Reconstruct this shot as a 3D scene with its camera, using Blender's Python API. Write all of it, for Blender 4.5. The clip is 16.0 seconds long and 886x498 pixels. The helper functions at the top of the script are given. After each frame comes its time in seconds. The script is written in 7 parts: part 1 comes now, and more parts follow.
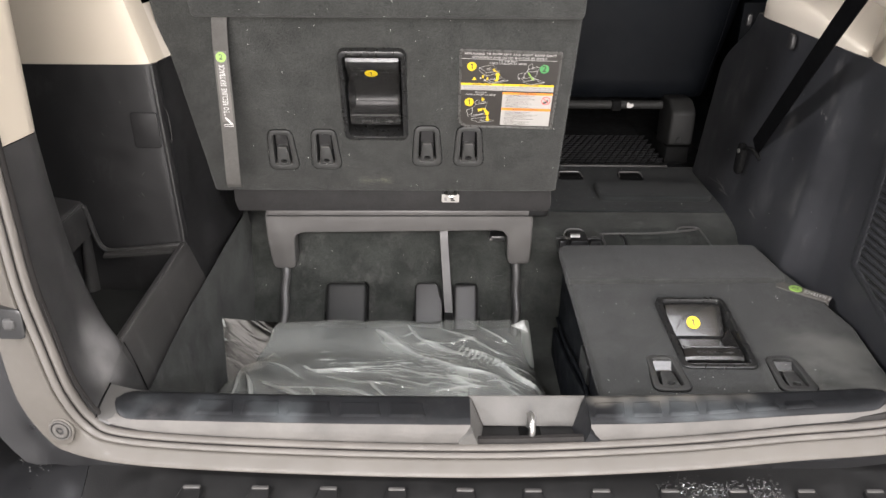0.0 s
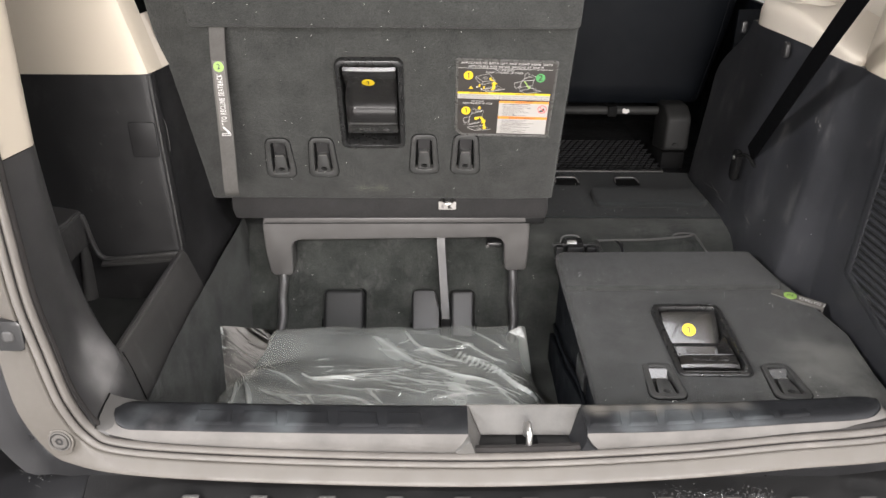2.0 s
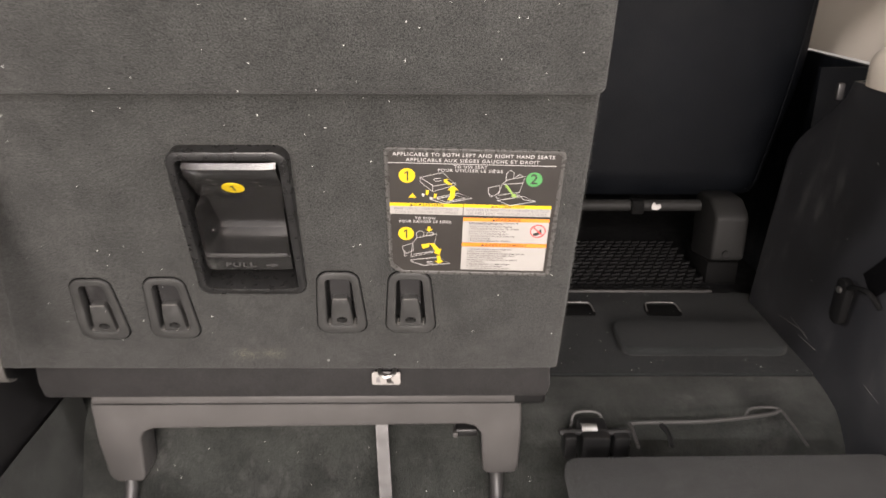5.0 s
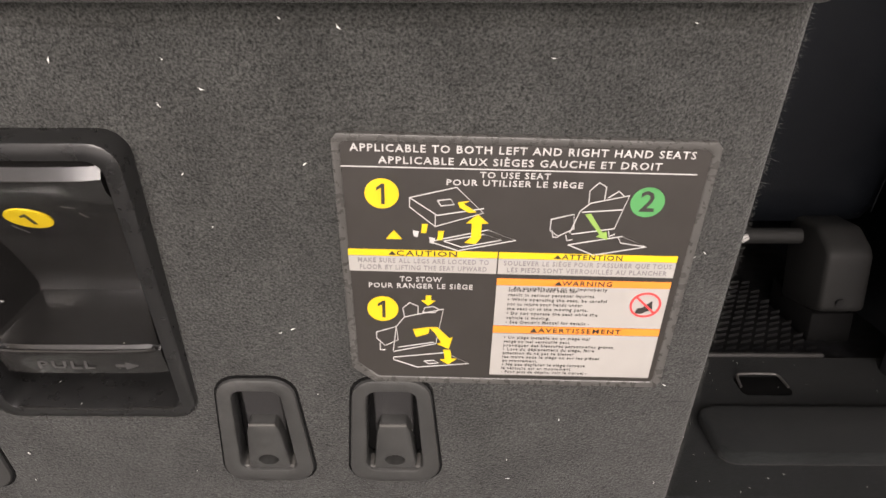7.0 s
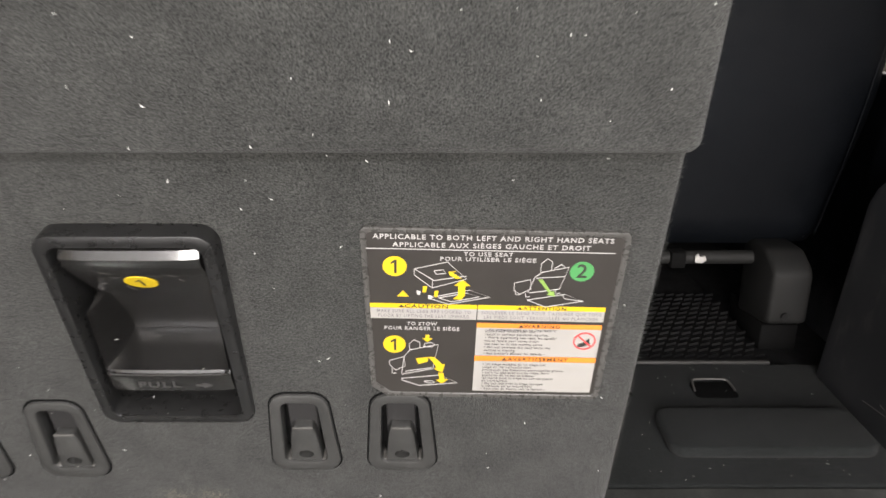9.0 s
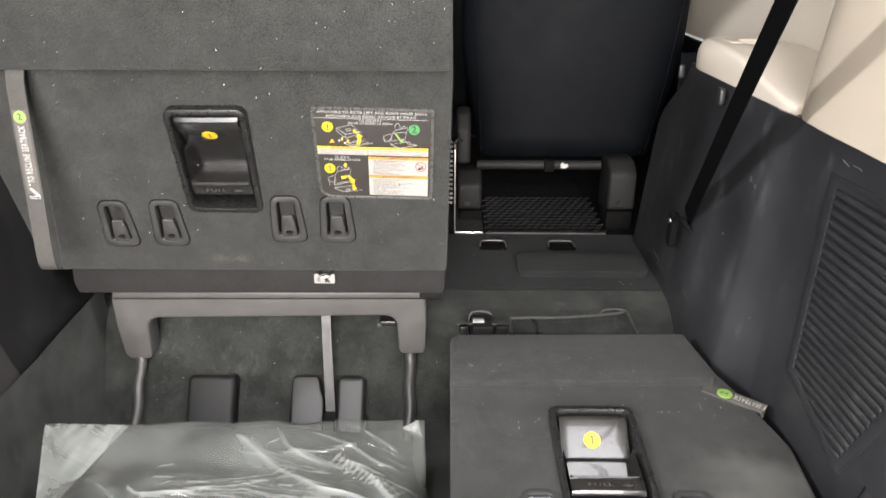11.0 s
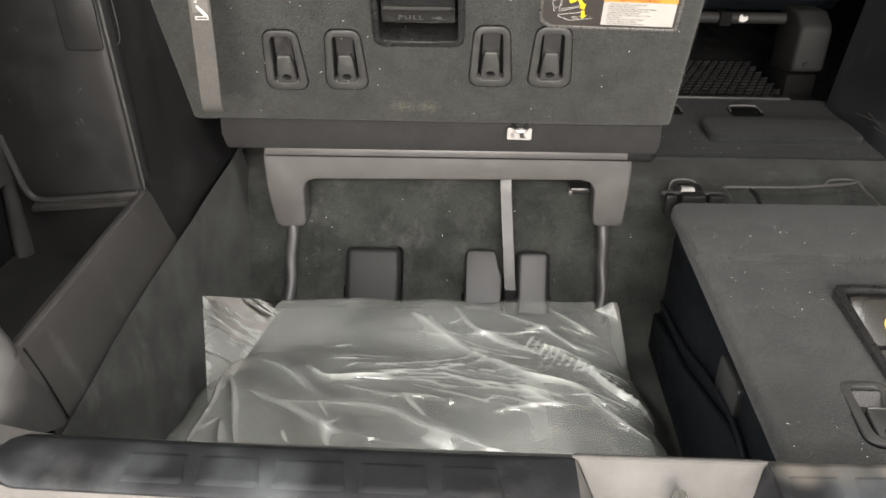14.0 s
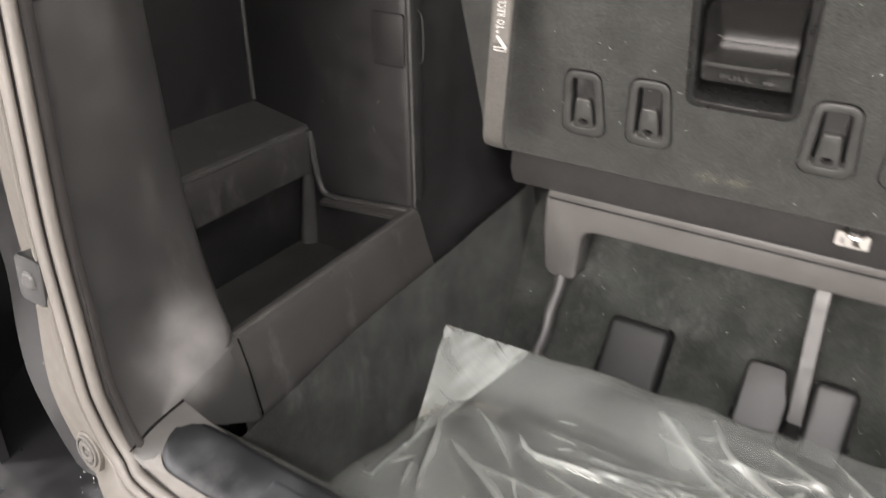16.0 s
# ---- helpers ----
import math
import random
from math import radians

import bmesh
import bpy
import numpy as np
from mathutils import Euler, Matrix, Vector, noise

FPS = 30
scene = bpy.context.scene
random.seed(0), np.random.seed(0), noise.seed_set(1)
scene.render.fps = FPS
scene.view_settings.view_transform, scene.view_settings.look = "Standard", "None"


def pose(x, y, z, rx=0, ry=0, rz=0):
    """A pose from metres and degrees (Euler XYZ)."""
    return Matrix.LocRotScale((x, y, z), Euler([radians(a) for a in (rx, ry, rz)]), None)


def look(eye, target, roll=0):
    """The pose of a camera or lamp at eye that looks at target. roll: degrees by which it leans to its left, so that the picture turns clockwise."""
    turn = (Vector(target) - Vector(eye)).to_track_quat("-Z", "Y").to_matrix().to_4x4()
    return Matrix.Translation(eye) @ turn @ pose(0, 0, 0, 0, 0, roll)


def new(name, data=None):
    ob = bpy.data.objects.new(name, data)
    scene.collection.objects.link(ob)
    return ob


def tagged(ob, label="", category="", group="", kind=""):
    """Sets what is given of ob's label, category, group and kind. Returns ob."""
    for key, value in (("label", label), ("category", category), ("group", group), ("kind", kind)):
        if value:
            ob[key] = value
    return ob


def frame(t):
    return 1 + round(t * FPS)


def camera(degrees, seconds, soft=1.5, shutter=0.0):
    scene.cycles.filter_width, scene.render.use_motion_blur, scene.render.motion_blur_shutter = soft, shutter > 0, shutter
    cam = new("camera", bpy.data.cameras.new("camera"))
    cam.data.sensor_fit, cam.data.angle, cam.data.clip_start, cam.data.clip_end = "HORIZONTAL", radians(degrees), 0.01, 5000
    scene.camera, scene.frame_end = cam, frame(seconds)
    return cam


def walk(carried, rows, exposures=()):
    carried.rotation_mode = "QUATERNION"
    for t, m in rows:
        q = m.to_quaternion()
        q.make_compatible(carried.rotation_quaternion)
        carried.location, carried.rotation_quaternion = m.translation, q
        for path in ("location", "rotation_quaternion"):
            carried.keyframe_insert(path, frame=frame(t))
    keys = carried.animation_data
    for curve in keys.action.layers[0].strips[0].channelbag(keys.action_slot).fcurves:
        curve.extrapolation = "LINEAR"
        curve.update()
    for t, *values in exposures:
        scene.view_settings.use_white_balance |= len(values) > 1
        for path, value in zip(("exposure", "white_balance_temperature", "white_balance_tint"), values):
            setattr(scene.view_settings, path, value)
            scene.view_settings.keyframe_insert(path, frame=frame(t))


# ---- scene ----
cam = camera(62.1, 16.0, 1.5, 0.4)
PATH = [
    (0, (0.003, 0.07, 1.36), (0.004, 1.861, 0.47), 0.4),
    (0.5, (-0.005, 0.07, 1.358), (-0.002, 1.862, 0.471), 0.4),
    (1, (0.001, 0.071, 1.368), (0.005, 1.862, 0.479), 0.4),
    (1.5, (0.011, 0.075, 1.374), (0.018, 1.866, 0.485), 0.4),
    (2, (0.002, 0.07, 1.376), (0.012, 1.862, 0.487), 0.4),
    (2.5, (0.022, 0.072, 1.378), (0.035, 1.863, 0.489), 0.5),
    (3, (0.006, 0.08, 1.377), (0.02, 1.871, 0.489), 0.4),
    (3.5, (0.015, 0.115, 1.365), (0.031, 1.912, 0.489), 0.4),
    (4, (0.04, 0.26, 1.316), (0.056, 2.068, 0.46), 0.4),
    (4.5, (0.099, 0.522, 1.307), (0.094, 2.356, 0.51), 0.1),
    (4.7, (0.096, 0.596, 1.293), (0.099, 2.448, 0.538), 0.1),
    (6.8, (0.0877, 1.0881, 1.1539), (0.0787, 2.9684, 0.4726), 0.02),
    (7, (0.0893, 1.093, 1.1541), (0.0765, 2.9748, 0.4768), 0.02),
    (7.5, (0.0833, 1.0786, 1.1907), (0.0739, 2.9582, 0.5073), 0.06),
    (8, (0.0872, 1.0819, 1.195), (0.0759, 2.9634, 0.5169), 0.14),
    (8.2, (0.088, 1.0837, 1.1934), (0.084, 2.9668, 0.5197), 0.1),
    (10.3, (0.118, 0.504, 1.363), (0.12, 2.365, 0.629), 0.0),
    (10.5, (0.161, 0.439, 1.359), (0.163, 2.297, 0.619), 0.0),
    (11, (0.249, 0.319, 1.32), (0.23, 2.165, 0.552), 0.1),
    (11.5, (0.245, 0.291, 1.312), (0.207, 2.122, 0.508), 0.1),
    (12, (0.212, 0.291, 1.34), (0.161, 2.105, 0.5), 0.1),
    (12.5, (0.184, 0.294, 1.344), (0.134, 2.089, 0.463), 0.2),
    (13, (0.155, 0.287, 1.339), (0.108, 2.061, 0.416), 0.2),
    (13.5, (0.03, 0.372, 1.296), (-0.013, 2.119, 0.324), 0.3),
    (14, (-0.055, 0.471, 1.175), (-0.124, 2.192, 0.157), 0.3),
    (14.5, (-0.06, 0.468, 1.173), (-0.165, 2.165, 0.12), 0.3),
    (15, (-0.048, 0.457, 1.181), (-0.217, 2.145, 0.122), 0.6),
    (15.5, (-0.018, 0.488, 1.172), (-0.54, 2.109, 0.123), 0.9),
    (16, (0.016, 0.617, 1.172), (-0.912, 2.097, 0.198), 0.4),
]
EXPOSURES = [(0, -0.12, 6500, 15), (3.5, -0.08, 6500, 14), (4.0, -0.10, 6550, 14), (4.7, -0.1, 6950, 19), (6.8, -0.3, 6950, 20), (8.2, -0.35, 6700, 16), (10.3, 0.25, 6550, 14), (12.5, 0.17, 6600, 14), (13.5, 0.13, 6700, 14), (14, 0.08, 6800, 13), (14.5, 0.14, 6800, 14), (15.4, 0.18, 6780, 14), (16, 0.12, 6750, 15)]
walk(cam, [(t, look(eye, target, roll)) for t, eye, target, roll in PATH], EXPOSURES)

# ---- light ----
world = bpy.data.worlds.new("world")
scene.world = world
world.use_nodes = True
world.node_tree.nodes["Background"].inputs[0].default_value = (0.9, 0.95, 1.0, 1)
world.node_tree.nodes["Background"].inputs[1].default_value = 0.03
LAMPS = [(-3.5, -1.0, 520), (3.7, -1.0, 200), (-1.6, -3.2, 130), (0.1, -3.2, 130), (1.8, -3.2, 150), (1.05, 0.50, 48), (-2.6, 2.0, 10), (2.8, 2.0, 10)]
# power of the added fill lamp behind the camera
FILL_POWER = 550


# ---- materials ----
def material(name, color, rough=0.5, metal=0.0, vary=0.15, scale=6.0, grain=0.0, grain_scale=400.0, spec=0.5, coat=0.0, rough_vary=0.1, speck=0.0, sheen=0.0, speck_scale=700.0, scuff=0.0):
    m = bpy.data.materials.new(name)
    m.use_nodes = True
    nt = m.node_tree
    b = nt.nodes["Principled BSDF"]
    b.inputs["Metallic"].default_value = metal
    b.inputs["Specular IOR Level"].default_value = spec
    b.inputs["Coat Weight"].default_value = coat
    b.inputs["Sheen Weight"].default_value = sheen
    b.inputs["Sheen Roughness"].default_value = 0.5
    tc = nt.nodes.new("ShaderNodeTexCoord")
    n1 = nt.nodes.new("ShaderNodeTexNoise")
    n1.inputs["Scale"].default_value = scale
    n1.inputs["Detail"].default_value = 6
    n1.inputs["Roughness"].default_value = 0.65
    nt.links.new(tc.outputs["Object"], n1.inputs["Vector"])
    ramp = nt.nodes.new("ShaderNodeMapRange")
    ramp.inputs["From Min"].default_value, ramp.inputs["From Max"].default_value = 0.3, 0.7
    ramp.inputs["To Min"].default_value, ramp.inputs["To Max"].default_value = 1 - vary, 1 + vary
    nt.links.new(n1.outputs["Fac"], ramp.inputs["Value"])
    col = nt.nodes.new("ShaderNodeVectorMath")
    col.operation = "SCALE"
    col.inputs[0].default_value = color
    nt.links.new(ramp.outputs["Result"], col.inputs["Scale"])
    last = col.outputs["Vector"]
    rr = nt.nodes.new("ShaderNodeMapRange")
    rr.inputs["From Min"].default_value, rr.inputs["From Max"].default_value = 0.3, 0.7
    rr.inputs["To Min"].default_value, rr.inputs["To Max"].default_value = max(0.02, rough - rough_vary), min(1, rough + rough_vary)
    n3 = nt.nodes.new("ShaderNodeTexNoise")
    n3.inputs["Scale"].default_value = scale * 4
    n3.inputs["Detail"].default_value = 5
    nt.links.new(tc.outputs["Object"], n3.inputs["Vector"])
    nt.links.new(n3.outputs["Fac"], rr.inputs["Value"])
    nt.links.new(rr.outputs["Result"], b.inputs["Roughness"])
    if speck:
        n4 = nt.nodes.new("ShaderNodeTexNoise")
        n4.inputs["Scale"].default_value = speck_scale
        n4.inputs["Detail"].default_value = 3
        nt.links.new(tc.outputs["Object"], n4.inputs["Vector"])
        r4 = nt.nodes.new("ShaderNodeMapRange")
        r4.inputs["From Min"].default_value, r4.inputs["From Max"].default_value = 0.3, 0.72
        r4.inputs["To Min"].default_value, r4.inputs["To Max"].default_value = 1 - speck, 1 + speck
        nt.links.new(n4.outputs["Fac"], r4.inputs["Value"])
        c2 = nt.nodes.new("ShaderNodeVectorMath")
        c2.operation = "SCALE"
        nt.links.new(last, c2.inputs[0])
        nt.links.new(r4.outputs["Result"], c2.inputs["Scale"])
        last = c2.outputs["Vector"]
    if scuff:
        mp = nt.nodes.new("ShaderNodeMapping")
        mp.inputs["Scale"].default_value = (8, 8, 3.2)
        mp.inputs["Rotation"].default_value = (0.5, 0.2, 0.3)
        nt.links.new(tc.outputs["Object"], mp.inputs["Vector"])
        n5 = nt.nodes.new("ShaderNodeTexNoise")
        n5.inputs["Scale"].default_value = 1.6
        n5.inputs["Detail"].default_value = 8
        n5.inputs["Roughness"].default_value = 0.72
        nt.links.new(mp.outputs["Vector"], n5.inputs["Vector"])
        r5 = nt.nodes.new("ShaderNodeMapRange")
        r5.inputs["From Min"].default_value, r5.inputs["From Max"].default_value = 0.56, 0.74
        r5.inputs["To Min"].default_value, r5.inputs["To Max"].default_value = 0.0, scuff
        nt.links.new(n5.outputs["Fac"], r5.inputs["Value"])
        mx = nt.nodes.new("ShaderNodeMix")
        mx.data_type = "RGBA"
        mx.inputs[7].default_value = (0.16, 0.155, 0.15, 1)
        nt.links.new(r5.outputs["Result"], mx.inputs[0])
        nt.links.new(last, mx.inputs[6])
        last = mx.outputs[2]
    nt.links.new(last, b.inputs["Base Color"])
    if grain:
        n2 = nt.nodes.new("ShaderNodeTexNoise")
        n2.inputs["Scale"].default_value = grain_scale
        n2.inputs["Detail"].default_value = 3
        nt.links.new(tc.outputs["Object"], n2.inputs["Vector"])
        bump = nt.nodes.new("ShaderNodeBump")
        bump.inputs["Strength"].default_value = grain
        bump.inputs["Distance"].default_value = 0.002
        nt.links.new(n2.outputs["Fac"], bump.inputs["Height"])
        nt.links.new(bump.outputs["Normal"], b.inputs["Normal"])
    return m


CARPET = material("carpet", (0.0355, 0.0362, 0.0338), 0.95, vary=0.24, scale=24, grain=0.9, grain_scale=800, spec=0.1, speck=0.7, sheen=0.10, speck_scale=760)
# CARPET toned darker, for the shade over the folded seat
FOLDED_CARPET = material("shaded_carpet", (0.0280, 0.0290, 0.0275), 0.95, vary=0.24, scale=24, grain=0.9, grain_scale=800, spec=0.1, speck=0.7, sheen=0.10, speck_scale=760)
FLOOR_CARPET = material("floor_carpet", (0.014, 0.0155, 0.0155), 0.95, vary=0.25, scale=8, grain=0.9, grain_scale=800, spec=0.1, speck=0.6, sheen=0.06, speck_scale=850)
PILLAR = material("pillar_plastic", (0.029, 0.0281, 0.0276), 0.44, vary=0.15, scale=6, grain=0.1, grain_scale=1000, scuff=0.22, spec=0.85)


def wear_and_light(m, spots, color, strength):
    """Paler patches round some spots, for rubbed dust and for painted light: (place, radius), broken up by noise."""
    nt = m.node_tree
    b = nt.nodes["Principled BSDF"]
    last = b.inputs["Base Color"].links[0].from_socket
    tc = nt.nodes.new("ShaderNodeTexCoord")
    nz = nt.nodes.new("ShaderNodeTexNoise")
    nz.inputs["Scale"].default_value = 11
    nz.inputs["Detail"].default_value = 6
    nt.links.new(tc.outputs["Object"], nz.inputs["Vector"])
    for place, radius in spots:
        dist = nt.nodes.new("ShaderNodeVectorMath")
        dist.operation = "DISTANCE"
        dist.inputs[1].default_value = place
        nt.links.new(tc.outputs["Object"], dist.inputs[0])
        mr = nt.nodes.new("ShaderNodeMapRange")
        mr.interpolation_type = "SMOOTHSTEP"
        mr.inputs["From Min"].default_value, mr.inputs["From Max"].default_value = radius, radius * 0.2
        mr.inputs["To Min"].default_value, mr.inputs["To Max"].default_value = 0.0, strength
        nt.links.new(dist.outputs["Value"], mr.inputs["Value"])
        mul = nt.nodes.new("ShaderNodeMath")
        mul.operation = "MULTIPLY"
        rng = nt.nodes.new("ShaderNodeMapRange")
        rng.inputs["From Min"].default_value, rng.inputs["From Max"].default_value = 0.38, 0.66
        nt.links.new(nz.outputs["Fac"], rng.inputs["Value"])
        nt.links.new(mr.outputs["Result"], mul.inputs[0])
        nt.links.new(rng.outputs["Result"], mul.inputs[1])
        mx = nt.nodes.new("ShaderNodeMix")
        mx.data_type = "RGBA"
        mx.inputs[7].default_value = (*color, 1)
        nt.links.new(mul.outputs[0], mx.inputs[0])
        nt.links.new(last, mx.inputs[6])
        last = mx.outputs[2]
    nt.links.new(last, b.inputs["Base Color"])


# foot patches: satin glare put into the colour, over some rubbed dust
wear_and_light(PILLAR, (((-0.500, 0.975, 0.735), 0.075), ((0.755, 0.96, 0.74), 0.07)), (0.16, 0.156, 0.152), 0.95)
# worn dusty corner, widened to carry the brighter light near the tailgate
wear_and_light(FOLDED_CARPET, (((0.68, 1.03, 0.65), 0.17), ((0.56, 0.99, 0.65), 0.13), ((0.62, 1.10, 0.66), 0.12), ((0.70, 1.12, 0.66), 0.12)), (0.095, 0.095, 0.086), 0.75)
WELL_CARPET = material("well_carpet", (0.034, 0.036, 0.033), 0.95, scuff=0.35, vary=0.5, scale=13, grain=0.9, grain_scale=800, spec=0.1, speck=0.6, sheen=0.06, speck_scale=850)
PLASTIC = material("dark_plastic", (0.020, 0.0195, 0.0195), 0.42, spec=0.4, scuff=0.3, vary=0.12, scale=4, grain=0.12, grain_scale=900)
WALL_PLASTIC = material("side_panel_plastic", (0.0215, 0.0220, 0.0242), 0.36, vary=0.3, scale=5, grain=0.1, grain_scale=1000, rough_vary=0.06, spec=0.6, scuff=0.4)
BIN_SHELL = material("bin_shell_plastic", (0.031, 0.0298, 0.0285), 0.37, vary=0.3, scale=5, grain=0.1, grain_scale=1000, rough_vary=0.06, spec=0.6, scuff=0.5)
GREY_PLASTIC = material("grey_plastic", (0.067, 0.064, 0.0615), 0.42, vary=0.12, scale=8, grain=0.1, grain_scale=900)
# the sill's plastic comes in two tones, paler front and darker SILL_TOP
SILL_GREY = material("sill_grey_plastic", (0.084, 0.079, 0.073), 0.6, vary=0.25, scale=14, grain=0.15, grain_scale=700, spec=0.3)
SILL_CORNER = material("sill_corner_plastic", (0.060, 0.058, 0.055), 0.45, vary=0.2, scale=14, grain=0.12, grain_scale=800, spec=0.4)
# pale tone that paints the highlight along the bin's edges
LIT_EDGE = material("lit_black_edge", (0.050, 0.049, 0.047), 0.4, vary=0.3, scale=30, grain=0.1, grain_scale=700, spec=0.5)
SILL_TOP = material("sill_top_plastic", (0.0105, 0.0110, 0.0120), 0.52, vary=0.3, scale=12, grain=0.12, grain_scale=800, spec=0.22, scuff=0.14)
wear_and_light(SILL_TOP, [((x, 0.938, 0.69), 0.030) for x in (0.235, 0.275, 0.318, 0.36, 0.405, 0.445)], (0.12, 0.112, 0.098), 0.95)
wear_and_light(SILL_TOP, [((x, 0.906, 0.69), 0.045) for x in (0.285, 0.345, 0.40, 0.455, -0.42, -0.335, -0.27, -0.215)], (0.062, 0.068, 0.071), 0.85)
DUST = material("pale_dust", (0.17, 0.16, 0.12), 0.9, vary=0.1)
COVER = material("leg_cover_plastic", (0.038, 0.037, 0.036), 0.55, spec=0.3, vary=0.1, scale=10, grain=0.1, grain_scale=900)
LEG = material("satin_leg_steel", (0.042, 0.041, 0.040), 0.38, vary=0.1, scale=20, spec=0.5, rough_vary=0.03)
STRUT = material("grey_strut_steel", (0.052, 0.050, 0.048), 0.42, vary=0.12, scale=20, spec=0.4)
SEAL_DARK = material("seal_groove_rubber", (0.017, 0.0155, 0.0145), 0.8, vary=0.2, scale=20, grain=0.1, grain_scale=500, spec=0.2)
PLUG_GREY = material("grey_plug_plastic", (0.062, 0.058, 0.053), 0.5, vary=0.12, scale=40, grain=0.05, grain_scale=600, spec=0.35)
SURROUND = material("anchor_surround_plastic", (0.034, 0.034, 0.0325), 0.42, spec=0.5, vary=0.2, scale=40, grain=0.1, grain_scale=900, scuff=0.25)
PAD_GREY = material("grey_pad_plastic", (0.0115, 0.0113, 0.0110), 0.40, spec=0.5, rough_vary=0.03, vary=0.12, scale=10, grain=0.12, grain_scale=900)
PALE_ROLLER = material("worn_roller_steel", (0.22, 0.22, 0.21), 0.4, metal=0.6, vary=0.2, scale=60)
PAD_DARK = material("worn_pad_plastic", (0.0115, 0.0118, 0.0113), 0.52, spec=0.3, rough_vary=0.03, vary=0.15, scale=10, grain=0.12, grain_scale=900)
PAD = material("pad_plastic", (0.014, 0.014, 0.0135), 0.6, spec=0.2, rough_vary=0.02, vary=0.1, scale=10, grain=0.15, grain_scale=900)
RECESS_GREY = material("scuffed_grey_plastic", (0.075, 0.072, 0.067), 0.55, vary=0.3, scale=16, grain=0.15, grain_scale=600, spec=0.3)
GLOSS = material("gloss_black", (0.012, 0.0115, 0.011), 0.25, coat=0.45, scuff=0.05, spec=0.75, vary=0.1, scale=20, rough_vary=0.015)
BEZEL = material("bezel_plastic", (0.013, 0.013, 0.0128), 0.30, spec=0.55, vary=0.2, scale=30, rough_vary=0.05)
LOWER_TRIM = material("lower_trim_fabric", (0.0185, 0.0178, 0.0175), 0.7, vary=0.2, scale=18, grain=0.4, grain_scale=900, spec=0.2, speck=0.25, sheen=0.05)
BLACK = material("black_plastic", (0.012, 0.012, 0.012), 0.32, spec=0.5, vary=0.2, scale=12, grain=0.02, grain_scale=700, rough_vary=0.04)
HOLE = material("hole_black", (0.005, 0.005, 0.005), 0.85, spec=0.06, vary=0.1)
wear_and_light(WALL_PLASTIC, (((0.69, 1.58, 0.73), 0.07), ((0.71, 1.47, 0.80), 0.06), ((0.70, 1.95, 0.68), 0.05)), (0.10, 0.10, 0.10), 0.35)
# darker side plastic, standing in for the shade behind the seat
SHADED_PANEL = material("shaded_panel_plastic", (0.0085, 0.0084, 0.0086), 0.5, spec=0.3, vary=0.2, scale=6, grain=0.12, grain_scale=900, scuff=0.05)
# darker than BIN_SHELL, for the inner faces of the bin
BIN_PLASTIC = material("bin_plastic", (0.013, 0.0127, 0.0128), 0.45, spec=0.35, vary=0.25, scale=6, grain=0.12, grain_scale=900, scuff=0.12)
BIN_FELT = material("bin_felt", (0.022, 0.0225, 0.021), 0.95, vary=0.3, scale=14, grain=0.6, grain_scale=700, spec=0.1, speck=0.4)
BEIGE = material("beige_trim", (0.42, 0.37, 0.295), 0.6, vary=0.03, scale=3, grain=0.06, grain_scale=900)
BEIGE_PALE = material("pale_trim", (0.53, 0.48, 0.405), 0.75, spec=0.2, vary=0.03, scale=3, grain=0.05, grain_scale=900)
RUBBER = material("weatherstrip_rubber", (0.074, 0.067, 0.059), 0.55, vary=0.2, scale=14, grain=0.1, grain_scale=500)
PAINT = material("taupe_paint", (0.062, 0.0555, 0.0470), 0.60, vary=0.08, scale=9, grain=0.02, grain_scale=300, coat=0.08)
BODY_BLACK = material("black_body_paint", (0.010, 0.010, 0.0105), 0.36, vary=0.2, scale=7, coat=0.12)
BUMPER = material("bumper_plastic", (0.014, 0.0138, 0.0135), 0.42, vary=0.25, scale=10, grain=0.25, grain_scale=600)
WET = material("water_on_black", (0.03, 0.03, 0.03), 0.06, spec=1.0, coat=1.0, vary=0.1, rough_vary=0.02)
METAL = material("steel", (0.55, 0.54, 0.52), 0.35, metal=1.0, vary=0.1, scale=30)
DULL_METAL = material("dull_steel_leg", (0.026, 0.0255, 0.025), 0.5, metal=0.0, spec=0.2, vary=0.12, scale=20)
WEB = material("strap_webbing", (0.055, 0.052, 0.047), 0.8, vary=0.1, scale=20, grain=0.4, grain_scale=900, speck=0.25)
DULL_WEB = material("printed_webbing", (0.085, 0.079, 0.070), 0.6, vary=0.15, scale=40, grain=0.2, grain_scale=900)
BELT = material("belt_webbing", (0.0028, 0.0028, 0.0031), 0.95, spec=0.03, vary=0.1, scale=20, grain=0.3, grain_scale=900)
LEATHER = material("black_leather", (0.0024, 0.0031, 0.0043), 0.6, spec=0.12, vary=0.15, scale=6, grain=0.25, grain_scale=350)
MAT_RUBBER = material("floor_mat_rubber", (0.0055, 0.0055, 0.0058), 0.55, vary=0.2, scale=9)
WHITE = material("white_print", (0.40, 0.39, 0.375), 0.5, vary=0.05, scale=30)
PAPER = material("label_paper", (0.30, 0.288, 0.268), 0.5, vary=0.05, scale=30)
YELLOW = material("yellow_print", (0.58, 0.41, 0.013), 0.4, vary=0.04, scale=30)
GREEN = material("green_print", (0.06, 0.23, 0.075), 0.4, vary=0.04, scale=30)
LIME = material("lime_print", (0.20, 0.33, 0.07), 0.5, vary=0.06, scale=30)
ORANGE = material("orange_print", (0.62, 0.21, 0.03), 0.4, vary=0.04, scale=30)
RED = material("red_print", (0.65, 0.05, 0.05), 0.4, vary=0.04, scale=30)
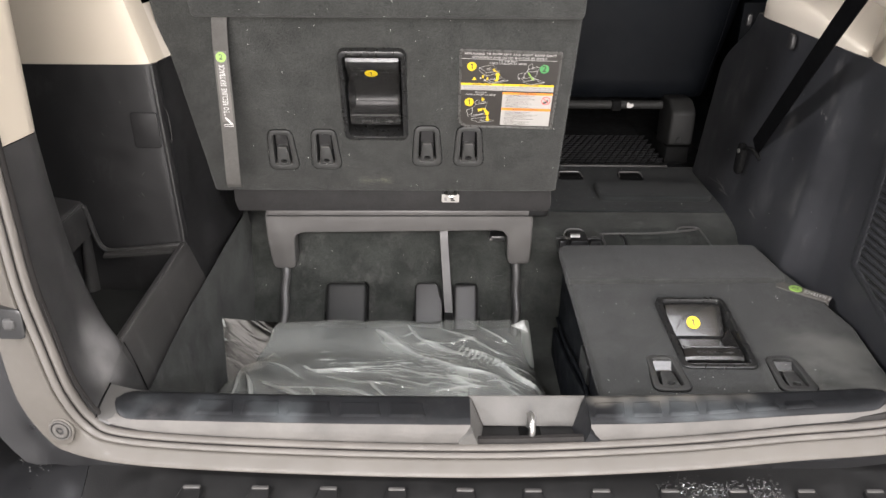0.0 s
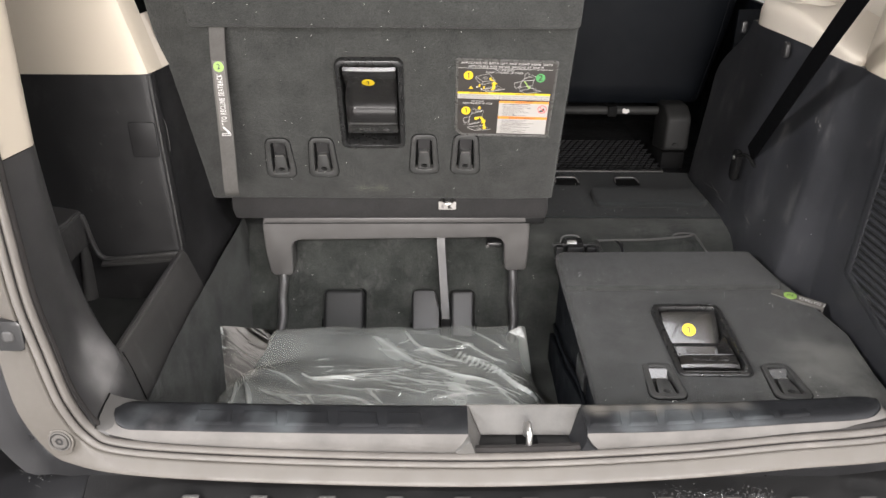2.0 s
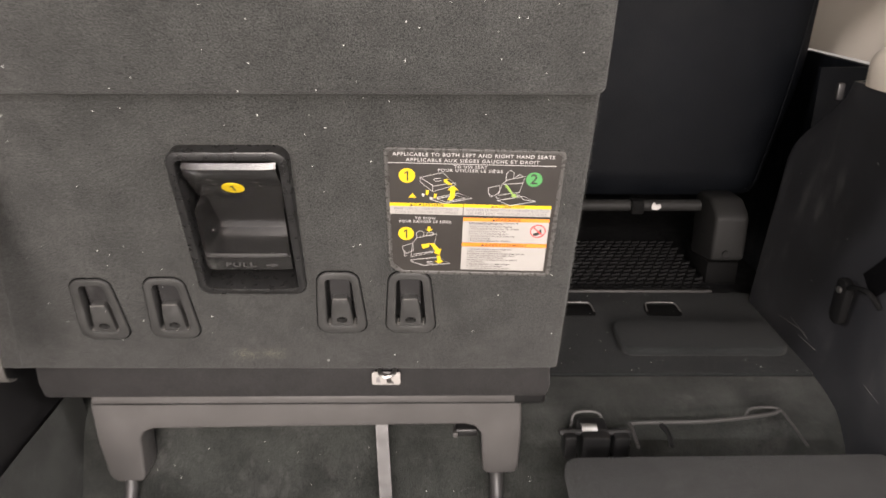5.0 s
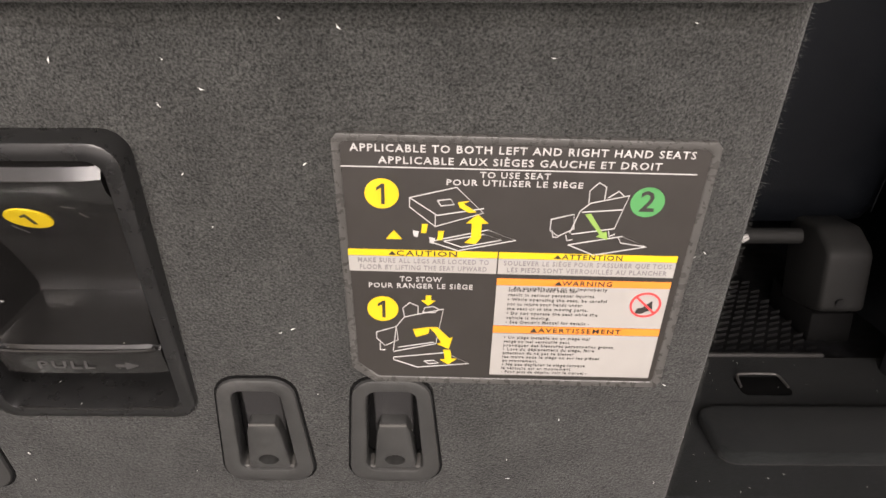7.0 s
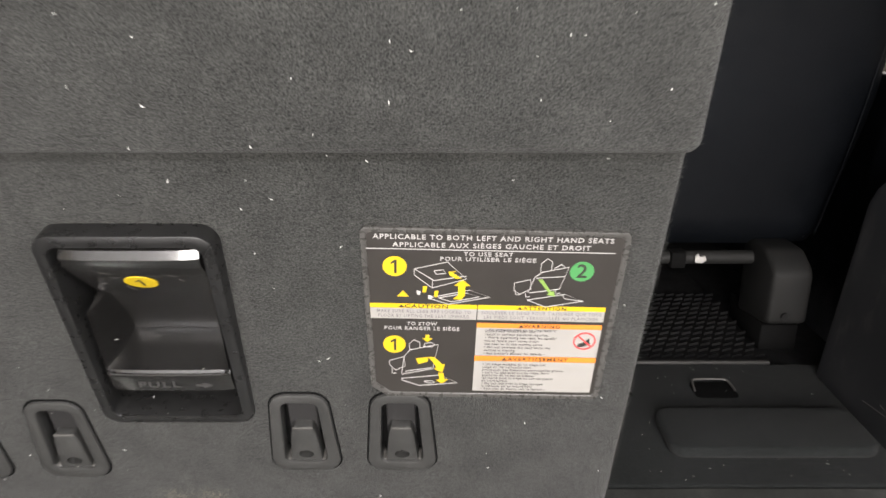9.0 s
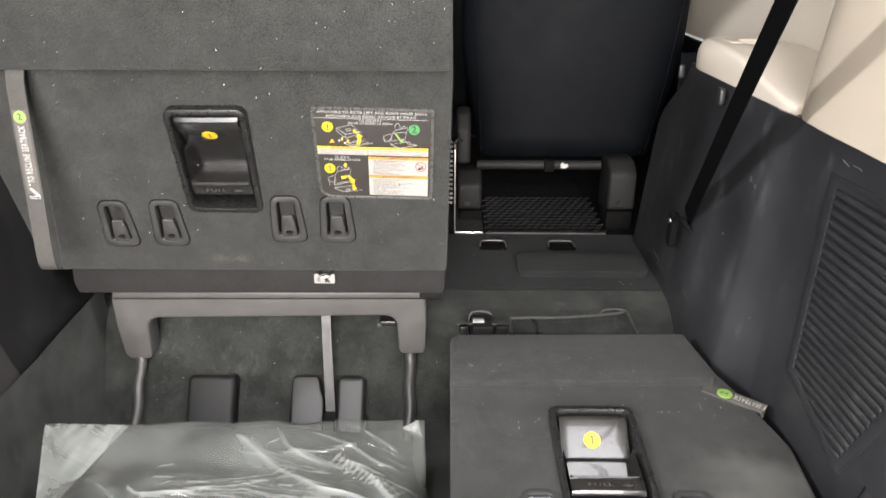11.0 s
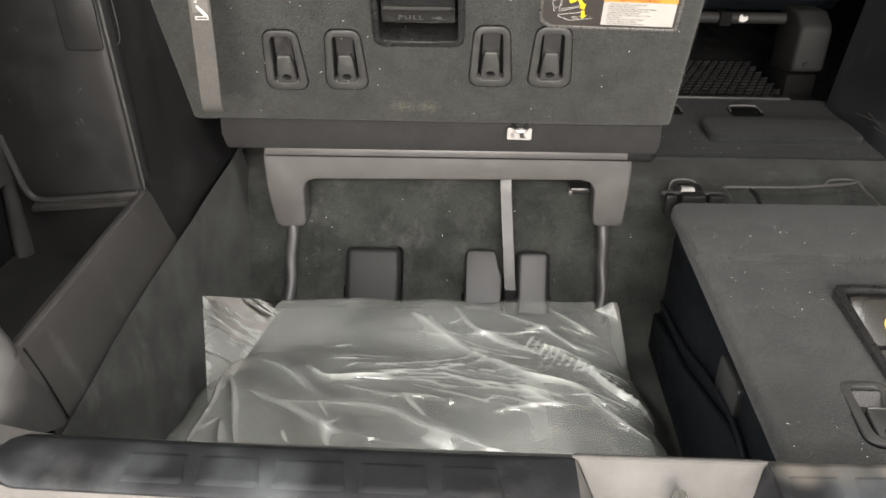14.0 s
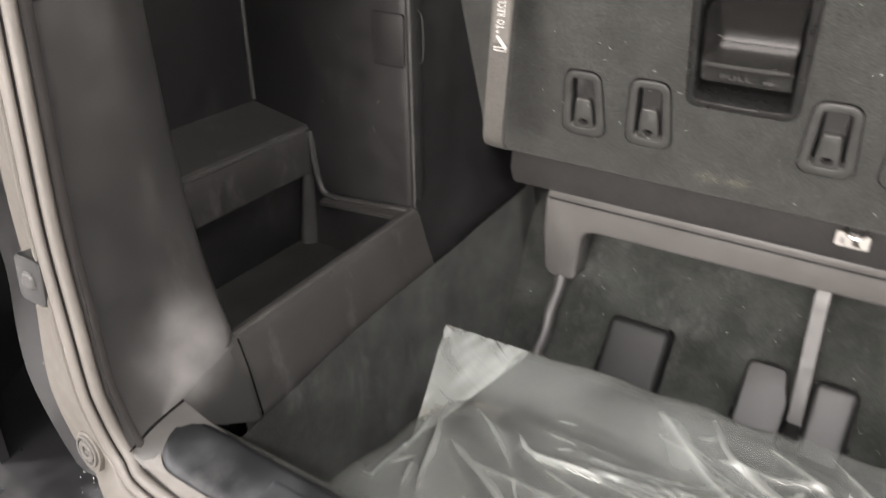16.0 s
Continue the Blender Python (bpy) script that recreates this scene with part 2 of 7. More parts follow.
INK = material("dark_print", (0.032, 0.029, 0.026), 0.36, vary=0.08, scale=40, rough_vary=0.03)
GREYINK = material("grey_print", (0.16, 0.15, 0.15), 0.5, vary=0.1, scale=30)
FILM = material("label_film_edge", (0.06, 0.058, 0.054), 0.3, vary=0.15, scale=60)
LINT = material("white_lint", (0.6, 0.6, 0.57), 0.9, vary=0.1)
PALE_GREY = material("pale_grey_plastic", (0.42, 0.41, 0.40), 0.3, vary=0.06, scale=20)
GLASS = bpy.data.materials.new("tinted_glass")
GLASS.use_nodes = True
glass_tree = GLASS.node_tree
see_through = glass_tree.nodes.new("ShaderNodeBsdfTransparent")
see_through.inputs["Color"].default_value = (0.09, 0.098, 0.096, 1)
glint = glass_tree.nodes.new("ShaderNodeBsdfGlossy")
glint.inputs["Roughness"].default_value = 0.02
glass_mix = glass_tree.nodes.new("ShaderNodeMixShader")
glass_mix.inputs["Fac"].default_value = 0.06
glass_tree.links.new(see_through.outputs[0], glass_mix.inputs[1])
glass_tree.links.new(glint.outputs[0], glass_mix.inputs[2])
glass_tree.links.new(glass_mix.outputs[0], glass_tree.nodes["Material Output"].inputs["Surface"])
CONCRETE = material("concrete_floor", (0.22, 0.215, 0.21), 0.6, vary=0.15, scale=2, grain=0.2, grain_scale=80)
ROOM_WALL = material("white_room_wall", (0.37, 0.365, 0.355), 0.8, vary=0.03, scale=1)
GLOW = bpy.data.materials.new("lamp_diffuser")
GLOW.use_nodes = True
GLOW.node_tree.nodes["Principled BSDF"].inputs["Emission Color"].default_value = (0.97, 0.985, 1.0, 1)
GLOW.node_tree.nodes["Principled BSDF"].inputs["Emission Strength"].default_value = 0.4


# ---- builders ----
def thing(name, label, category, group="", kind=""):
    return tagged(new(name), label, category, group, kind)


def mesh_of(name, bm, mat, smooth=40):
    bmesh.ops.recalc_face_normals(bm, faces=bm.faces[:])
    me = bpy.data.meshes.new(name)
    bm.to_mesh(me)
    bm.free()
    me.materials.append(mat)
    for p in me.polygons:
        p.use_smooth = True
    me.set_sharp_from_angle(angle=radians(smooth))
    return me


def part(name, bm, mat, parent, label="", smooth=40):
    ob = new(name, mesh_of(name, bm, mat, smooth))
    ob.parent = parent
    return tagged(ob, label)


def solid(name, bm, mat, label, category, kind="", group="", smooth=40):
    return tagged(new(name, mesh_of(name, bm, mat, smooth)), label, category, group, kind)


def bevel(bm, r, seg=2, angle=25):
    edges = [e for e in bm.edges if len(e.link_faces) == 2 and e.calc_face_angle(0) > radians(angle)]
    if r > 0 and edges:
        bmesh.ops.bevel(bm, geom=edges, offset=r, segments=seg, affect="EDGES", profile=0.5, clamp_overlap=True)


def rbox(x0, x1, y0, y1, z0, z1, r=0.003, seg=2, m=None):
    bm = bmesh.new()
    bmesh.ops.create_cube(bm, size=1)
    bmesh.ops.transform(bm, verts=bm.verts, matrix=Matrix.Translation(((x0 + x1) / 2, (y0 + y1) / 2, (z0 + z1) / 2)) @ Matrix.Diagonal((x1 - x0, y1 - y0, z1 - z0, 1)))
    bevel(bm, r, seg)
    if m:
        bmesh.ops.transform(bm, verts=bm.verts, matrix=m)
    return bm


def prism(pts, w0, w1, r=0.002, seg=2, m=None):
    """A polygon in u, v, drawn out from w0 to w1."""
    bm = bmesh.new()
    a = [bm.verts.new((u, v, w0)) for u, v in pts]
    b = [bm.verts.new((u, v, w1)) for u, v in pts]
    n = len(pts)
    bm.faces.new(a)
    bm.faces.new(b[::-1])
    for i in range(n):
        bm.faces.new((a[i], b[i], b[(i + 1) % n], a[(i + 1) % n]))
    bmesh.ops.recalc_face_normals(bm, faces=bm.faces[:])
    bevel(bm, r, seg)
    if m:
        bmesh.ops.transform(bm, verts=bm.verts, matrix=m)
    return bm


def rounded(x0, x1, y0, y1, r, n=5, top=0.0):
    """Outline of a rounded rectangle; top pulls the upper corners in."""
    out = []
    for cx, cy, a0 in ((x1 - r, y0 + r, -90), (x1 - r - top, y1 - r, 0), (x0 + r + top, y1 - r, 90), (x0 + r, y0 + r, 180)):
        for i in range(n + 1):
            a = radians(a0 + 90 * i / n)
            out.append((cx + r * math.cos(a), cy + r * math.sin(a)))
    return out


def ring(outer, inner, w0, w1, r=0.0015, m=None, lift=0.0):
    """A frame between two outlines of as many points."""
    bm = bmesh.new()
    n = len(outer)
    lo, li, ho, hi = ([bm.verts.new((u, v, w)) for u, v in pts] for pts, w in ((outer, w0), (inner, w0), (outer, w1), (inner, w1 + lift)))
    for i in range(n):
        j = (i + 1) % n
        for q in ((lo[i], lo[j], ho[j], ho[i]), (ho[i], ho[j], hi[j], hi[i]), (hi[i], hi[j], li[j], li[i]), (li[i], li[j], lo[j], lo[i])):
            bm.faces.new(q)
    bmesh.ops.recalc_face_normals(bm, faces=bm.faces[:])
    bevel(bm, r, 2, 45)
    if m:
        bmesh.ops.transform(bm, verts=bm.verts, matrix=m)
    return bm


def grid(fn, nu, nv, thick=0.0, closed=False):
    bm = bmesh.new()
    rows = [[bm.verts.new(fn(i / nu, j / nv)) for j in range(nv + (0 if closed else 1))] for i in range(nu + 1)]
    for i in range(nu):
        for j in range(nv):
            k = (j + 1) % len(rows[0])
            bm.faces.new((rows[i][j], rows[i + 1][j], rows[i + 1][k], rows[i][k]))
    if thick:
        off = Vector(thick)
        back = [[bm.verts.new(v.co + off) for v in row] for row in rows]
        for i in range(nu):
            for j in range(nv):
                k = (j + 1) % len(rows[0])
                bm.faces.new((back[i][k], back[i + 1][k], back[i + 1][j], back[i][j]))
        last = len(rows[0]) - 1
        for i in range(nu):
            for j in (0, last):
                bm.faces.new((rows[i][j], rows[i + 1][j], back[i + 1][j], back[i][j]))
        for j in range(last):
            for i in (0, nu):
                bm.faces.new((rows[i][j], rows[i][j + 1], back[i][j + 1], back[i][j]))
    return bm


def cut(bm, cutters):
    """Cuts the cutters' shapes out of a mesh."""
    base = bpy.data.objects.new("blank", mesh_of("blank", bm, CARPET))
    scene.collection.objects.link(base)
    for c in cutters:
        tool = bpy.data.objects.new("tool", mesh_of("tool", c, CARPET))
        scene.collection.objects.link(tool)
        mod = base.modifiers.new("cut", "BOOLEAN")
        mod.operation, mod.object, mod.solver = "DIFFERENCE", tool, "EXACT"
        bpy.context.view_layer.update()
        me = bpy.data.meshes.new_from_object(base.evaluated_get(bpy.context.evaluated_depsgraph_get()))
        base.modifiers.clear()
        base.data = me
        bpy.data.objects.remove(tool)
    out = bmesh.new()
    out.from_mesh(base.data)
    bpy.data.objects.remove(base)
    return out


def wall_along(plan, z0, z1, thick=None, levels=8, shift=None):
    """A wall that follows a plan line, from z0 to z1; shift(z) moves it."""
    pts = [Vector(p) for p in plan]

    def fn(s, t):
        f = s * (len(pts) - 1)
        i = min(int(f + 1e-6), len(pts) - 2)
        p = pts[i].lerp(pts[i + 1], f - i)
        z = z0 + (z1 - z0) * t
        dx, dy = shift(z) if shift else (0, 0)
        return p.x + dx, p.y + dy, z
    return grid(fn, (len(pts) - 1) * 2, levels, thick)


def smooth_path(pts, n):
    """Catmull-Rom through the points."""
    pts = [Vector(p) for p in pts]
    full = [2 * pts[0] - pts[1], *pts, 2 * pts[-1] - pts[-2]]
    out = []
    for k in range(len(pts) - 1):
        p0, p1, p2, p3 = full[k:k + 4]
        for i in range(n):
            t = i / n
            out.append(0.5 * (2 * p1 + (p2 - p0) * t + (2 * p0 - 5 * p1 + 4 * p2 - p3) * t * t + (3 * p1 - p0 - 3 * p2 + p3) * t ** 3))
    return out + [pts[-1]]


def tube(pts, r, sides=8, n=6, m=None):
    path = smooth_path(pts, n) if n else [Vector(p) for p in pts]
    bm = bmesh.new()
    rows = []
    side = None
    for i, p in enumerate(path):
        d = (path[min(i + 1, len(path) - 1)] - path[max(i - 1, 0)]).normalized()
        side = (side or d.orthogonal())
        side = (side - d * side.dot(d)).normalized()
        up = d.cross(side)
        rows.append([bm.verts.new(p + r * (math.cos(6.2832 * k / sides) * side + math.sin(6.2832 * k / sides) * up)) for k in range(sides)])
    for a, b in zip(rows, rows[1:]):
        for k in range(sides):
            bm.faces.new((a[k], b[k], b[(k + 1) % sides], a[(k + 1) % sides]))
    bm.faces.new(rows[0])
    bm.faces.new(rows[-1][::-1])
    if m:
        bmesh.ops.transform(bm, verts=bm.verts, matrix=m)
    return bm


def ribbon(pts, wide, width, thick, n=6):
    """A flat strap along points; wide is the direction across it."""
    path = smooth_path(pts, n)
    w = Vector(wide).normalized()
    bm = bmesh.new()
    rows = []
    for i, p in enumerate(path):
        d = (path[min(i + 1, len(path) - 1)] - path[max(i - 1, 0)]).normalized()
        nrm = d.cross(w).normalized()
        rows.append([bm.verts.new(p + a * w * width / 2 + b * nrm * thick / 2) for a, b in ((-1, -1), (1, -1), (1, 1), (-1, 1))])
    for a, b in zip(rows, rows[1:]):
        for k in range(4):
            bm.faces.new((a[k], b[k], b[(k + 1) % 4], a[(k + 1) % 4]))
    bm.faces.new(rows[0])
    bm.faces.new(rows[-1][::-1])
    return bm


def disc(u, v, r, w0, w1, n=28, m=None, squash=1.0):
    return prism([(u + r * math.cos(6.2832 * i / n), v + squash * r * math.sin(6.2832 * i / n)) for i in range(n)], w0, w1, 0, 2, m)


def text(body, size, m, mat, parent, name="lettering", width=None, align="CENTER", bold=0.012):
    cu = bpy.data.curves.new(name, "FONT")
    cu.body, cu.size, cu.align_x, cu.align_y = body, size, align, "CENTER"
    cu.resolution_u = 2
    cu.extrude = 0.0001
    cu.offset = size * bold
    cu.space_character = 1.18
    ob = bpy.data.objects.new(name, cu)
    scene.collection.objects.link(ob)
    bpy.context.view_layer.update()
    me = bpy.data.meshes.new_from_object(ob.evaluated_get(bpy.context.evaluated_depsgraph_get()))
    bpy.data.objects.remove(ob)
    bpy.data.curves.remove(cu)
    if width and len(me.vertices):
        xs = [v.co.x for v in me.vertices]
        me.transform(Matrix.Diagonal((width / (max(xs) - min(xs)), 1, 1, 1)))
    me.transform(m)
    me.materials.clear()
    me.materials.append(mat)
    o = new(name, me)
    o.parent = parent
    return o


def numeral_one(size, m, mat, parent):
    h = size
    part("lettering", prism([(-0.02 * h, -0.36 * h), (0.09 * h, -0.36 * h), (0.09 * h, 0.36 * h), (0.0, 0.36 * h), (-0.17 * h, 0.22 * h), (-0.17 * h, 0.12 * h), (-0.02 * h, 0.22 * h)], -0.0003, 0.0001, 0, 1, m), mat, parent)


def smoothstep(a, b, x):
    t = min(1, max(0, (x - a) / (b - a)))
    return t * t * (3 - 2 * t)


def frame_of(origin, u, v):
    u, v = Vector(u).normalized(), Vector(v).normalized()
    w = u.cross(v)
    m = Matrix((u, v, w)).transposed().to_4x4()
    return Matrix.Translation(origin) @ m


MID = 0.128                       # the car's middle line


def mirror_x(x):
    return 2 * MID - x


# ---- the room round the car ----
def room():
    solid("ground", rbox(-4.5, 4.7, -4.0, 6.0, -0.1, 0.0, 0), CONCRETE, "grey concrete showroom floor under the car", "floor", "structure")
    for n, b in (("wall_south", (-4.6, 4.8, -4.1, -4.0)), ("wall_north", (-4.6, 4.8, 6.0, 6.1)), ("wall_west", (-4.6, -4.5, -4.0, 6.0)), ("wall_east", (4.7, 4.8, -4.0, 6.0))):
        solid(n, rbox(*b, 0.0, 3.2, 0), ROOM_WALL, "plain white painted room wall", "wall", "structure")
    solid("ceiling", rbox(-4.6, 4.8, -4.1, 6.1, 3.2, 3.3, 0), ROOM_WALL, "plain white painted room ceiling", "ceiling", "structure")
    for x, y, power in LAMPS:
        hx, hy = (0.65, 0.82) if power == 48 else (0.6, 0.15)
        t = thing("ceiling_light", "white panel lamp on the room ceiling", "ceiling light", "ceiling lights")
        part("frame", ring(rounded(x - hx - 0.02, x + hx + 0.02, y - hy - 0.02, y + hy + 0.02, 0.02), rounded(x - hx, x + hx, y - hy, y + hy, 0.015), 3.15, 3.2), PALE_GREY, t)
        part("diffuser", rbox(x - hx, x + hx, y - hy, y + hy, 3.165, 3.175, 0), GLOW, t)
        la = bpy.data.lights.new("panel_lamp", "AREA")
        la.shape, la.size, la.size_y, la.energy, la.color = "RECTANGLE", 2 * hx - 0.02, 2 * hy - 0.02, power, (0.97, 0.985, 1.0)
        lo = new("panel_lamp", la)
        lo.matrix_world = pose(x, y, 3.15)

    # added glowing panel and lamp behind the camera, to light upright surfaces
    w = thing("fill_panel", "added unseen glowing fill panel on the room wall", "window", kind="structure")
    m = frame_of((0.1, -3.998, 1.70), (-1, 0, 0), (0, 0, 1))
    part("fill_frame", ring(rounded(-1.66, 1.66, -0.86, 0.86, 0.01), rounded(-1.60, 1.60, -0.80, 0.80, 0.01), 0.0, 0.05, 0.004, m), PALE_GREY, w)
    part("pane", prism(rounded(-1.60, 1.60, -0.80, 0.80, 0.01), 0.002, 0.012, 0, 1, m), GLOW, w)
    la = bpy.data.lights.new("fill_lamp", "AREA")
    la.shape, la.size, la.size_y, la.energy, la.color = "RECTANGLE", 3.16, 1.56, FILL_POWER, (1.0, 0.965, 0.905)
    new("fill_lamp", la).matrix_world = pose(0.1, -3.93, 1.70, 90, 0, 0)


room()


# ---- body of the car: opening, sill, bumper ----
LEFT = [(-0.560, 0, 1.75), (-0.550, 0, 1.40), (-0.538, 0, 1.10), (-0.532, 0, 0.97), (-0.527, 0, 0.89), (-0.515, 0, 0.82), (-0.500, 0, 0.745), (-0.478, 0, 0.692), (-0.440, 0, 0.670), (-0.302, 0, 0.657), (-0.062, 0, 0.648)]
RIGHT = [(0.13, 0, 0.649), (0.337, 0, 0.663), (0.493, 0, 0.682), (0.617, 0, 0.696), (0.695, 0, 0.722), (0.740, 0, 0.775), (0.762, 0, 0.84), (0.778, 0, 0.95), (0.790, 0, 1.15), (0.805, 0, 1.45), (0.815, 0, 1.75)]
OPEN = smooth_path(LEFT + RIGHT, 6)


def opening_y(z):
    """How far the opening leans into the car with height."""
    return 0.105 * max(0.0, z - 0.745)


def around_opening(low, side):
    """Sweeps a profile of (outwards, y) pairs round the tailgate opening; low along the sill turns into side up the pillars."""
    bm = bmesh.new()
    rows = []
    for i, p in enumerate(OPEN):
        d = (OPEN[min(i + 1, len(OPEN) - 1)] - OPEN[max(i - 1, 0)]).normalized()
        out = Vector((d.z, 0, -d.x))
        wide = (OPEN[min(i + 4, len(OPEN) - 1)] - OPEN[max(i - 4, 0)]).normalized()
        k = smoothstep(-0.02, 0.42, 1 - abs(wide.x))
        row = []
        for (o0, y0), (o1, y1) in zip(low, side):
            o, y = o0 + (o1 - o0) * k, y0 + (y1 - y0) * k
            y += 0.012 * smoothstep(0.72, 0.84, p.z) * smoothstep(0.024, 0.05, o)
            row.append(bm.verts.new((p.x + out.x * o, y + opening_y(p.z), p.z + out.z * o)))
        rows.append(row)
    for a, b in zip(rows, rows[1:]):
        for k in range(len(low)):
            j = (k + 1) % len(low)
            bm.faces.new((a[k], b[k], b[j], a[j]))
    bm.faces.new(rows[0])
    bm.faces.new(rows[-1][::-1])
    return bm


def lobe(a, b, swell, n=12):
    """Rounded section lying between two (outwards, y) points, swelling towards the outside."""
    (o0, y0), (o1, y1) = a, b
    mo, my = (o0 + o1) / 2, (y0 + y1) / 2
    ho, hy = (o1 - o0) / 2, (y1 - y0) / 2
    w = math.hypot(ho, hy)
    no, ny = hy / w, -ho / w
    sec = []
    for k in range(n):
        c, t = math.cos(6.2832 * k / n), math.sin(6.2832 * k / n)
        c = math.copysign(abs(c) ** 0.75, c)
        sec.append((mo + ho * c + no * swell * t, my + hy * c + ny * swell * t))
    return sec


def opening():
    seal = thing("weatherstrip", "dusty grey rubber weatherstrip round the tailgate opening", "seal", kind="structure")
    part("bulb", around_opening(lobe((-0.0042, 0.8780), (0.0014, 0.8694), 0.0030), lobe((0.0012, 0.8850), (0.0086, 0.8765), 0.0034)), RUBBER, seal)
    part("lip", around_opening(lobe((0.0024, 0.8678), (0.0084, 0.8622), 0.0020), lobe((0.0100, 0.8748), (0.0182, 0.8696), 0.0024)), RUBBER, seal)
    part("channel", around_opening([(-0.0085, 0.8835), (-0.0030, 0.8785), (0.0005, 0.8735), (0.0030, 0.8695), (0.0090, 0.8635), (0.0130, 0.870), (0.0130, 0.890), (-0.0085, 0.890)],
                                   [(-0.0015, 0.8900), (0.0010, 0.8870), (0.0045, 0.8825), (0.0090, 0.8775), (0.0190, 0.8715), (0.0230, 0.878), (0.0230, 0.895), (-0.0015, 0.895)]), SEAL_DARK, seal, "dark groove of the rubber seal")
    body = thing("body_opening", "taupe painted body flange round the tailgate opening", "car body", kind="structure")
    part("flange", around_opening([(0.0102, 0.880), (0.0102, 0.8630), (0.0108, 0.8605), (0.0124, 0.8590), (0.0170, 0.8545), (0.0225, 0.8495), (0.0262, 0.8466), (0.0284, 0.8462), (0.0294, 0.8482), (0.0296, 0.856), (0.0296, 0.90), (0.0098, 0.90)],
                                  [(0.0204, 0.884), (0.0204, 0.8735), (0.0210, 0.8705), (0.0226, 0.8690), (0.0330, 0.8695), (0.0540, 0.8715), (0.0745, 0.8735), (0.0775, 0.8738), (0.0790, 0.8760), (0.0795, 0.884), (0.0795, 0.93), (0.0198, 0.93)]), PAINT, body)
    part("gutter", around_opening([(0.0298, 0.866), (0.034, 0.884), (0.060, 0.896), (0.10, 0.900), (0.10, 0.94), (0.0298, 0.94)], [(0.0800, 0.890), (0.088, 0.895), (0.125, 0.893), (0.15, 0.888), (0.15, 0.95), (0.0800, 0.95)]), BODY_BLACK, body, "glossy black body panel beside the flange")
    for x in (-0.522, mirror_x(-0.522) + 0.02):
        plug = thing("flange_plug", "round grey plastic plug with a cross screw in the body flange", "plug", "flange plugs")
        m = frame_of((x, 0.8665, 0.681), (1, -0.06, 0), (0, 0.10, 0.99))
        circ = lambda r: [(r * math.cos(6.2832 * i / 24), r * math.sin(6.2832 * i / 24)) for i in range(24)]
        part("seat", prism([(r * math.cos(6.2832 * i / 24), r * math.sin(6.2832 * i / 24) - 0.004 * (math.sin(6.2832 * i / 24) < -0.5)) for i, r in enumerate([0.0190] * 24)], -0.012, 0.0001, 0.0010, 2, m), PAINT, plug, "raised taupe seat pressed into the flange")
        part("washer", ring(circ(0.0160), circ(0.0130), -0.01, 0.0026, 0.001, m), PLUG_GREY, plug)
        part("groove", ring(circ(0.0131), circ(0.0112), -0.01, 0.0006, 0, m), BLACK, plug)
        part("head", ring(circ(0.0113), circ(0.0052), -0.01, 0.0028, 0.0010, m), PLUG_GREY, plug)
        part("screw", disc(0, 0, 0.0051, -0.01, 0.0012, 16, m), BLACK, plug)
        part("screw_slot", disc(0, 0, 0.0026, -0.01, 0.0020, 12, m), PLUG_GREY, plug)
    stop = thing("rubber_stop", "small black rubber tailgate stop on the pillar", "rubber stop")
    m = frame_of((-0.5585, 0.884, 0.844), (1, 0, 0), (0, 0.1, 1))
    part("base", prism(rounded(-0.020, 0.019, -0.022, 0.022, 0.008), -0.012, 0.006, 0.003, 2, m), BLACK, stop)
    part("pad", prism(rounded(-0.008, 0.009, -0.008, 0.009, 0.006), 0.0, 0.009, 0.004, 3, m), COVER, stop)


opening()


def sill_z(x):
    """Height of the load sill, rising a little to both ends."""
    return 0.684 + (0.032 if x < 0 else 0.049) * x * x


def sill_rise(x, y):
    """The front of the sill lifts towards the end by the belt side."""
    return 0.0095 * smoothstep(0.28, 0.57, x) * smoothstep(0.932, 0.895, y)


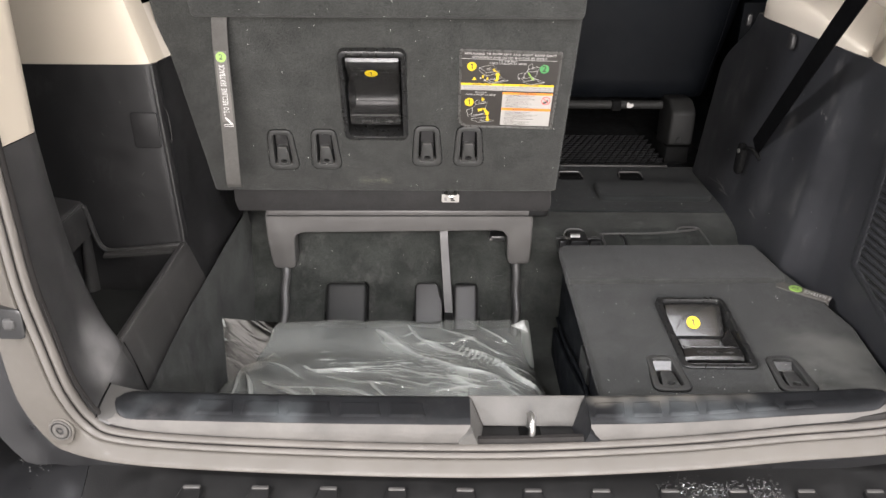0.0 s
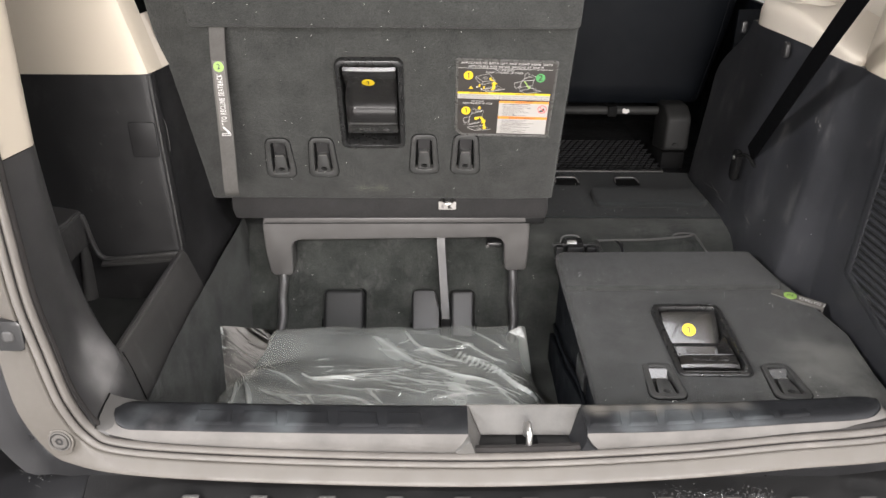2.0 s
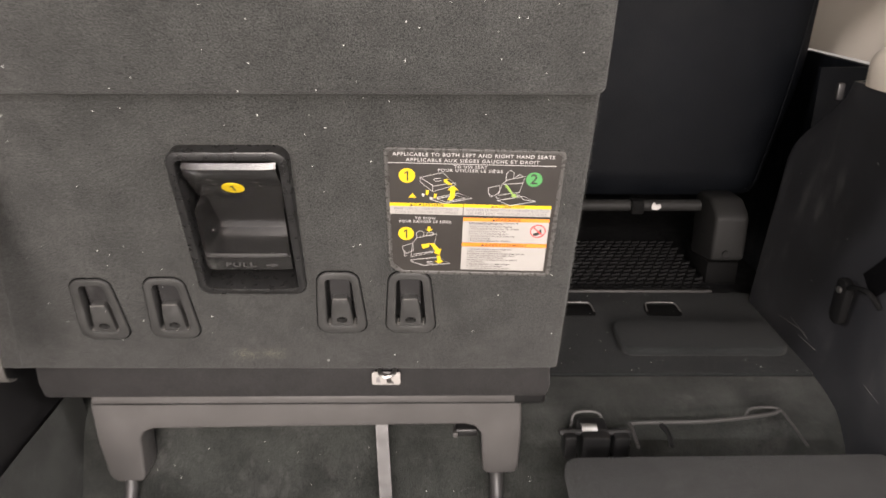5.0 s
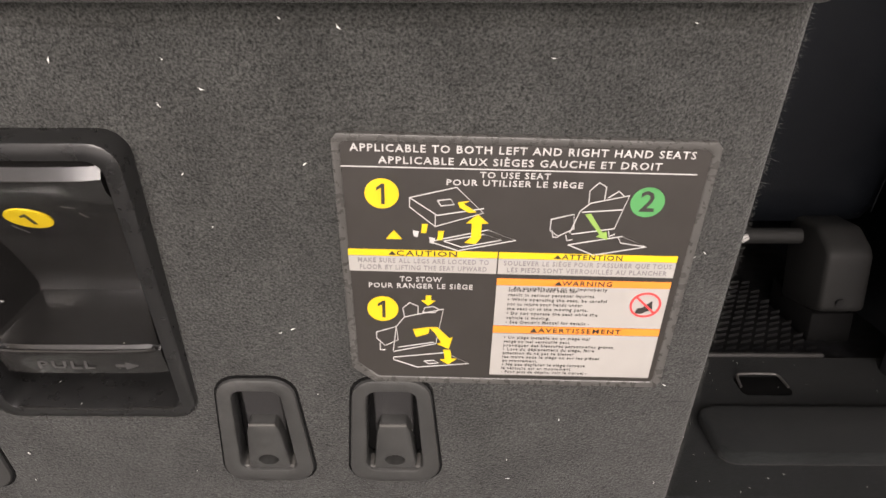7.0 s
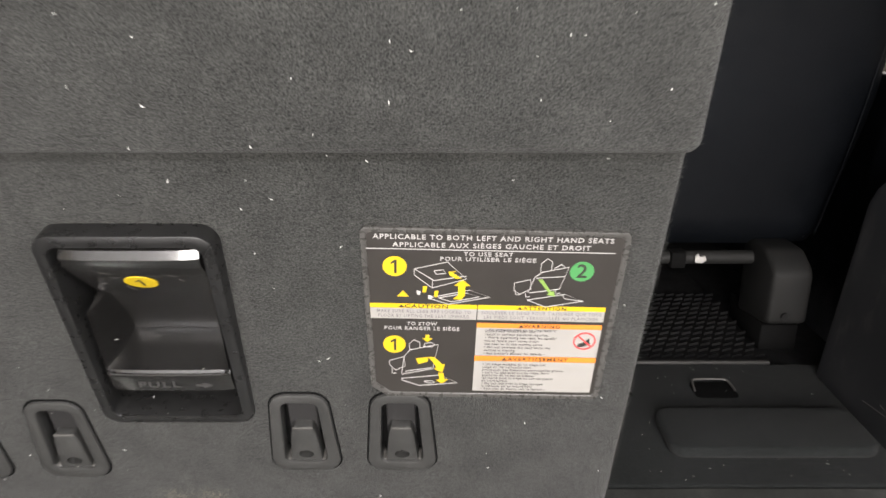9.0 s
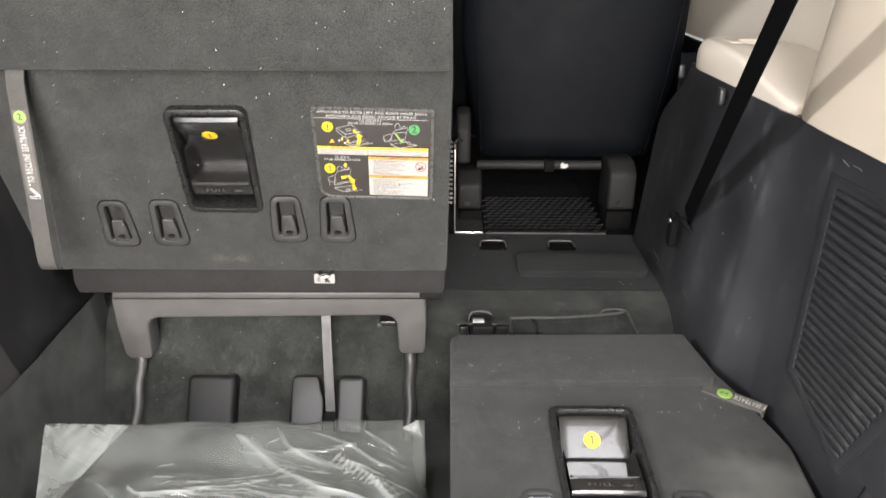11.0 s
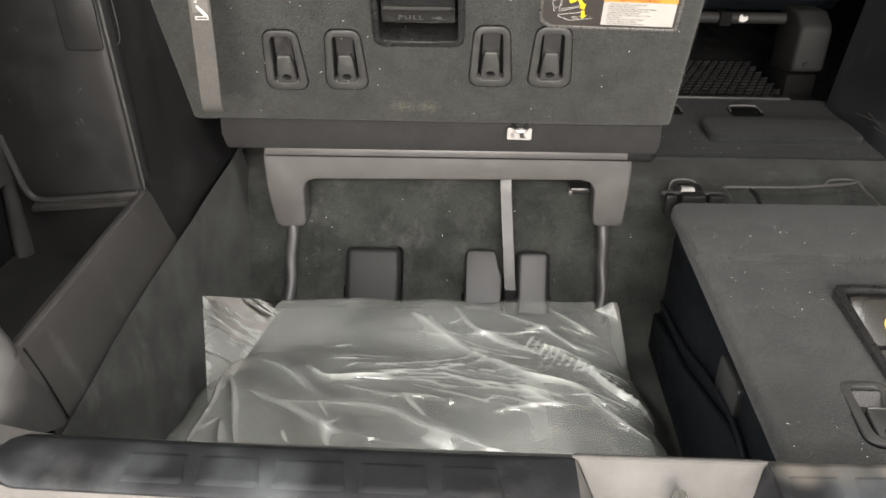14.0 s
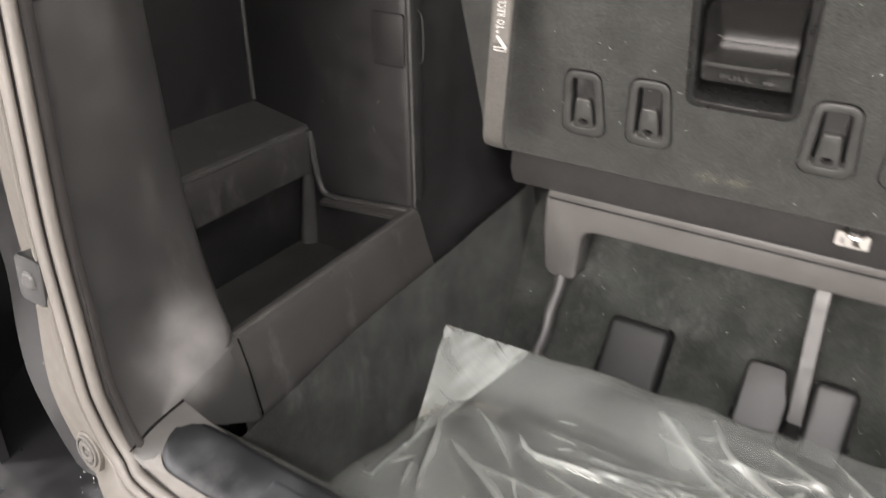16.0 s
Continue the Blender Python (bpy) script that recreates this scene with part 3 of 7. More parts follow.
def sill():
    t = thing("sill_trim", "black plastic load sill with moulded ribs and scuffs", "sill trim", kind="structure")
    top = [(0.947, -0.09), (0.947, -0.006), (0.9445, -0.001), (0.938, 0.0), (0.915, 0.0008), (0.897, -0.0005), (0.889, -0.0035), (0.8845, -0.0085), (0.8845, -0.09)]
    low = [(0.8850, -0.040), (0.8850, -0.0045), (0.8832, -0.0085), (0.8812, -0.0138), (0.8796, -0.0190), (0.8790, -0.026), (0.8790, -0.040)]

    def shape(x, pr):
        """Section of the sill at x; its dark top fades out in a rounded end."""
        u = min(1.0, max(0.0, (-0.4300 - x) / 0.0365, (x - 0.600) / 0.040))
        end, tip = smoothstep(0, 1, u), 1 - math.sqrt(1 - u * u)
        lean = 0.010 * smoothstep(0.56, 0.68, x)
        back = 0.036 * tip
        out = []
        for y, z in pr:
            if pr is top:
                y = 0.8845 + back + (y - 0.8845) * (1 - (back + 0.020 * tip) / 0.0625)
            elif y > 0.8845:
                y += back
            out.append((y + lean * (1 if y < 0.93 else 0.3), sill_z(x) + z + (0.003 * end if z > -0.03 else 0) + sill_rise(x, y)))
        return out
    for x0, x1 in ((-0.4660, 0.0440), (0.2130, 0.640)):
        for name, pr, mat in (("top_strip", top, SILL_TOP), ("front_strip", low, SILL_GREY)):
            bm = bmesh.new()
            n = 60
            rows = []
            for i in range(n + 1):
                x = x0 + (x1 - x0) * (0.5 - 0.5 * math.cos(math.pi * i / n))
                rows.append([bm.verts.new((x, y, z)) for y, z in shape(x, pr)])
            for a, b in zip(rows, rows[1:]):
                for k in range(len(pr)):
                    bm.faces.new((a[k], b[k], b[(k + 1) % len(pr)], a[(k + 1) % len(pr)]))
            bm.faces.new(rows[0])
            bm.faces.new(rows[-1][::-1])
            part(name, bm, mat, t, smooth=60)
    # shallow moulded fields in the top, softly rounded at their edges
    for x0, x1 in ((-0.353, -0.289), (-0.289, -0.224), (-0.224, -0.150), (-0.150, -0.079), (-0.079, -0.016), (0.216, 0.271), (0.271, 0.323), (0.323, 0.375), (0.375, 0.430), (0.430, 0.486), (0.486, 0.537)):
        def field(a, b):
            x = x0 + 0.0035 + (x1 - x0 - 0.007) * a
            e = min(1.0, min(a, 1 - a) / 0.10) * min(1.0, min(b, 1 - b) / 0.14)
            y = 0.8955 + 0.035 * b
            return x + (0.005 if x0 < 0 else -0.006) * (0.5 - b), y, sill_z(x) + sill_rise(x, y) - 0.0012 + 0.0024 * math.sqrt(max(0.0, 1 - (1 - e) ** 2))
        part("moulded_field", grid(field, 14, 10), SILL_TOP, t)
    # latch recess: floor, sloping back wall, slanted cheeks
    part("recess_floor", rbox(0.040, 0.222, 0.8765, 0.926, 0.60, 0.6480, 0.002), BLACK, t)
    part("recess_back", prism([(0.064, 0.0), (0.196, 0.0), (0.2125, 0.0445), (0.0445, 0.0445)], -0.012, 0.0, 0.0015, 2, frame_of((0, 0.9185, 0.6500), (1, 0, 0), (0, 0.620, 0.785))), RECESS_GREY, t, "light scuffed grey recess wall")
    part("back_ledge", rbox(0.0420, 0.2150, 0.9440, 0.9475, 0.60, 0.6846, 0.001), RECESS_GREY, t)
    for s in (0, 1):
        deep = [(0.0440, 0.946, 0.6838), (0.0642, 0.9190, 0.6480), (0.0560, 0.8758, 0.6480), (0.0470, 0.8758, 0.6740), (0.0442, 0.8850, 0.6790)]
        bm = bmesh.new()
        f = bm.faces.new([bm.verts.new(((0.2575 - x) if s else x, y, z)) for x, y, z in deep])
        g = bmesh.ops.extrude_face_region(bm, geom=[f])
        for v in [e for e in g["geom"] if isinstance(e, bmesh.types.BMVert)]:
            v.co.x += 0.02 if s else -0.02
            v.co.z -= 0.02
        # left cheek takes the pale grey, right cheek the dark top tone
        part("recess_cheek", bm, SILL_TOP if s else RECESS_GREY, t)
    st = thing("striker", "bare steel tailgate lock striker loop in the sill recess", "striker")
    sx = 0.132
    part("loop", tube([(sx, 0.893, 0.64), (sx, 0.892, 0.662), (sx, 0.897, 0.673), (sx, 0.910, 0.676), (sx, 0.918, 0.668), (sx, 0.919, 0.64)], 0.0050, 10, 5), METAL, st, "worn bright steel loop")
    part("plate", prism(rounded(sx - 0.017, sx + 0.015, 0.886, 0.924, 0.008), 0.640, 0.6492, 0.001), HOLE, st)
    bu = thing("bumper", "black textured plastic rear bumper with raised step pads", "bumper", kind="structure")

    def skin(left, right):
        def fn(s, tt):
            prof_y = (0.93, 0.875, 0.80, 0.72, 0.665, 0.65, 0.66)
            prof_z = (0.592, 0.590, 0.586, 0.575, 0.545, 0.48, 0.30)
            f = tt * 6
            i = min(int(f), 5)
            y = prof_y[i] + (prof_y[i + 1] - prof_y[i]) * (f - i)
            cut_in = 0.25 * (0.901 - y)
            x0, x1 = left + (cut_in if left > -0.8 else 0), right + (cut_in if right < 0 else -cut_in if right < 0.8 else 0)
            if left > 0.5:
                x0 = left - cut_in
            x = x0 + (x1 - x0) * s
            e = abs(x - MID) / 0.98
            return x, y + 0.16 * e ** 4, prof_z[i] + (prof_z[i + 1] - prof_z[i]) * (f - i)
        return fn
    part("cover", grid(skin(-0.523, 0.779), 30, 24, (0, 0.012, -0.012)), BUMPER, bu)
    part("corner", grid(skin(-0.86, -0.524), 10, 24, (0, 0.012, -0.012)), BODY_BLACK, bu, "glossy black painted bumper corner")
    part("corner", grid(skin(0.780, 1.116), 10, 24, (0, 0.012, -0.012)), BODY_BLACK, bu, "glossy black painted bumper corner")
    for k in range(-5, 6):
        x = MID + 0.0965 * k + 0.006
        pad = part("step_pad", prism([(x - 0.0215, 0.800), (x + 0.0190, 0.800), (x + 0.0130, 0.8535), (x - 0.0150, 0.8535)], 0.570, 0.5912 + 0.0006 * abs(k), 0.0022, 3), BUMPER, bu)
        # pale bar stands in for the reflection on the pad's back edge
        part("pad_glint", prism(rounded(x - 0.0125, x + 0.0115, 0.8475, 0.8535, 0.002), 0.580, 0.5932 + 0.0006 * abs(k), 0.0012, 2), GREY_PLASTIC, pad)
    # quarter panel beside the opening, outside
    for s in (0, 1):
        q = thing("quarter_panel", "glossy black rear quarter panel of the car", "car body", "quarter panels", "structure")

        def fq(a, b):
            x = -0.690 - 0.26 * a
            y = 0.850 + 0.05 * a + 0.5 * a ** 3
            return (mirror_x(x) if s else x), y + 0.05 * b, 0.50 + 1.25 * b
        part("panel", grid(fq, 14, 10, (0, 0.01, 0)), BODY_BLACK, q)


sill()


# ---- side walls of the boot ----
def wall_x(y, z):
    """Inner face of the right side panel."""
    s = 0.35 * smoothstep(1.29, 1.46, y) + 0.65 * min(1.0, max(0.0, (y - 1.348) / 0.072))
    k = min(1.0, max(0.0, (z - 0.62) / 0.47))
    ridge = 0.006 * min(1.0, max(0.0, (y - 1.375) / 0.043)) * (1 - smoothstep(1.424, 1.56, y))
    return 0.748 - 0.046 * s * (1 - k) - ridge - 0.016 * math.exp(-((y - 1.60) / 0.10) ** 2 - ((z - 0.80) / 0.14) ** 2) * s


def side_panels():
    def fr(a, b):
        z = 0.40 + 0.69 * b
        y = 0.955 + (1.085 - 0.145 * smoothstep(0.93, 1.09, z)) * a
        return wall_x(y, z) + 0.03 * smoothstep(0.985, 1.0, a), y, z

    def fl(a, b):
        y, z = 1.378 + 1.77 * a, 0.600 + 0.470 * b
        k = smoothstep(1.40, 1.56, y)
        x = float(np.interp(z, (0.60, 0.632, 0.665, 0.717, 0.735, 1.09), (-0.470, -0.474, -0.4845, -0.5000, -0.5035, -0.5135)))
        return x + 0.024 * k - 0.030 * k * smoothstep(0.668, 0.640, z) - 0.006 * smoothstep(1.392, 1.378, y) * smoothstep(0.70, 0.74, z), y, z
    r = thing("side_panel_right", "scuffed black plastic side panel of the boot", "side panel", kind="structure")
    part("panel", grid(fr, 150, 26, (0.012, 0, 0)), WALL_PLASTIC, r)
    part("end_return", wall_along([(0.775, 2.045), (0.80, 2.05), (0.88, 2.055)], 0.40, 1.089, (0, 0.01, 0)), LEATHER, r)
    d = thing("sliding_door", "dark inner panel of the closed side door", "car door", kind="structure")
    part("door_panel", wall_along([(0.872, 2.06), (0.878, 2.5), (0.875, 3.15)], 0.40, 1.089, (0.012, 0, 0)), LEATHER, d)
    # pale scratches worn into the panel: start, end (along, up), thickness
    for ya, za, yb, zb, w in ((1.458, 0.976, 1.455, 0.966, 0.0011), (1.437, 0.969, 1.433, 0.962, 0.0013), (1.404, 0.988, 1.401, 0.983, 0.0009), (1.231, 1.066, 1.214, 1.062, 0.0016), (1.205, 1.066, 1.184, 1.066, 0.0014),
                              (1.503, 0.862, 1.500, 0.857, 0.0012), (1.897, 0.668, 1.80, 0.682, 0.0012), (1.86, 0.684, 1.79, 0.676, 0.0010), (1.82, 0.668, 1.76, 0.672, 0.0014), (1.61, 0.70, 1.57, 0.694, 0.0008)):
        line = [(wall_x(ya + (yb - ya) * k / 4, za + (zb - za) * k / 4) - 0.0001, ya + (yb - ya) * k / 4 + 0.001 * math.sin(k * 2.1), za + (zb - za) * k / 4) for k in range(5)]
        part("scratch", tube(line, w * 0.6, 5, 2), RECESS_GREY, r)
    # grille
    outl = [(1.262, 0.740), (1.250, 1.045), (0.975, 1.055), (0.975, 0.89), (1.086, 0.690)]
    inn = [(1.241, 0.753), (1.230, 1.030), (0.992, 1.040), (0.992, 0.903), (1.092, 0.705)]
    gm = frame_of((0.7475, 0, 0), (0, 1, 0), (0, 0, 1))
    part("grille_rim", ring(outl, inn, -0.006, 0.0022, 0.0014, gm @ Matrix.Diagonal((1, 1, -1, 1))), WALL_PLASTIC, r)
    part("grille_bed", prism(inn, -0.004, 0.0008, 0, 1, gm @ Matrix.Diagonal((1, 1, -1, 1))), BLACK, r)
    for k in range(24):
        z = 0.712 + 0.0136 * k
        y0 = 1.092 - (z - 0.705) * 0.505 if z < 0.903 else 0.992
        y1 = 1.240 - (z - 0.753) * 0.04 if z > 0.753 else 1.092 + (z - 0.705) * 3.1
        part("grille_slat", prism([(0.0, z - 0.0048), (0.0, z + 0.0048), (0.0012, z + 0.0048), (0.0026, z + 0.0012), (0.0024, z - 0.0022), (0.0010, z - 0.0048)], y0 + 0.001, max(y0 + 0.01, y1 - 0.001), 0.0004, 1, frame_of((0.7472, 0, 0), (-1, 0, 0), (0, 0, 1))), WALL_PLASTIC, r)
    l = thing("side_panel_left", "scuffed black plastic side panel with an open storage bin", "side panel", kind="structure")
    part("forward_panel", grid(fl, 50, 26, (-0.012, 0, 0)), SHADED_PANEL, l)
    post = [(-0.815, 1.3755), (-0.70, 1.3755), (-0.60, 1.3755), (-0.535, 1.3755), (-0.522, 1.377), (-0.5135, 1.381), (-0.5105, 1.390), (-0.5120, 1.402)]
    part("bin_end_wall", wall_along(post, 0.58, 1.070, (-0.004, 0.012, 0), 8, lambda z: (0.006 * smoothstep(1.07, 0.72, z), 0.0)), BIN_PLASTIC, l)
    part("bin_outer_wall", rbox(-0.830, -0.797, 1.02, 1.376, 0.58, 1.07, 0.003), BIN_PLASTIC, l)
    part("bin_floor", rbox(-0.80, -0.505, 1.02, 1.3765, 0.58, 0.6145, 0.003), BIN_FELT, l, "dark felt lining of the bin floor")
    part("bin_underside", rbox(-0.83, -0.474, 0.955, 1.40, 0.40, 0.581, 0.002), PLASTIC, l)

    def shelf_top(a, b):
        x = -0.800 + 0.1135 * b
        return x, 1.02 + 0.3565 * a, 0.827 - 0.020 * b - 0.028 * smoothstep(0.93, 1.0, b) ** 2
    part("bin_step", grid(shelf_top, 6, 28, (0, 0, -0.040)), BIN_SHELL, l)
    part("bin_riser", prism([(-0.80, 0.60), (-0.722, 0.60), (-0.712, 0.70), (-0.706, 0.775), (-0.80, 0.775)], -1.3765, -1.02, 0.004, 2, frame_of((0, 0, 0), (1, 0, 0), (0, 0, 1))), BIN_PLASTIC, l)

    def rib(a, b):
        z = 0.612 + 0.140 * a
        return -0.724 + 0.016 * a + (0.031 - 0.010 * a) * b, 1.3765 - (0.016 - 0.004 * a) * math.sin(math.pi * b) ** 0.6, z
    part("bin_rib", grid(rib, 8, 10), BIN_SHELL, l)
    part("bin_rim", tube([(-0.690, 1.374, 0.800), (-0.6855, 1.372, 0.782), (-0.676, 1.370, 0.732), (-0.6665, 1.369, 0.712), (-0.6480, 1.369, 0.7065), (-0.60, 1.369, 0.711), (-0.513, 1.370, 0.720)], 0.0050, 8, 6), BIN_SHELL, l)

    def ledge(a, b):
        return -0.664 + 0.152 * a, 1.3765 - 0.020 * b, 0.7045 + 0.014 * a - 0.004 * b ** 2
    part("bin_ledge", grid(ledge, 10, 4, (0, 0, -0.006)), BIN_SHELL, l)
    # thin beads on the edges, paler to carry their highlight
    part("post_edge", tube([(-0.5080, 1.3790, 0.722), (-0.5120, 1.3790, 0.90), (-0.5155, 1.3790, 1.066)], 0.0016, 6, 6), LIT_EDGE, l)
    part("corner_edge", tube([(-0.7955, 1.374, 0.830), (-0.7955, 1.374, 0.93), (-0.7955, 1.374, 1.066)], 0.003, 6, 6), LIT_EDGE, l)
    part("step_edge", tube([(-0.6905, 1.03, 0.8035), (-0.6905, 1.2, 0.8035), (-0.6905, 1.372, 0.8035)], 0.0030, 6, 6), LIT_EDGE, l)
    part("floor_filler", rbox(-0.62, -0.478, 1.39, 1.76, 0.45, 0.600, 0.002), PLASTIC, l)
    sect = [(-0.520, 0.570), (-0.520, 0.7155), (-0.5170, 0.7205), (-0.5105, 0.7220), (-0.5045, 0.7190), (-0.4995, 0.7120), (-0.4845, 0.665), (-0.474, 0.632), (-0.470, 0.600)]

    def fp(a, b):
        y = 1.008 + 0.3725 * a
        k = b * (len(sect) - 1)
        i = min(int(k + 1e-9), len(sect) - 2)
        x = sect[i][0] + (sect[i + 1][0] - sect[i][0]) * (k - i)
        z = sect[i][1] + (sect[i + 1][1] - sect[i][1]) * (k - i)
        return x + 0.010 * (1 - a) * smoothstep(0.62, 0.70, z), y, z
    part("bin_partition", grid(fp, 20, 32, (-0.002, 0, -0.006)), BIN_SHELL, l)
    part("partition_edge", tube([(-0.4965, 1.030, 0.7200), (-0.4995, 1.15, 0.7200), (-0.5040, 1.25, 0.7200), (-0.5075, 1.374, 0.7205)], 0.0022, 6, 6), LIT_EDGE, l)
    # cover flap in the end wall
    part("fuse_gap", prism(rounded(-0.5675, -0.519, 0.9170, 0.9838, 0.005), -0.002, 0.0005, 0, 1, frame_of((0, 1.3748, 0), (1, 0, 0), (0, 0, 1))), HOLE, l)
    part("fuse_cover", prism(rounded(-0.5668, -0.519, 0.9177, 0.9831, 0.0046), -0.002, 0.0009, 0.0005, 2, frame_of((0, 1.3747, 0), (1, 0, 0), (0, 0, 1))), BIN_PLASTIC, l)
    part("fuse_cover_return", tube([(-0.5125, 1.3835, 0.988), (-0.5095, 1.392, 0.987), (-0.5070, 1.3985, 0.975), (-0.5065, 1.400, 0.935), (-0.5075, 1.396, 0.922), (-0.5110, 1.3835, 0.919)], 0.0006, 5, 4), LIT_EDGE, l)
    # trim of the tailgate pillars: lofted between the seal, a crease and the inner edge
    by_seal = smooth_path([(-0.4785, 0.882, 0.6905), (-0.4890, 0.8845, 0.716), (-0.4995, 0.8875, 0.745), (-0.5085, 0.892, 0.785), (-0.5160, 0.8965, 0.830), (-0.5265, 0.905, 0.890), (-0.5325, 0.912, 0.970), (-0.5365, 0.918, 1.045), (-0.5385, 0.921, 1.066)], 3)
    middle = smooth_path([(-0.4815, 0.915, 0.698), (-0.4930, 0.944, 0.716), (-0.5040, 0.958, 0.738), (-0.5185, 0.966, 0.775), (-0.5270, 0.970, 0.832), (-0.5315, 0.978, 0.890), (-0.5325, 0.986, 0.962), (-0.5315, 0.994, 1.040), (-0.5315, 0.996, 1.064)], 3)
    edge = smooth_path([(-0.4820, 0.946, 0.701), (-0.4875, 0.990, 0.7110), (-0.4935, 1.022, 0.7200), (-0.5115, 1.029, 0.752), (-0.5240, 1.030, 0.790), (-0.5345, 1.030, 0.842), (-0.5420, 1.030, 0.905), (-0.5465, 1.030, 0.985), (-0.5490, 1.030, 1.062)], 3)
    n_lev = len(edge) - 1

    def face(a, b, rise=0.0, lean=0.0):
        """Pillar surface: a goes up, b from the seal round the edge and back out."""
        f = a * n_lev
        i = min(int(f + 1e-6), n_lev - 1)
        at = lambda line: line[i].lerp(line[i + 1], f - i)
        p, c, e = at(by_seal), at(middle), at(edge)
        if rise:
            p, c, e = by_seal[-1].copy(), middle[-1].copy(), edge[-1].copy()
            for q in (p, c, e):
                q.z += 0.0015 + rise * a
                q.x += lean * a
                q.y += 0.075 * a
        cols = [p + Vector((-0.014, 0.012, 0)), p, p.lerp(c, 0.35), p.lerp(c, 0.7), c, c.lerp(e, 0.3) + Vector((0.0012, 0, 0)), c.lerp(e, 0.8) + Vector((0.0008, 0, 0)), e, e + Vector((-0.006, 0.006, 0)), e + Vector((-0.03, 0.012, 0)), Vector((-0.70, 1.050, e.z)), Vector((-0.83, 1.052, e.z))]
        g = b * (len(cols) - 1)
        j = min(int(g + 1e-6), len(cols) - 2)
        return cols[j].lerp(cols[j + 1], g - j)
    for s in (0, 1):
        flip = (lambda v: Vector((mirror_x(v.x), v.y, v.z))) if s else (lambda v: v)
        t = thing("pillar_trim", "black plastic lower tailgate pillar trim, its rubbed foot painted with sheen", "pillar trim", "pillar trims", "structure")
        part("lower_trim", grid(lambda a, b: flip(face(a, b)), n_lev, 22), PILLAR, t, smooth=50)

        def foot(a, b):
            f = a * 6
            i = min(int(f + 1e-6), 5)
            e = edge[i].lerp(edge[i + 1], f - i)
            low = Vector((-0.4680 - 0.003 * a, 0.950 + 0.076 * a, 0.672 - 0.052 * a))
            return flip(e.lerp(low, b) + Vector((0.003 * math.sin(math.pi * b), 0, 0)))
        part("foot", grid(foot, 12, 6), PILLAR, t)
        part("foot_joint", tube([flip(Vector(q)) for q in ((-0.4915, 1.0285, 0.7190), (-0.4810, 1.0290, 0.680), (-0.4695, 1.0285, 0.628))], 0.0011, 6, 4), HOLE, t)
        u = thing("upper_pillar_trim", "beige plastic upper tailgate pillar trim", "pillar trim", "upper pillar trims", "structure")
        part("upper_trim", grid(lambda a, b: flip(face(a, b, 0.69, -0.012)), 10, 22), BEIGE, u, smooth=50)
        seam = thing("trim_seam", "dark joint line between pillar trim and sill corner", "joint", "trim seams", "structure")
        part("joint", tube([flip(Vector(q)) for q in ((-0.4785, 0.8805, 0.6905), (-0.4800, 0.890, 0.6925), (-0.4808, 0.912, 0.6985), (-0.4818, 0.946, 0.7020))], 0.0014, 6, 4), HOLE, seam)
        c = thing("sill_corner", "grey plastic corner piece between sill and pillar", "sill trim", "sill corners", "structure")

        inner = smooth_path([(-0.4280, 0.8795, 0.6640), (-0.4280, 0.8822, 0.6700), (-0.4280, 0.8870, 0.6815), (-0.4280, 0.9200, 0.6888), (-0.4280, 0.9465, 0.6880)], 5)
        outer = smooth_path([(-0.4770, 0.8765, 0.6740), (-0.4788, 0.8798, 0.6890), (-0.4800, 0.8890, 0.6918), (-0.4808, 0.9120, 0.6978), (-0.4818, 0.9465, 0.7012)], 5)

        def fc(a, b):
            f = b * (len(inner) - 1)
            i = min(int(f + 1e-6), len(inner) - 2)
            q, e = inner[i].lerp(inner[i + 1], f - i), outer[i].lerp(outer[i + 1], f - i)
            p = q.lerp(e, a)
            p.z = q.z + (e.z - q.z) * a ** 1.6
            return flip(p)
        part("corner_piece", grid(fc, 10, 20, (0, 0.004, -0.012)), SILL_CORNER, c)


side_panels()


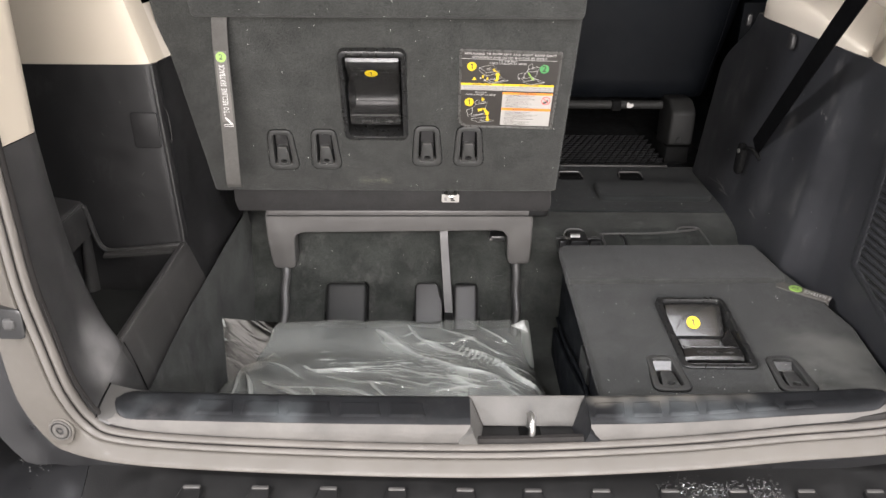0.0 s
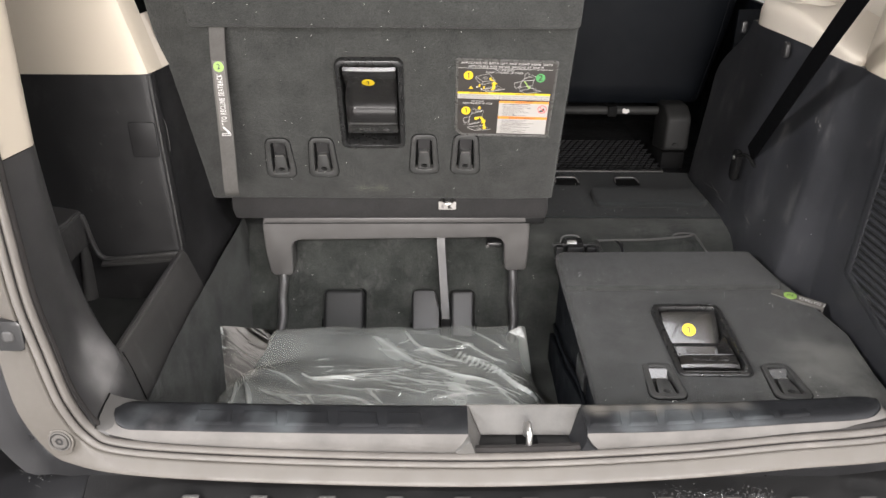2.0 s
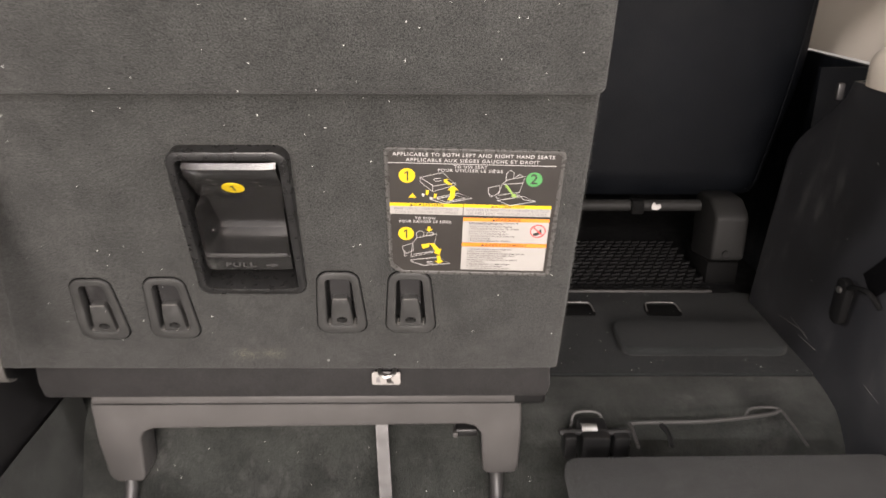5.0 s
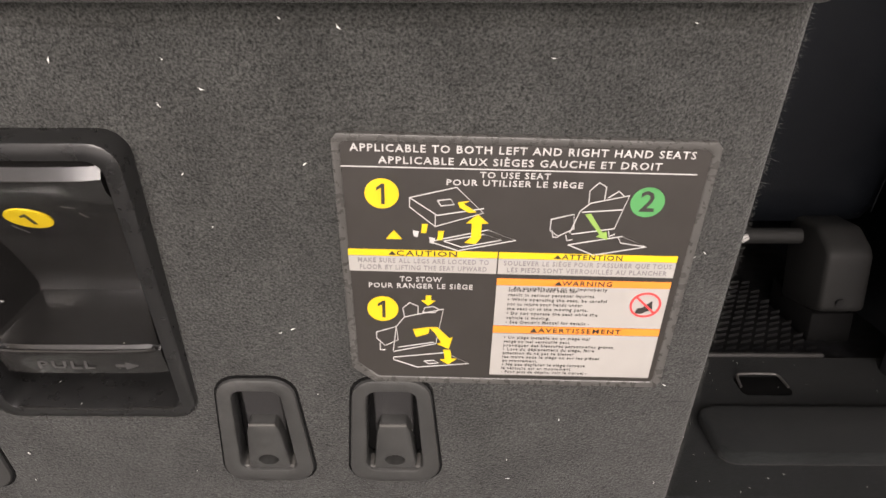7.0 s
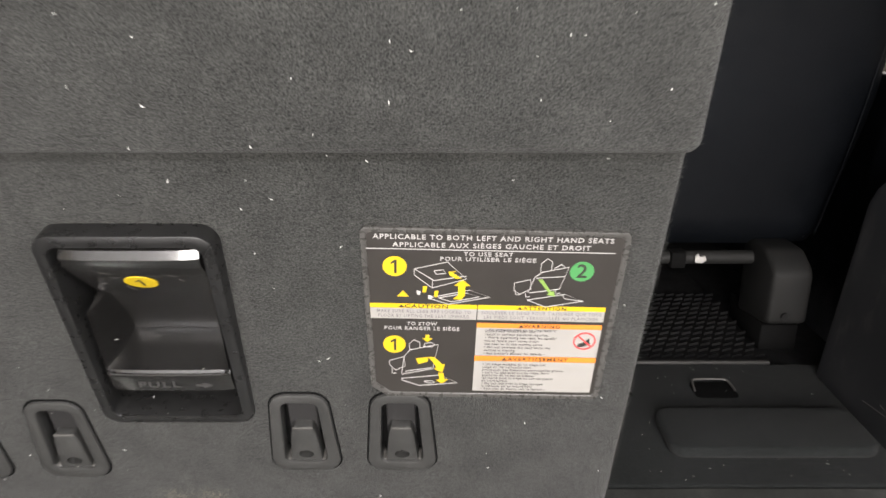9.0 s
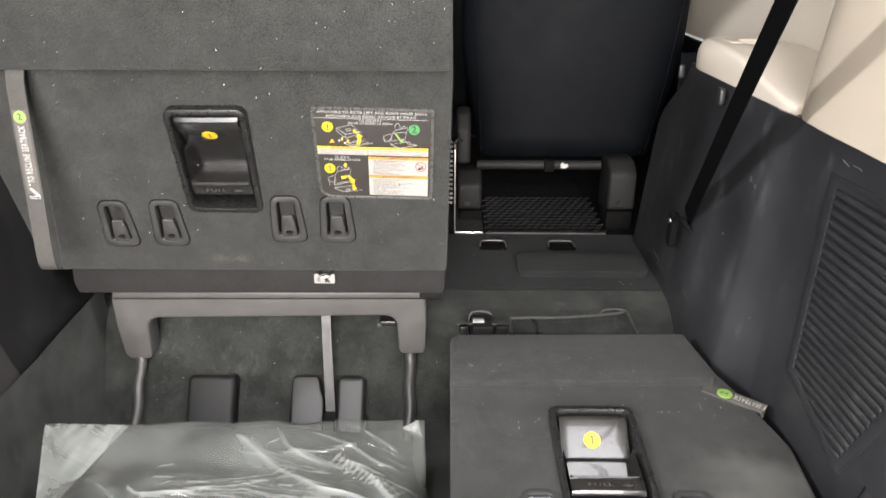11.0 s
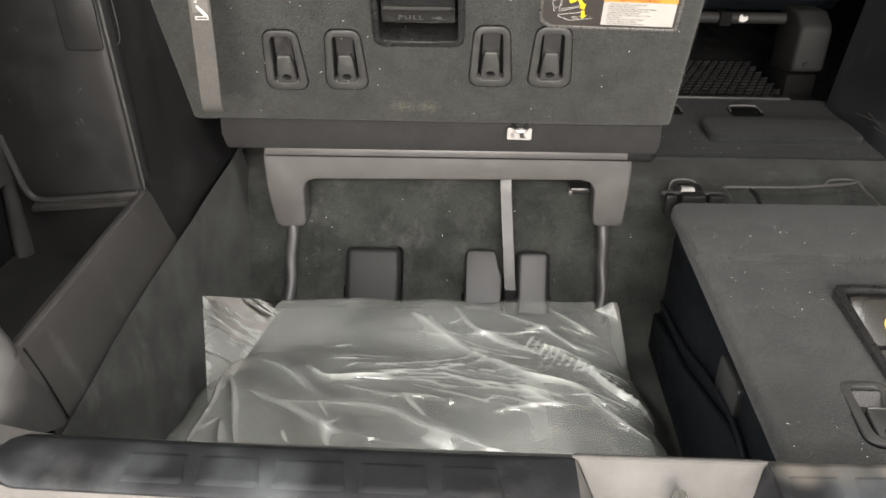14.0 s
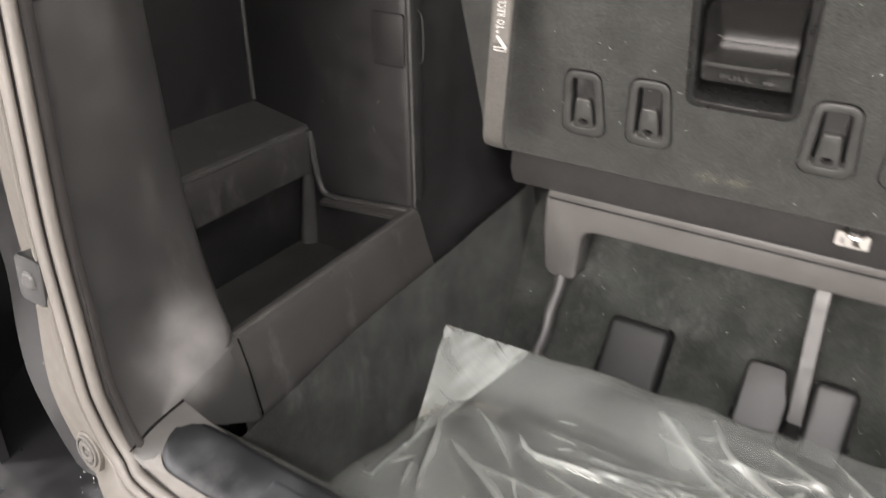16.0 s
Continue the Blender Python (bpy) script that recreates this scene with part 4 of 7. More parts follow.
def upper_trim():
    # right: pillar face, then a recess with a shelf
    plan = [(0.744, 0.955), (0.744, 1.20), (0.744, 1.30), (0.748, 1.36), (0.768, 1.41), (0.82, 1.46), (0.89, 1.50), (0.91, 1.60), (0.91, 1.95), (0.90, 3.15)]
    for s in (0, 1):
        t = thing("upper_side_trim", "smooth beige plastic upper side trim of the boot", "side trim", "upper side trims", "structure")
        pl_ = plan if s else [(-0.815, 1.372), (-0.70, 1.372), (-0.56, 1.372), (-0.528, 1.374), (-0.5165, 1.379), (-0.5125, 1.390), (-0.508, 1.43), (-0.500, 1.50), (-0.495, 1.95), (-0.49, 3.15)]
        sg = 1 if s else -1
        z0 = 1.089 if s else 1.071
        k = 7
        win = 1.32 if s else 1.165
        lean = 0.12 if s else 0.26
        sh = lambda z: (sg * lean * max(0, z - z0), 0.0)
        off = (0.012 * sg, 0.004, 0)
        part("pillar_panel", wall_along(pl_[:k], z0, 1.76, off, 8, sh), BEIGE, t)
        # paler tone makes up for the weak light in the recess
        part("lower_panel", wall_along(pl_[k - 1:], z0, win, off, 4, sh), BEIGE_PALE, t)
        part("upper_rail", wall_along(pl_[k - 1:], 1.62, 1.76, off, 3, sh), BEIGE, t)
        w = thing("window_1" if s else "window_2", "tinted side window above the beige trim", "window", kind="structure")
        part("pane", wall_along(pl_[k - 1:], win, 1.62, (0.004 * sg, 0.001, 0), 2, lambda z: (sg * (lean * (z - z0) + 0.004), 0.0)), GLASS, w)
    cup = thing("cup_holder", "pale beige moulded cup holder on the side trim shelf", "cup holder")
    o = smooth_path([(0.760, 1.392), (0.80, 1.42), (0.885, 1.50), (0.905, 1.60), (0.905, 1.75), (0.885, 1.845), (0.84, 1.876), (0.79, 1.876), (0.755, 1.858), (0.739, 1.815), (0.741, 1.70), (0.7445, 1.50), (0.7455, 1.42), (0.750, 1.385)], 3)
    o = [(p[0], p[1]) for p in o]
    ci = [(0.83 + 0.036 * math.cos(a), 1.77 + 0.036 * math.sin(a)) for a in (math.atan2(y - 1.70, x - 0.81) for x, y in o)]

    def block(a, b):
        i = int(round(b * len(o))) % len(o)
        t = max(0.0, (a - 0.05) / 0.95) ** 1.6
        x, y = o[i][0] + (ci[i][0] - o[i][0]) * t, o[i][1] + (ci[i][1] - o[i][1]) * t
        d = t * math.hypot(ci[i][0] - o[i][0], ci[i][1] - o[i][1])
        up = 0.0 if a == 0 else 0.45 + 0.55 * math.sqrt(1 - (1 - min(1.0, d / 0.022)) ** 2)
        return x, y, 1.0895 + up * (0.010 + 0.048 * smoothstep(1.33, 1.74, y)) * (1 - 0.35 * smoothstep(0.93, 1.0, t))
    bm = grid(block, 24, len(o), closed=True)
    part("body", bm, BEIGE_PALE, cup, smooth=70)
    part("well", disc(0.83, 1.77, 0.037, 1.105, 1.116), BEIGE_PALE, cup)
    part("notch", prism(rounded(0.775, 0.80, 1.745, 1.795, 0.008), 1.140, 1.1495, 0.002, 2), BEIGE_PALE, cup)
    clip = thing("trim_clip", "small dark plastic clip on the side panel", "clip")
    part("clip_body", rbox(0.724, 0.736, 1.880, 1.890, 1.060, 1.087, 0.003), PLASTIC, clip)
    k = thing("bag_hook", "small dark plastic hook under the shelf", "hook")
    part("hook_body", prism(rounded(1.640, 1.664, 1.050, 1.082, 0.007), 0.0, 0.010, 0.003, 2, frame_of((0.739, 0, 0), (0, 1, 0), (0, 0, 1)) @ Matrix.Diagonal((1, 1, -1, 1))), PLASTIC, k)
    b = thing("seat_belt", "black seat belt running from the side panel up to the pillar", "seat belt")
    part("webbing", ribbon([(0.708, 1.665, 0.83), (0.695, 1.60, 0.885), (0.647, 1.340, 1.118), (0.606, 1.12, 1.31), (0.582, 0.99, 1.45)], (0.104, -0.674, -0.731), 0.039, 0.0018), BELT, b)
    part("buckle_tongue", tube([(0.700, 1.70, 0.79), (0.690, 1.68, 0.82), (0.690, 1.635, 0.835), (0.705, 1.62, 0.815)], 0.004, 8, 5), HOLE, b, "black coated steel tongue")
    part("anchor", prism(rounded(-0.016, 0.016, -0.045, 0.03, 0.014), 0.0, 0.014, 0.004, 2, frame_of((0.700, 1.695, 0.80), (0, 1, 0.1), (0, -0.1, 1)) @ Matrix.Diagonal((1, 1, -1, 1))), HOLE, b)
    part("bolt", disc(0, 0.012, 0.005, 0.0, 0.017, 12, frame_of((0.700, 1.695, 0.80), (0, 1, 0.1), (0, -0.1, 1)) @ Matrix.Diagonal((1, 1, -1, 1))), METAL, b)
    solid("headliner", rbox(-0.66, 0.88, 1.24, 3.2, 1.742, 1.80, 0.01), BEIGE, "beige fabric headliner under the car roof", "headliner", "structure")
    solid("front_bulkhead", rbox(-0.9, 1.1, 3.15, 3.2, 0.3, 1.80, 0), LEATHER, "dark plain front end of the cabin", "bulkhead", "structure")


upper_trim()


# ---- floor and well ----
def floors():
    f = thing("boot_floor", "dark grey carpeted boot floor with a deep well", "floor", kind="structure")
    prof = [(1.742, 0.634), (1.70, 0.632), (1.665, 0.626), (1.642, 0.614), (1.625, 0.595), (1.575, 0.525), (1.53, 0.458), (1.500, 0.412), (1.485, 0.392), (1.465, 0.384), (1.30, 0.380), (1.10, 0.380), (0.965, 0.380)]

    def fn(a, b):
        k = b * (len(prof) - 1)
        i = min(int(k), len(prof) - 2)
        y = prof[i][0] + (prof[i + 1][0] - prof[i][0]) * (k - i)
        z = prof[i][1] + (prof[i + 1][1] - prof[i][1]) * (k - i)
        return -0.56 + 1.33 * a, y, z + 0.002 * noise.noise((a * 9, y * 9, 1))
    part("well_pan", grid(fn, 40, 48, (0, 0.004, -0.01)), WELL_CARPET, f, "greenish dark grey felt lining of the well")

    def side(a, b):
        y = 0.955 + 0.70 * a
        top = float(np.interp(y, (0.955, 1.0, 1.133, 1.264, 1.338, 1.420, 1.510, 1.66), (0.615, 0.622, 0.637, 0.6475, 0.649, 0.650, 0.664, 0.678)))
        z = 0.375 + (top - 0.375) * b
        bend = smoothstep(1.50, 1.63, y + 0.7 * max(0.0, 0.595 - z))
        return -0.447 - 0.022 * b + 0.012 * smoothstep(1.40, 1.60, y) + 0.018 * bend * bend * (1 - b), y, z + 0.002 * noise.noise((y * 8, b * 3, 2))
    part("well_side", grid(side, 30, 16, (-0.002, 0, -0.006)), WELL_CARPET, f)
    part("well_front", rbox(-0.56, 0.77, 0.950, 0.960, 0.375, 0.672, 0.002), WELL_CARPET, f)
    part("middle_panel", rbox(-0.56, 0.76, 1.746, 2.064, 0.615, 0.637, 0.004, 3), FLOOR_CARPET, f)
    part("front_floor", rbox(-0.60, 0.80, 2.068, 3.15, 0.60, 0.618, 0), MAT_RUBBER, f)
    pad = thing("floor_pad", "raised dark grey carpet lid in the floor", "floor lid")
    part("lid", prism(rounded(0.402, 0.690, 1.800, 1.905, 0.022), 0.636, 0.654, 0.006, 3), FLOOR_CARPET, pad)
    part("edge_seam", tube([(x, y, 0.6525) for x, y in rounded(0.407, 0.685, 1.805, 1.900, 0.020)] + [(0.685, 1.880, 0.6525)], 0.0012, 5, 0), CARPET, pad, "worn stitched edge of the lid")
    for x in (0.354, 0.520):
        a = thing("floor_anchor", "recessed bright wire anchor loop in the carpet floor", "anchor loop", "floor anchors")
        part("recess", prism(rounded(x - 0.034, x + 0.034, 1.955, 2.002, 0.01), 0.6365, 0.6385, 0.0005), HOLE, a)
        part("loop", tube([(x - 0.032, 1.972, 0.640), (x - 0.028, 1.998, 0.643), (x - 0.015, 2.001, 0.644), (x + 0.015, 2.001, 0.644), (x + 0.028, 1.998, 0.643), (x + 0.032, 1.972, 0.640)], 0.0018, 6, 4), GREY_PLASTIC, a)
    mt = thing("rubber_mat", "black ribbed rubber floor mat behind the seat", "floor mat")
    part("sheet", rbox(0.340, 0.645, 2.070, 2.75, 0.618, 0.628, 0.003), MAT_RUBBER, mt)
    part("edge", rbox(0.338, 0.646, 2.066, 2.074, 0.618, 0.640, 0.002), COVER, mt)
    for i in range(15):
        for j in range(14):
            x, y = 0.350 + 0.0205 * i + (0.010 if j % 2 else 0), 2.082 + 0.022 * j
            part("stud", prism([(-0.010, -0.003), (0.008, 0.004), (0.010, 0.008), (-0.008, 0.001)], 0.627, 0.6325, 0, 1, Matrix.Translation((x, y, 0))), MAT_RUBBER, mt)
    rail = thing("seat_rail", "bright metal end of a seat rail in the floor", "seat rail")
    part("rail", rbox(0.262, 0.334, 2.066, 2.40, 0.618, 0.642, 0.003), DULL_METAL, rail)
    part("end_cap", rbox(0.262, 0.334, 2.060, 2.0655, 0.636, 0.643, 0.002), METAL, rail)


floors()


# ---- fittings that both rear seats share ----
def release_handle(m, parent, worn=True):
    """Pull handle in a bezel; u across, v up, w out of the carpet, the middle at 0, 0."""
    h = new("release_handle")
    h.parent = parent
    tagged(h, "glossy black plastic release handle in a raised bezel")
    oo, ii = rounded(-0.0635, 0.0635, -0.0985, 0.0995, 0.014), rounded(-0.0540, 0.0540, -0.089, 0.0895, 0.008)
    part("bezel", ring(oo, ii, -0.052, 0.0050 if worn else 0.0038, 0.0018, m @ Matrix(((1, 0, 0, 0), (0, 1, 0, 0), (0, 0.065, 1, 0.0055), (0, 0, 0, 1))), 0.001), BEZEL, h)
    part("recess", prism(rounded(-0.053, 0.053, -0.088, 0.089, 0.008), -0.056, -0.051, 0.0005, 1, m), HOLE, h)
    pr = [(0.086, -0.050), (0.086, 0.002), (0.083, 0.010), (0.077, 0.0135), (0.069, 0.0120), (0.024, -0.0195), (0.0215, -0.0255), (0.019, -0.0270), (0.008, -0.0322), (-0.005, -0.0384), (-0.018, -0.0440), (-0.028, -0.0480), (-0.0365, -0.0485), (-0.0390, -0.0300), (-0.0402, -0.0120), (-0.041, 0.000), (-0.044, 0.003), (-0.048, 0.003), (-0.064, 0.000), (-0.067, -0.005), (-0.067, -0.050)]
    bm = bmesh.new()
    rows = []
    n = 14
    for i in range(n + 1):
        u = -0.0495 + 0.099 * i / n
        edge = abs(u) / 0.0495
        k = 1 - smoothstep(0.86, 0.99, edge)
        rows.append([bm.verts.new((u, v, (w * k + 0.0015 * (1 - k)) if 0.0215 > v > -0.0405 else w - 0.002 * edge ** 6)) for v, w in pr])
    for a, b in zip(rows, rows[1:]):
        for k in range(len(pr) - 1):
            bm.faces.new((a[k], b[k], b[k + 1], a[k + 1]))
    bm.faces.new(rows[0])
    bm.faces.new(rows[-1][::-1])
    bmesh.ops.transform(bm, verts=bm.verts, matrix=m)
    part("paddle", bm, GLOSS, h, smooth=26)
    part("bezel_edge", tube([(-0.050, -0.0895, 0.0040), (0, -0.0905, 0.0044), (0.050, -0.0895, 0.0040)], 0.0011, 6, 4, m), GLOSS, h)
    part("lip", tube([(-0.047, -0.0395, 0.0030), (-0.043, -0.0425, 0.0036), (0, -0.0432, 0.0040), (0.043, -0.0425, 0.0036), (0.047, -0.0395, 0.0030)], 0.0014, 8, 4, m), GLOSS, h)
    rng = random.Random(21)
    for _ in range(7 if worn else 0):
        u, v, ang, ln = rng.uniform(-0.035, 0.035), rng.uniform(0.028, 0.064), rng.uniform(-1.2, 0.6), rng.uniform(0.003, 0.010)
        w = -0.0195 + (v - 0.024) * 0.70 + 0.0002
        part("scratch", tube([(u, v, w), (u + ln * 0.5 * math.cos(ang), v + ln * 0.5 * math.sin(ang), w + ln * 0.5 * math.sin(ang) * 0.70 + 0.0002), (u + ln * math.cos(ang), v + ln * math.sin(ang), w + ln * math.sin(ang) * 0.70)], rng.uniform(0.00012, 0.00028), 5, 2, m), RECESS_GREY, h)
    dm = m @ Matrix.Translation((-0.004, 0.0445, -0.0049)) @ Matrix.Rotation(math.atan2(0.0315, 0.045), 4, "X")
    part("dot", disc(0.0, 0.0, 0.0123, -0.001, 0.0006, 28, dm), YELLOW, h, "round yellow sticker")
    numeral_one(0.018, dm @ Matrix.Translation((0, 0, 0.0008)), INK, h)
    text("PULL", 0.0085, m @ Matrix.Translation((-0.010, -0.0555, 0.0022)), COVER, h, width=0.034)
    part("arrow", prism([(0.020, -0.057), (0.026, -0.057), (0.026, -0.059), (0.034, -0.056), (0.026, -0.053), (0.026, -0.055), (0.020, -0.055)], 0.0, 0.0022, 0, 1, m), COVER, h)
    return h


def anchor_hook(m, parent, lying=False):
    """Child seat anchor in a small surround."""
    h = new("anchor_cover")
    h.parent = parent
    tagged(h, "black plastic child seat anchor surround")
    oo = rounded(-0.030, 0.030, -0.048, 0.046, 0.015, 5, 0.005)
    ii = rounded(-0.0185, 0.0185, -0.0365, 0.0365, 0.007, 5, 0.0030)
    part("surround", ring(oo, ii, -0.014, 0.0035, 0.0016, m), SURROUND, h)
    part("gap", ring([(u * 1.05, v * 1.035) for u, v in oo], [(u * 0.985, v * 0.99) for u, v in oo], -0.004, 0.0009, 0, m), HOLE, h)
    for sx in (-1, 1):
        part("pin", rbox(sx * 0.0165 - 0.0032, sx * 0.0165 + 0.0032, -0.0362, -0.0340, -0.010, 0.0016, 0.0006, 1, m), RECESS_GREY, h)
    part("recess", prism(rounded(-0.0205, 0.0205, -0.038, 0.036, 0.006), -0.020, -0.0150, 0, 1, m), HOLE, h)
    part("backing", prism(rounded(-0.0125, 0.0125, -0.012, 0.035, 0.003), -0.016, -0.0075, 0.001, 1, m), PLASTIC, h)
    tg = prism([(-0.0145, -0.037), (0.0145, -0.037), (0.0110, -0.002), (0.0085, 0.006), (-0.0085, 0.006), (-0.0110, -0.002)], -0.014, 0.0015, 0.002, 2)
    hole = disc(0, -0.028, 0.0068, -0.02, 0.01, 18, None, 0.72)
    tg = cut(tg, [hole])
    bmesh.ops.transform(tg, verts=tg.verts, matrix=m)
    part("tab", tg, SURROUND, h)
    # pale bar paints the highlight on top of the tab
    part("tab_highlight", tube([(-0.0085, 0.0050, 0.0012), (0, 0.0054, 0.0016), (0.0085, 0.0050, 0.0012)], 0.0011, 6, 2, m), RECESS_GREY, h)
    part("hole", disc(0, -0.028, 0.0075, -0.0100, -0.0060, 18, m, 0.8), HOLE, h)
    if lying:
        pm = m @ Matrix.Translation((0, 0.021, -0.0045)) @ Matrix.Rotation(radians(38), 4, "X")
        part("slope", prism(rounded(-0.0160, 0.0160, -0.010, 0.012, 0.003), -0.002, 0.0, 0.0006, 1, pm), GLOSS, h)
    return h


# ---- rear seat in use, seen from behind ----
V = Vector((0, -0.2487, 0.9686))
SEAT = frame_of((0, 1.531, 0.770), (1, 0, 0), V)


def warning_label(seat):
    """The sticker: s runs across from 0 to 1, t down from 0 to 1."""
    W, H = 0.192, 0.165
    m0 = SEAT @ pose(0.0320, 0.3275, 0.0, 0, 0, -1.5)
    down = ((0, 0), (0.072, 0.047), (0.118, 0.087), (0.148, 0.110), (0.178, 0.130), (0.213, 0.158), (0.245, 0.203), (0.497, 0.412), (0.528, 0.436), (0.597, 0.499), (0.60, 0.518), (0.632, 0.545), (0.665, 0.562), (0.735, 0.659), (0.782, 0.723), (0.814, 0.754), (0.972, 0.955), (1, 1))

    low = ((0.655, 0.598), (0.675, 0.630), (0.70, 0.655), (0.80, 0.765), (0.885, 0.882), (0.945, 0.928), (1, 1))

    def T(t, s=1.0):
        if s < 0.45 and t > 0.65:
            return float(np.interp(t, [a for a, b in low], [b for a, b in low]))
        return float(np.interp(t, [a for a, b in down], [b for a, b in down]))
    lab = thing("instruction_label", "printed seat folding instruction label stuck on the carpet", "label")

    def at(s, t, w=0.0):
        return ((s - 0.012) * W, -T(t) * H, w)

    def block(s0, s1, t0, t1, mat, w, name="panel"):
        part(name, prism([((s0 - 0.014) * W, -T(t1) * H), ((s1 - 0.014) * W, -T(t1) * H), ((s1 - 0.014) * W, -T(t0) * H), ((s0 - 0.014) * W, -T(t0) * H)], w - 0.0008, w, 0, 1, m0), mat, lab)

    def word(body, s, t, hgt, mat, width, w=0.0042, align="CENTER"):
        text(body, hgt, m0 @ Matrix.Translation(at(s, t, w)), mat, lab, "lettering", width and width * W, align)

    rim = [(s * W, t * H) for s, t in ((0.0, -0.02), (0.015, 0.0), (0.985, 0.0), (1.0, -0.02), (0.995, -0.97), (0.98, -1.0), (0.09, -1.0), (0.02, -0.93))]
    inner = [(s * W, t * H) for s, t in ((0.022, -0.04), (0.035, -0.028), (0.965, -0.028), (0.978, -0.04), (0.970, -0.96), (0.96, -0.975), (0.105, -0.975), (0.042, -0.91))]
    part("film_edge", ring(rim, inner, -0.002, 0.0034, 0.0006, m0, -0.0008), FILM, lab, "ridged clear film edge")
    part("sheet", prism(inner, -0.002, 0.0022, 0, 1, m0), INK, lab)
    word("APPLICABLE TO BOTH LEFT AND RIGHT HAND SEATS", 0.505, 0.072, 0.0058, WHITE, 0.89, 0.0026)
    word("APPLICABLE AUX SIÈGES GAUCHE ET DROIT", 0.500, 0.118, 0.0056, WHITE, 0.735, 0.0026)
    block(0.035, 0.965, 0.146, 0.151, WHITE, 0.0026, "rule")
    word("TO USE SEAT", 0.49, 0.178, 0.0048, WHITE, 0.185, 0.0026)
    word("POUR UTILISER LE SIÈGE", 0.49, 0.213, 0.0048, WHITE, 0.36, 0.0026)

    def spot(s, t, mat, ch):
        part("dot", disc((s - 0.008) * W, -T(t) * H, 0.0088, 0.0014, 0.0026, 28, m0), mat, lab)
        word(ch, s + 0.004, t, 0.0170, INK, None, 0.0028) if ch == "2" else numeral_one(0.0165, m0 @ Matrix.Translation(at(s + 0.004, t, 0.0029)), INK, lab)
    spot(0.135, 0.245, YELLOW, "1")
    spot(0.845, 0.255, GREEN, "2")
    spot(0.130, 0.735, YELLOW, "1")

    def line(pts, mat=WHITE, r=0.00034):
        part("drawn_line", tube([((s - 0.014) * W, -T(t, s) * H, 0.0024) for s, t in pts], r, 5, 0, m0), mat, lab)

    # folded seat lifted from its well
    line([(0.215, 0.26), (0.34, 0.225), (0.415, 0.32), (0.285, 0.385), (0.215, 0.30), (0.215, 0.26)])
    line([(0.215, 0.26), (0.29, 0.335), (0.415, 0.30)])
    line([(0.285, 0.335), (0.285, 0.385)])
    line([(0.29, 0.27), (0.325, 0.262), (0.335, 0.285), (0.30, 0.293), (0.29, 0.27)])
    line([(0.27, 0.455), (0.43, 0.395), (0.51, 0.44), (0.35, 0.495), (0.27, 0.455)])
    line([(0.31, 0.452), (0.42, 0.415), (0.47, 0.44), (0.36, 0.478), (0.31, 0.452)])
    for s, t in ((0.235, 0.375), (0.28, 0.405)):
        part("leg_mark", prism([(s * W, -T(t) * H), ((s + 0.016) * W, -T(t) * H), ((s + 0.012) * W, -T(t + 0.04) * H), ((s - 0.002) * W, -T(t + 0.04) * H)], 0.0016, 0.0027, 0, 1, m0), YELLOW, lab)
        part("floor_mark", prism([((s - 0.025) * W, -T(t + 0.03) * H), ((s - 0.008) * W, -T(t + 0.035) * H), ((s - 0.012) * W, -T(t + 0.06) * H), ((s - 0.022) * W, -T(t + 0.055) * H)], 0.0016, 0.0026, 0, 1, m0), PALE_GREY, lab)

    def arrow(pts, mat=YELLOW):
        part("arrow", prism([((s - 0.014) * W, -T(t, s) * H) for s, t in pts], 0.0016, 0.0029, 0, 1, m0), mat, lab)
    arrow([(0.385, 0.43), (0.385, 0.365), (0.370, 0.365), (0.400, 0.325), (0.430, 0.365), (0.412, 0.365), (0.412, 0.43)])
    arrow([(0.368, 0.455), (0.385, 0.43), (0.412, 0.43), (0.398, 0.46)])
    arrow([(0.345, 0.275), (0.375, 0.268), (0.36, 0.28), (0.395, 0.315), (0.375, 0.318), (0.350, 0.295)])
    arrow([(0.150, 0.445), (0.172, 0.405), (0.194, 0.445)])
    # seat in use
    line([(0.60, 0.34), (0.66, 0.315), (0.665, 0.38), (0.625, 0.415), (0.60, 0.39), (0.60, 0.34)])
    line([(0.655, 0.40), (0.675, 0.30), (0.70, 0.265), (0.80, 0.235), (0.775, 0.375), (0.66, 0.405)])
    line([(0.68, 0.305), (0.79, 0.290)])
    line([(0.695, 0.265), (0.693, 0.225), (0.715, 0.198), (0.735, 0.215), (0.735, 0.25)])
    line([(0.745, 0.242), (0.77, 0.225), (0.785, 0.236)])
    line([(0.655, 0.455), (0.80, 0.41), (0.875, 0.455), (0.73, 0.50), (0.655, 0.455)])
    line([(0.79, 0.415), (0.80, 0.44), (0.87, 0.455)])
    line([(0.605, 0.39), (0.61, 0.42), (0.625, 0.42)])
    line([(0.645, 0.41), (0.65, 0.435), (0.665, 0.43)])
    line([(0.76, 0.385), (0.765, 0.41), (0.78, 0.40)])
    arrow([(0.69, 0.315), (0.705, 0.31), (0.745, 0.395), (0.755, 0.39), (0.762, 0.425), (0.73, 0.412), (0.738, 0.404)], LIME)
    # bars of print
    for s0, s1, ht in ((0.042, 0.462, "CAUTION"), (0.466, 0.968, "ATTENTION")):
        block(s0, s1, 0.497, 0.528, YELLOW, 0.0026, "heading_bar")
        word(ht, (s0 + s1) / 2 + 0.01, 0.513, 0.0046, INK, 0.17, 0.0028)
        c = (s0 + s1) / 2 - 0.10
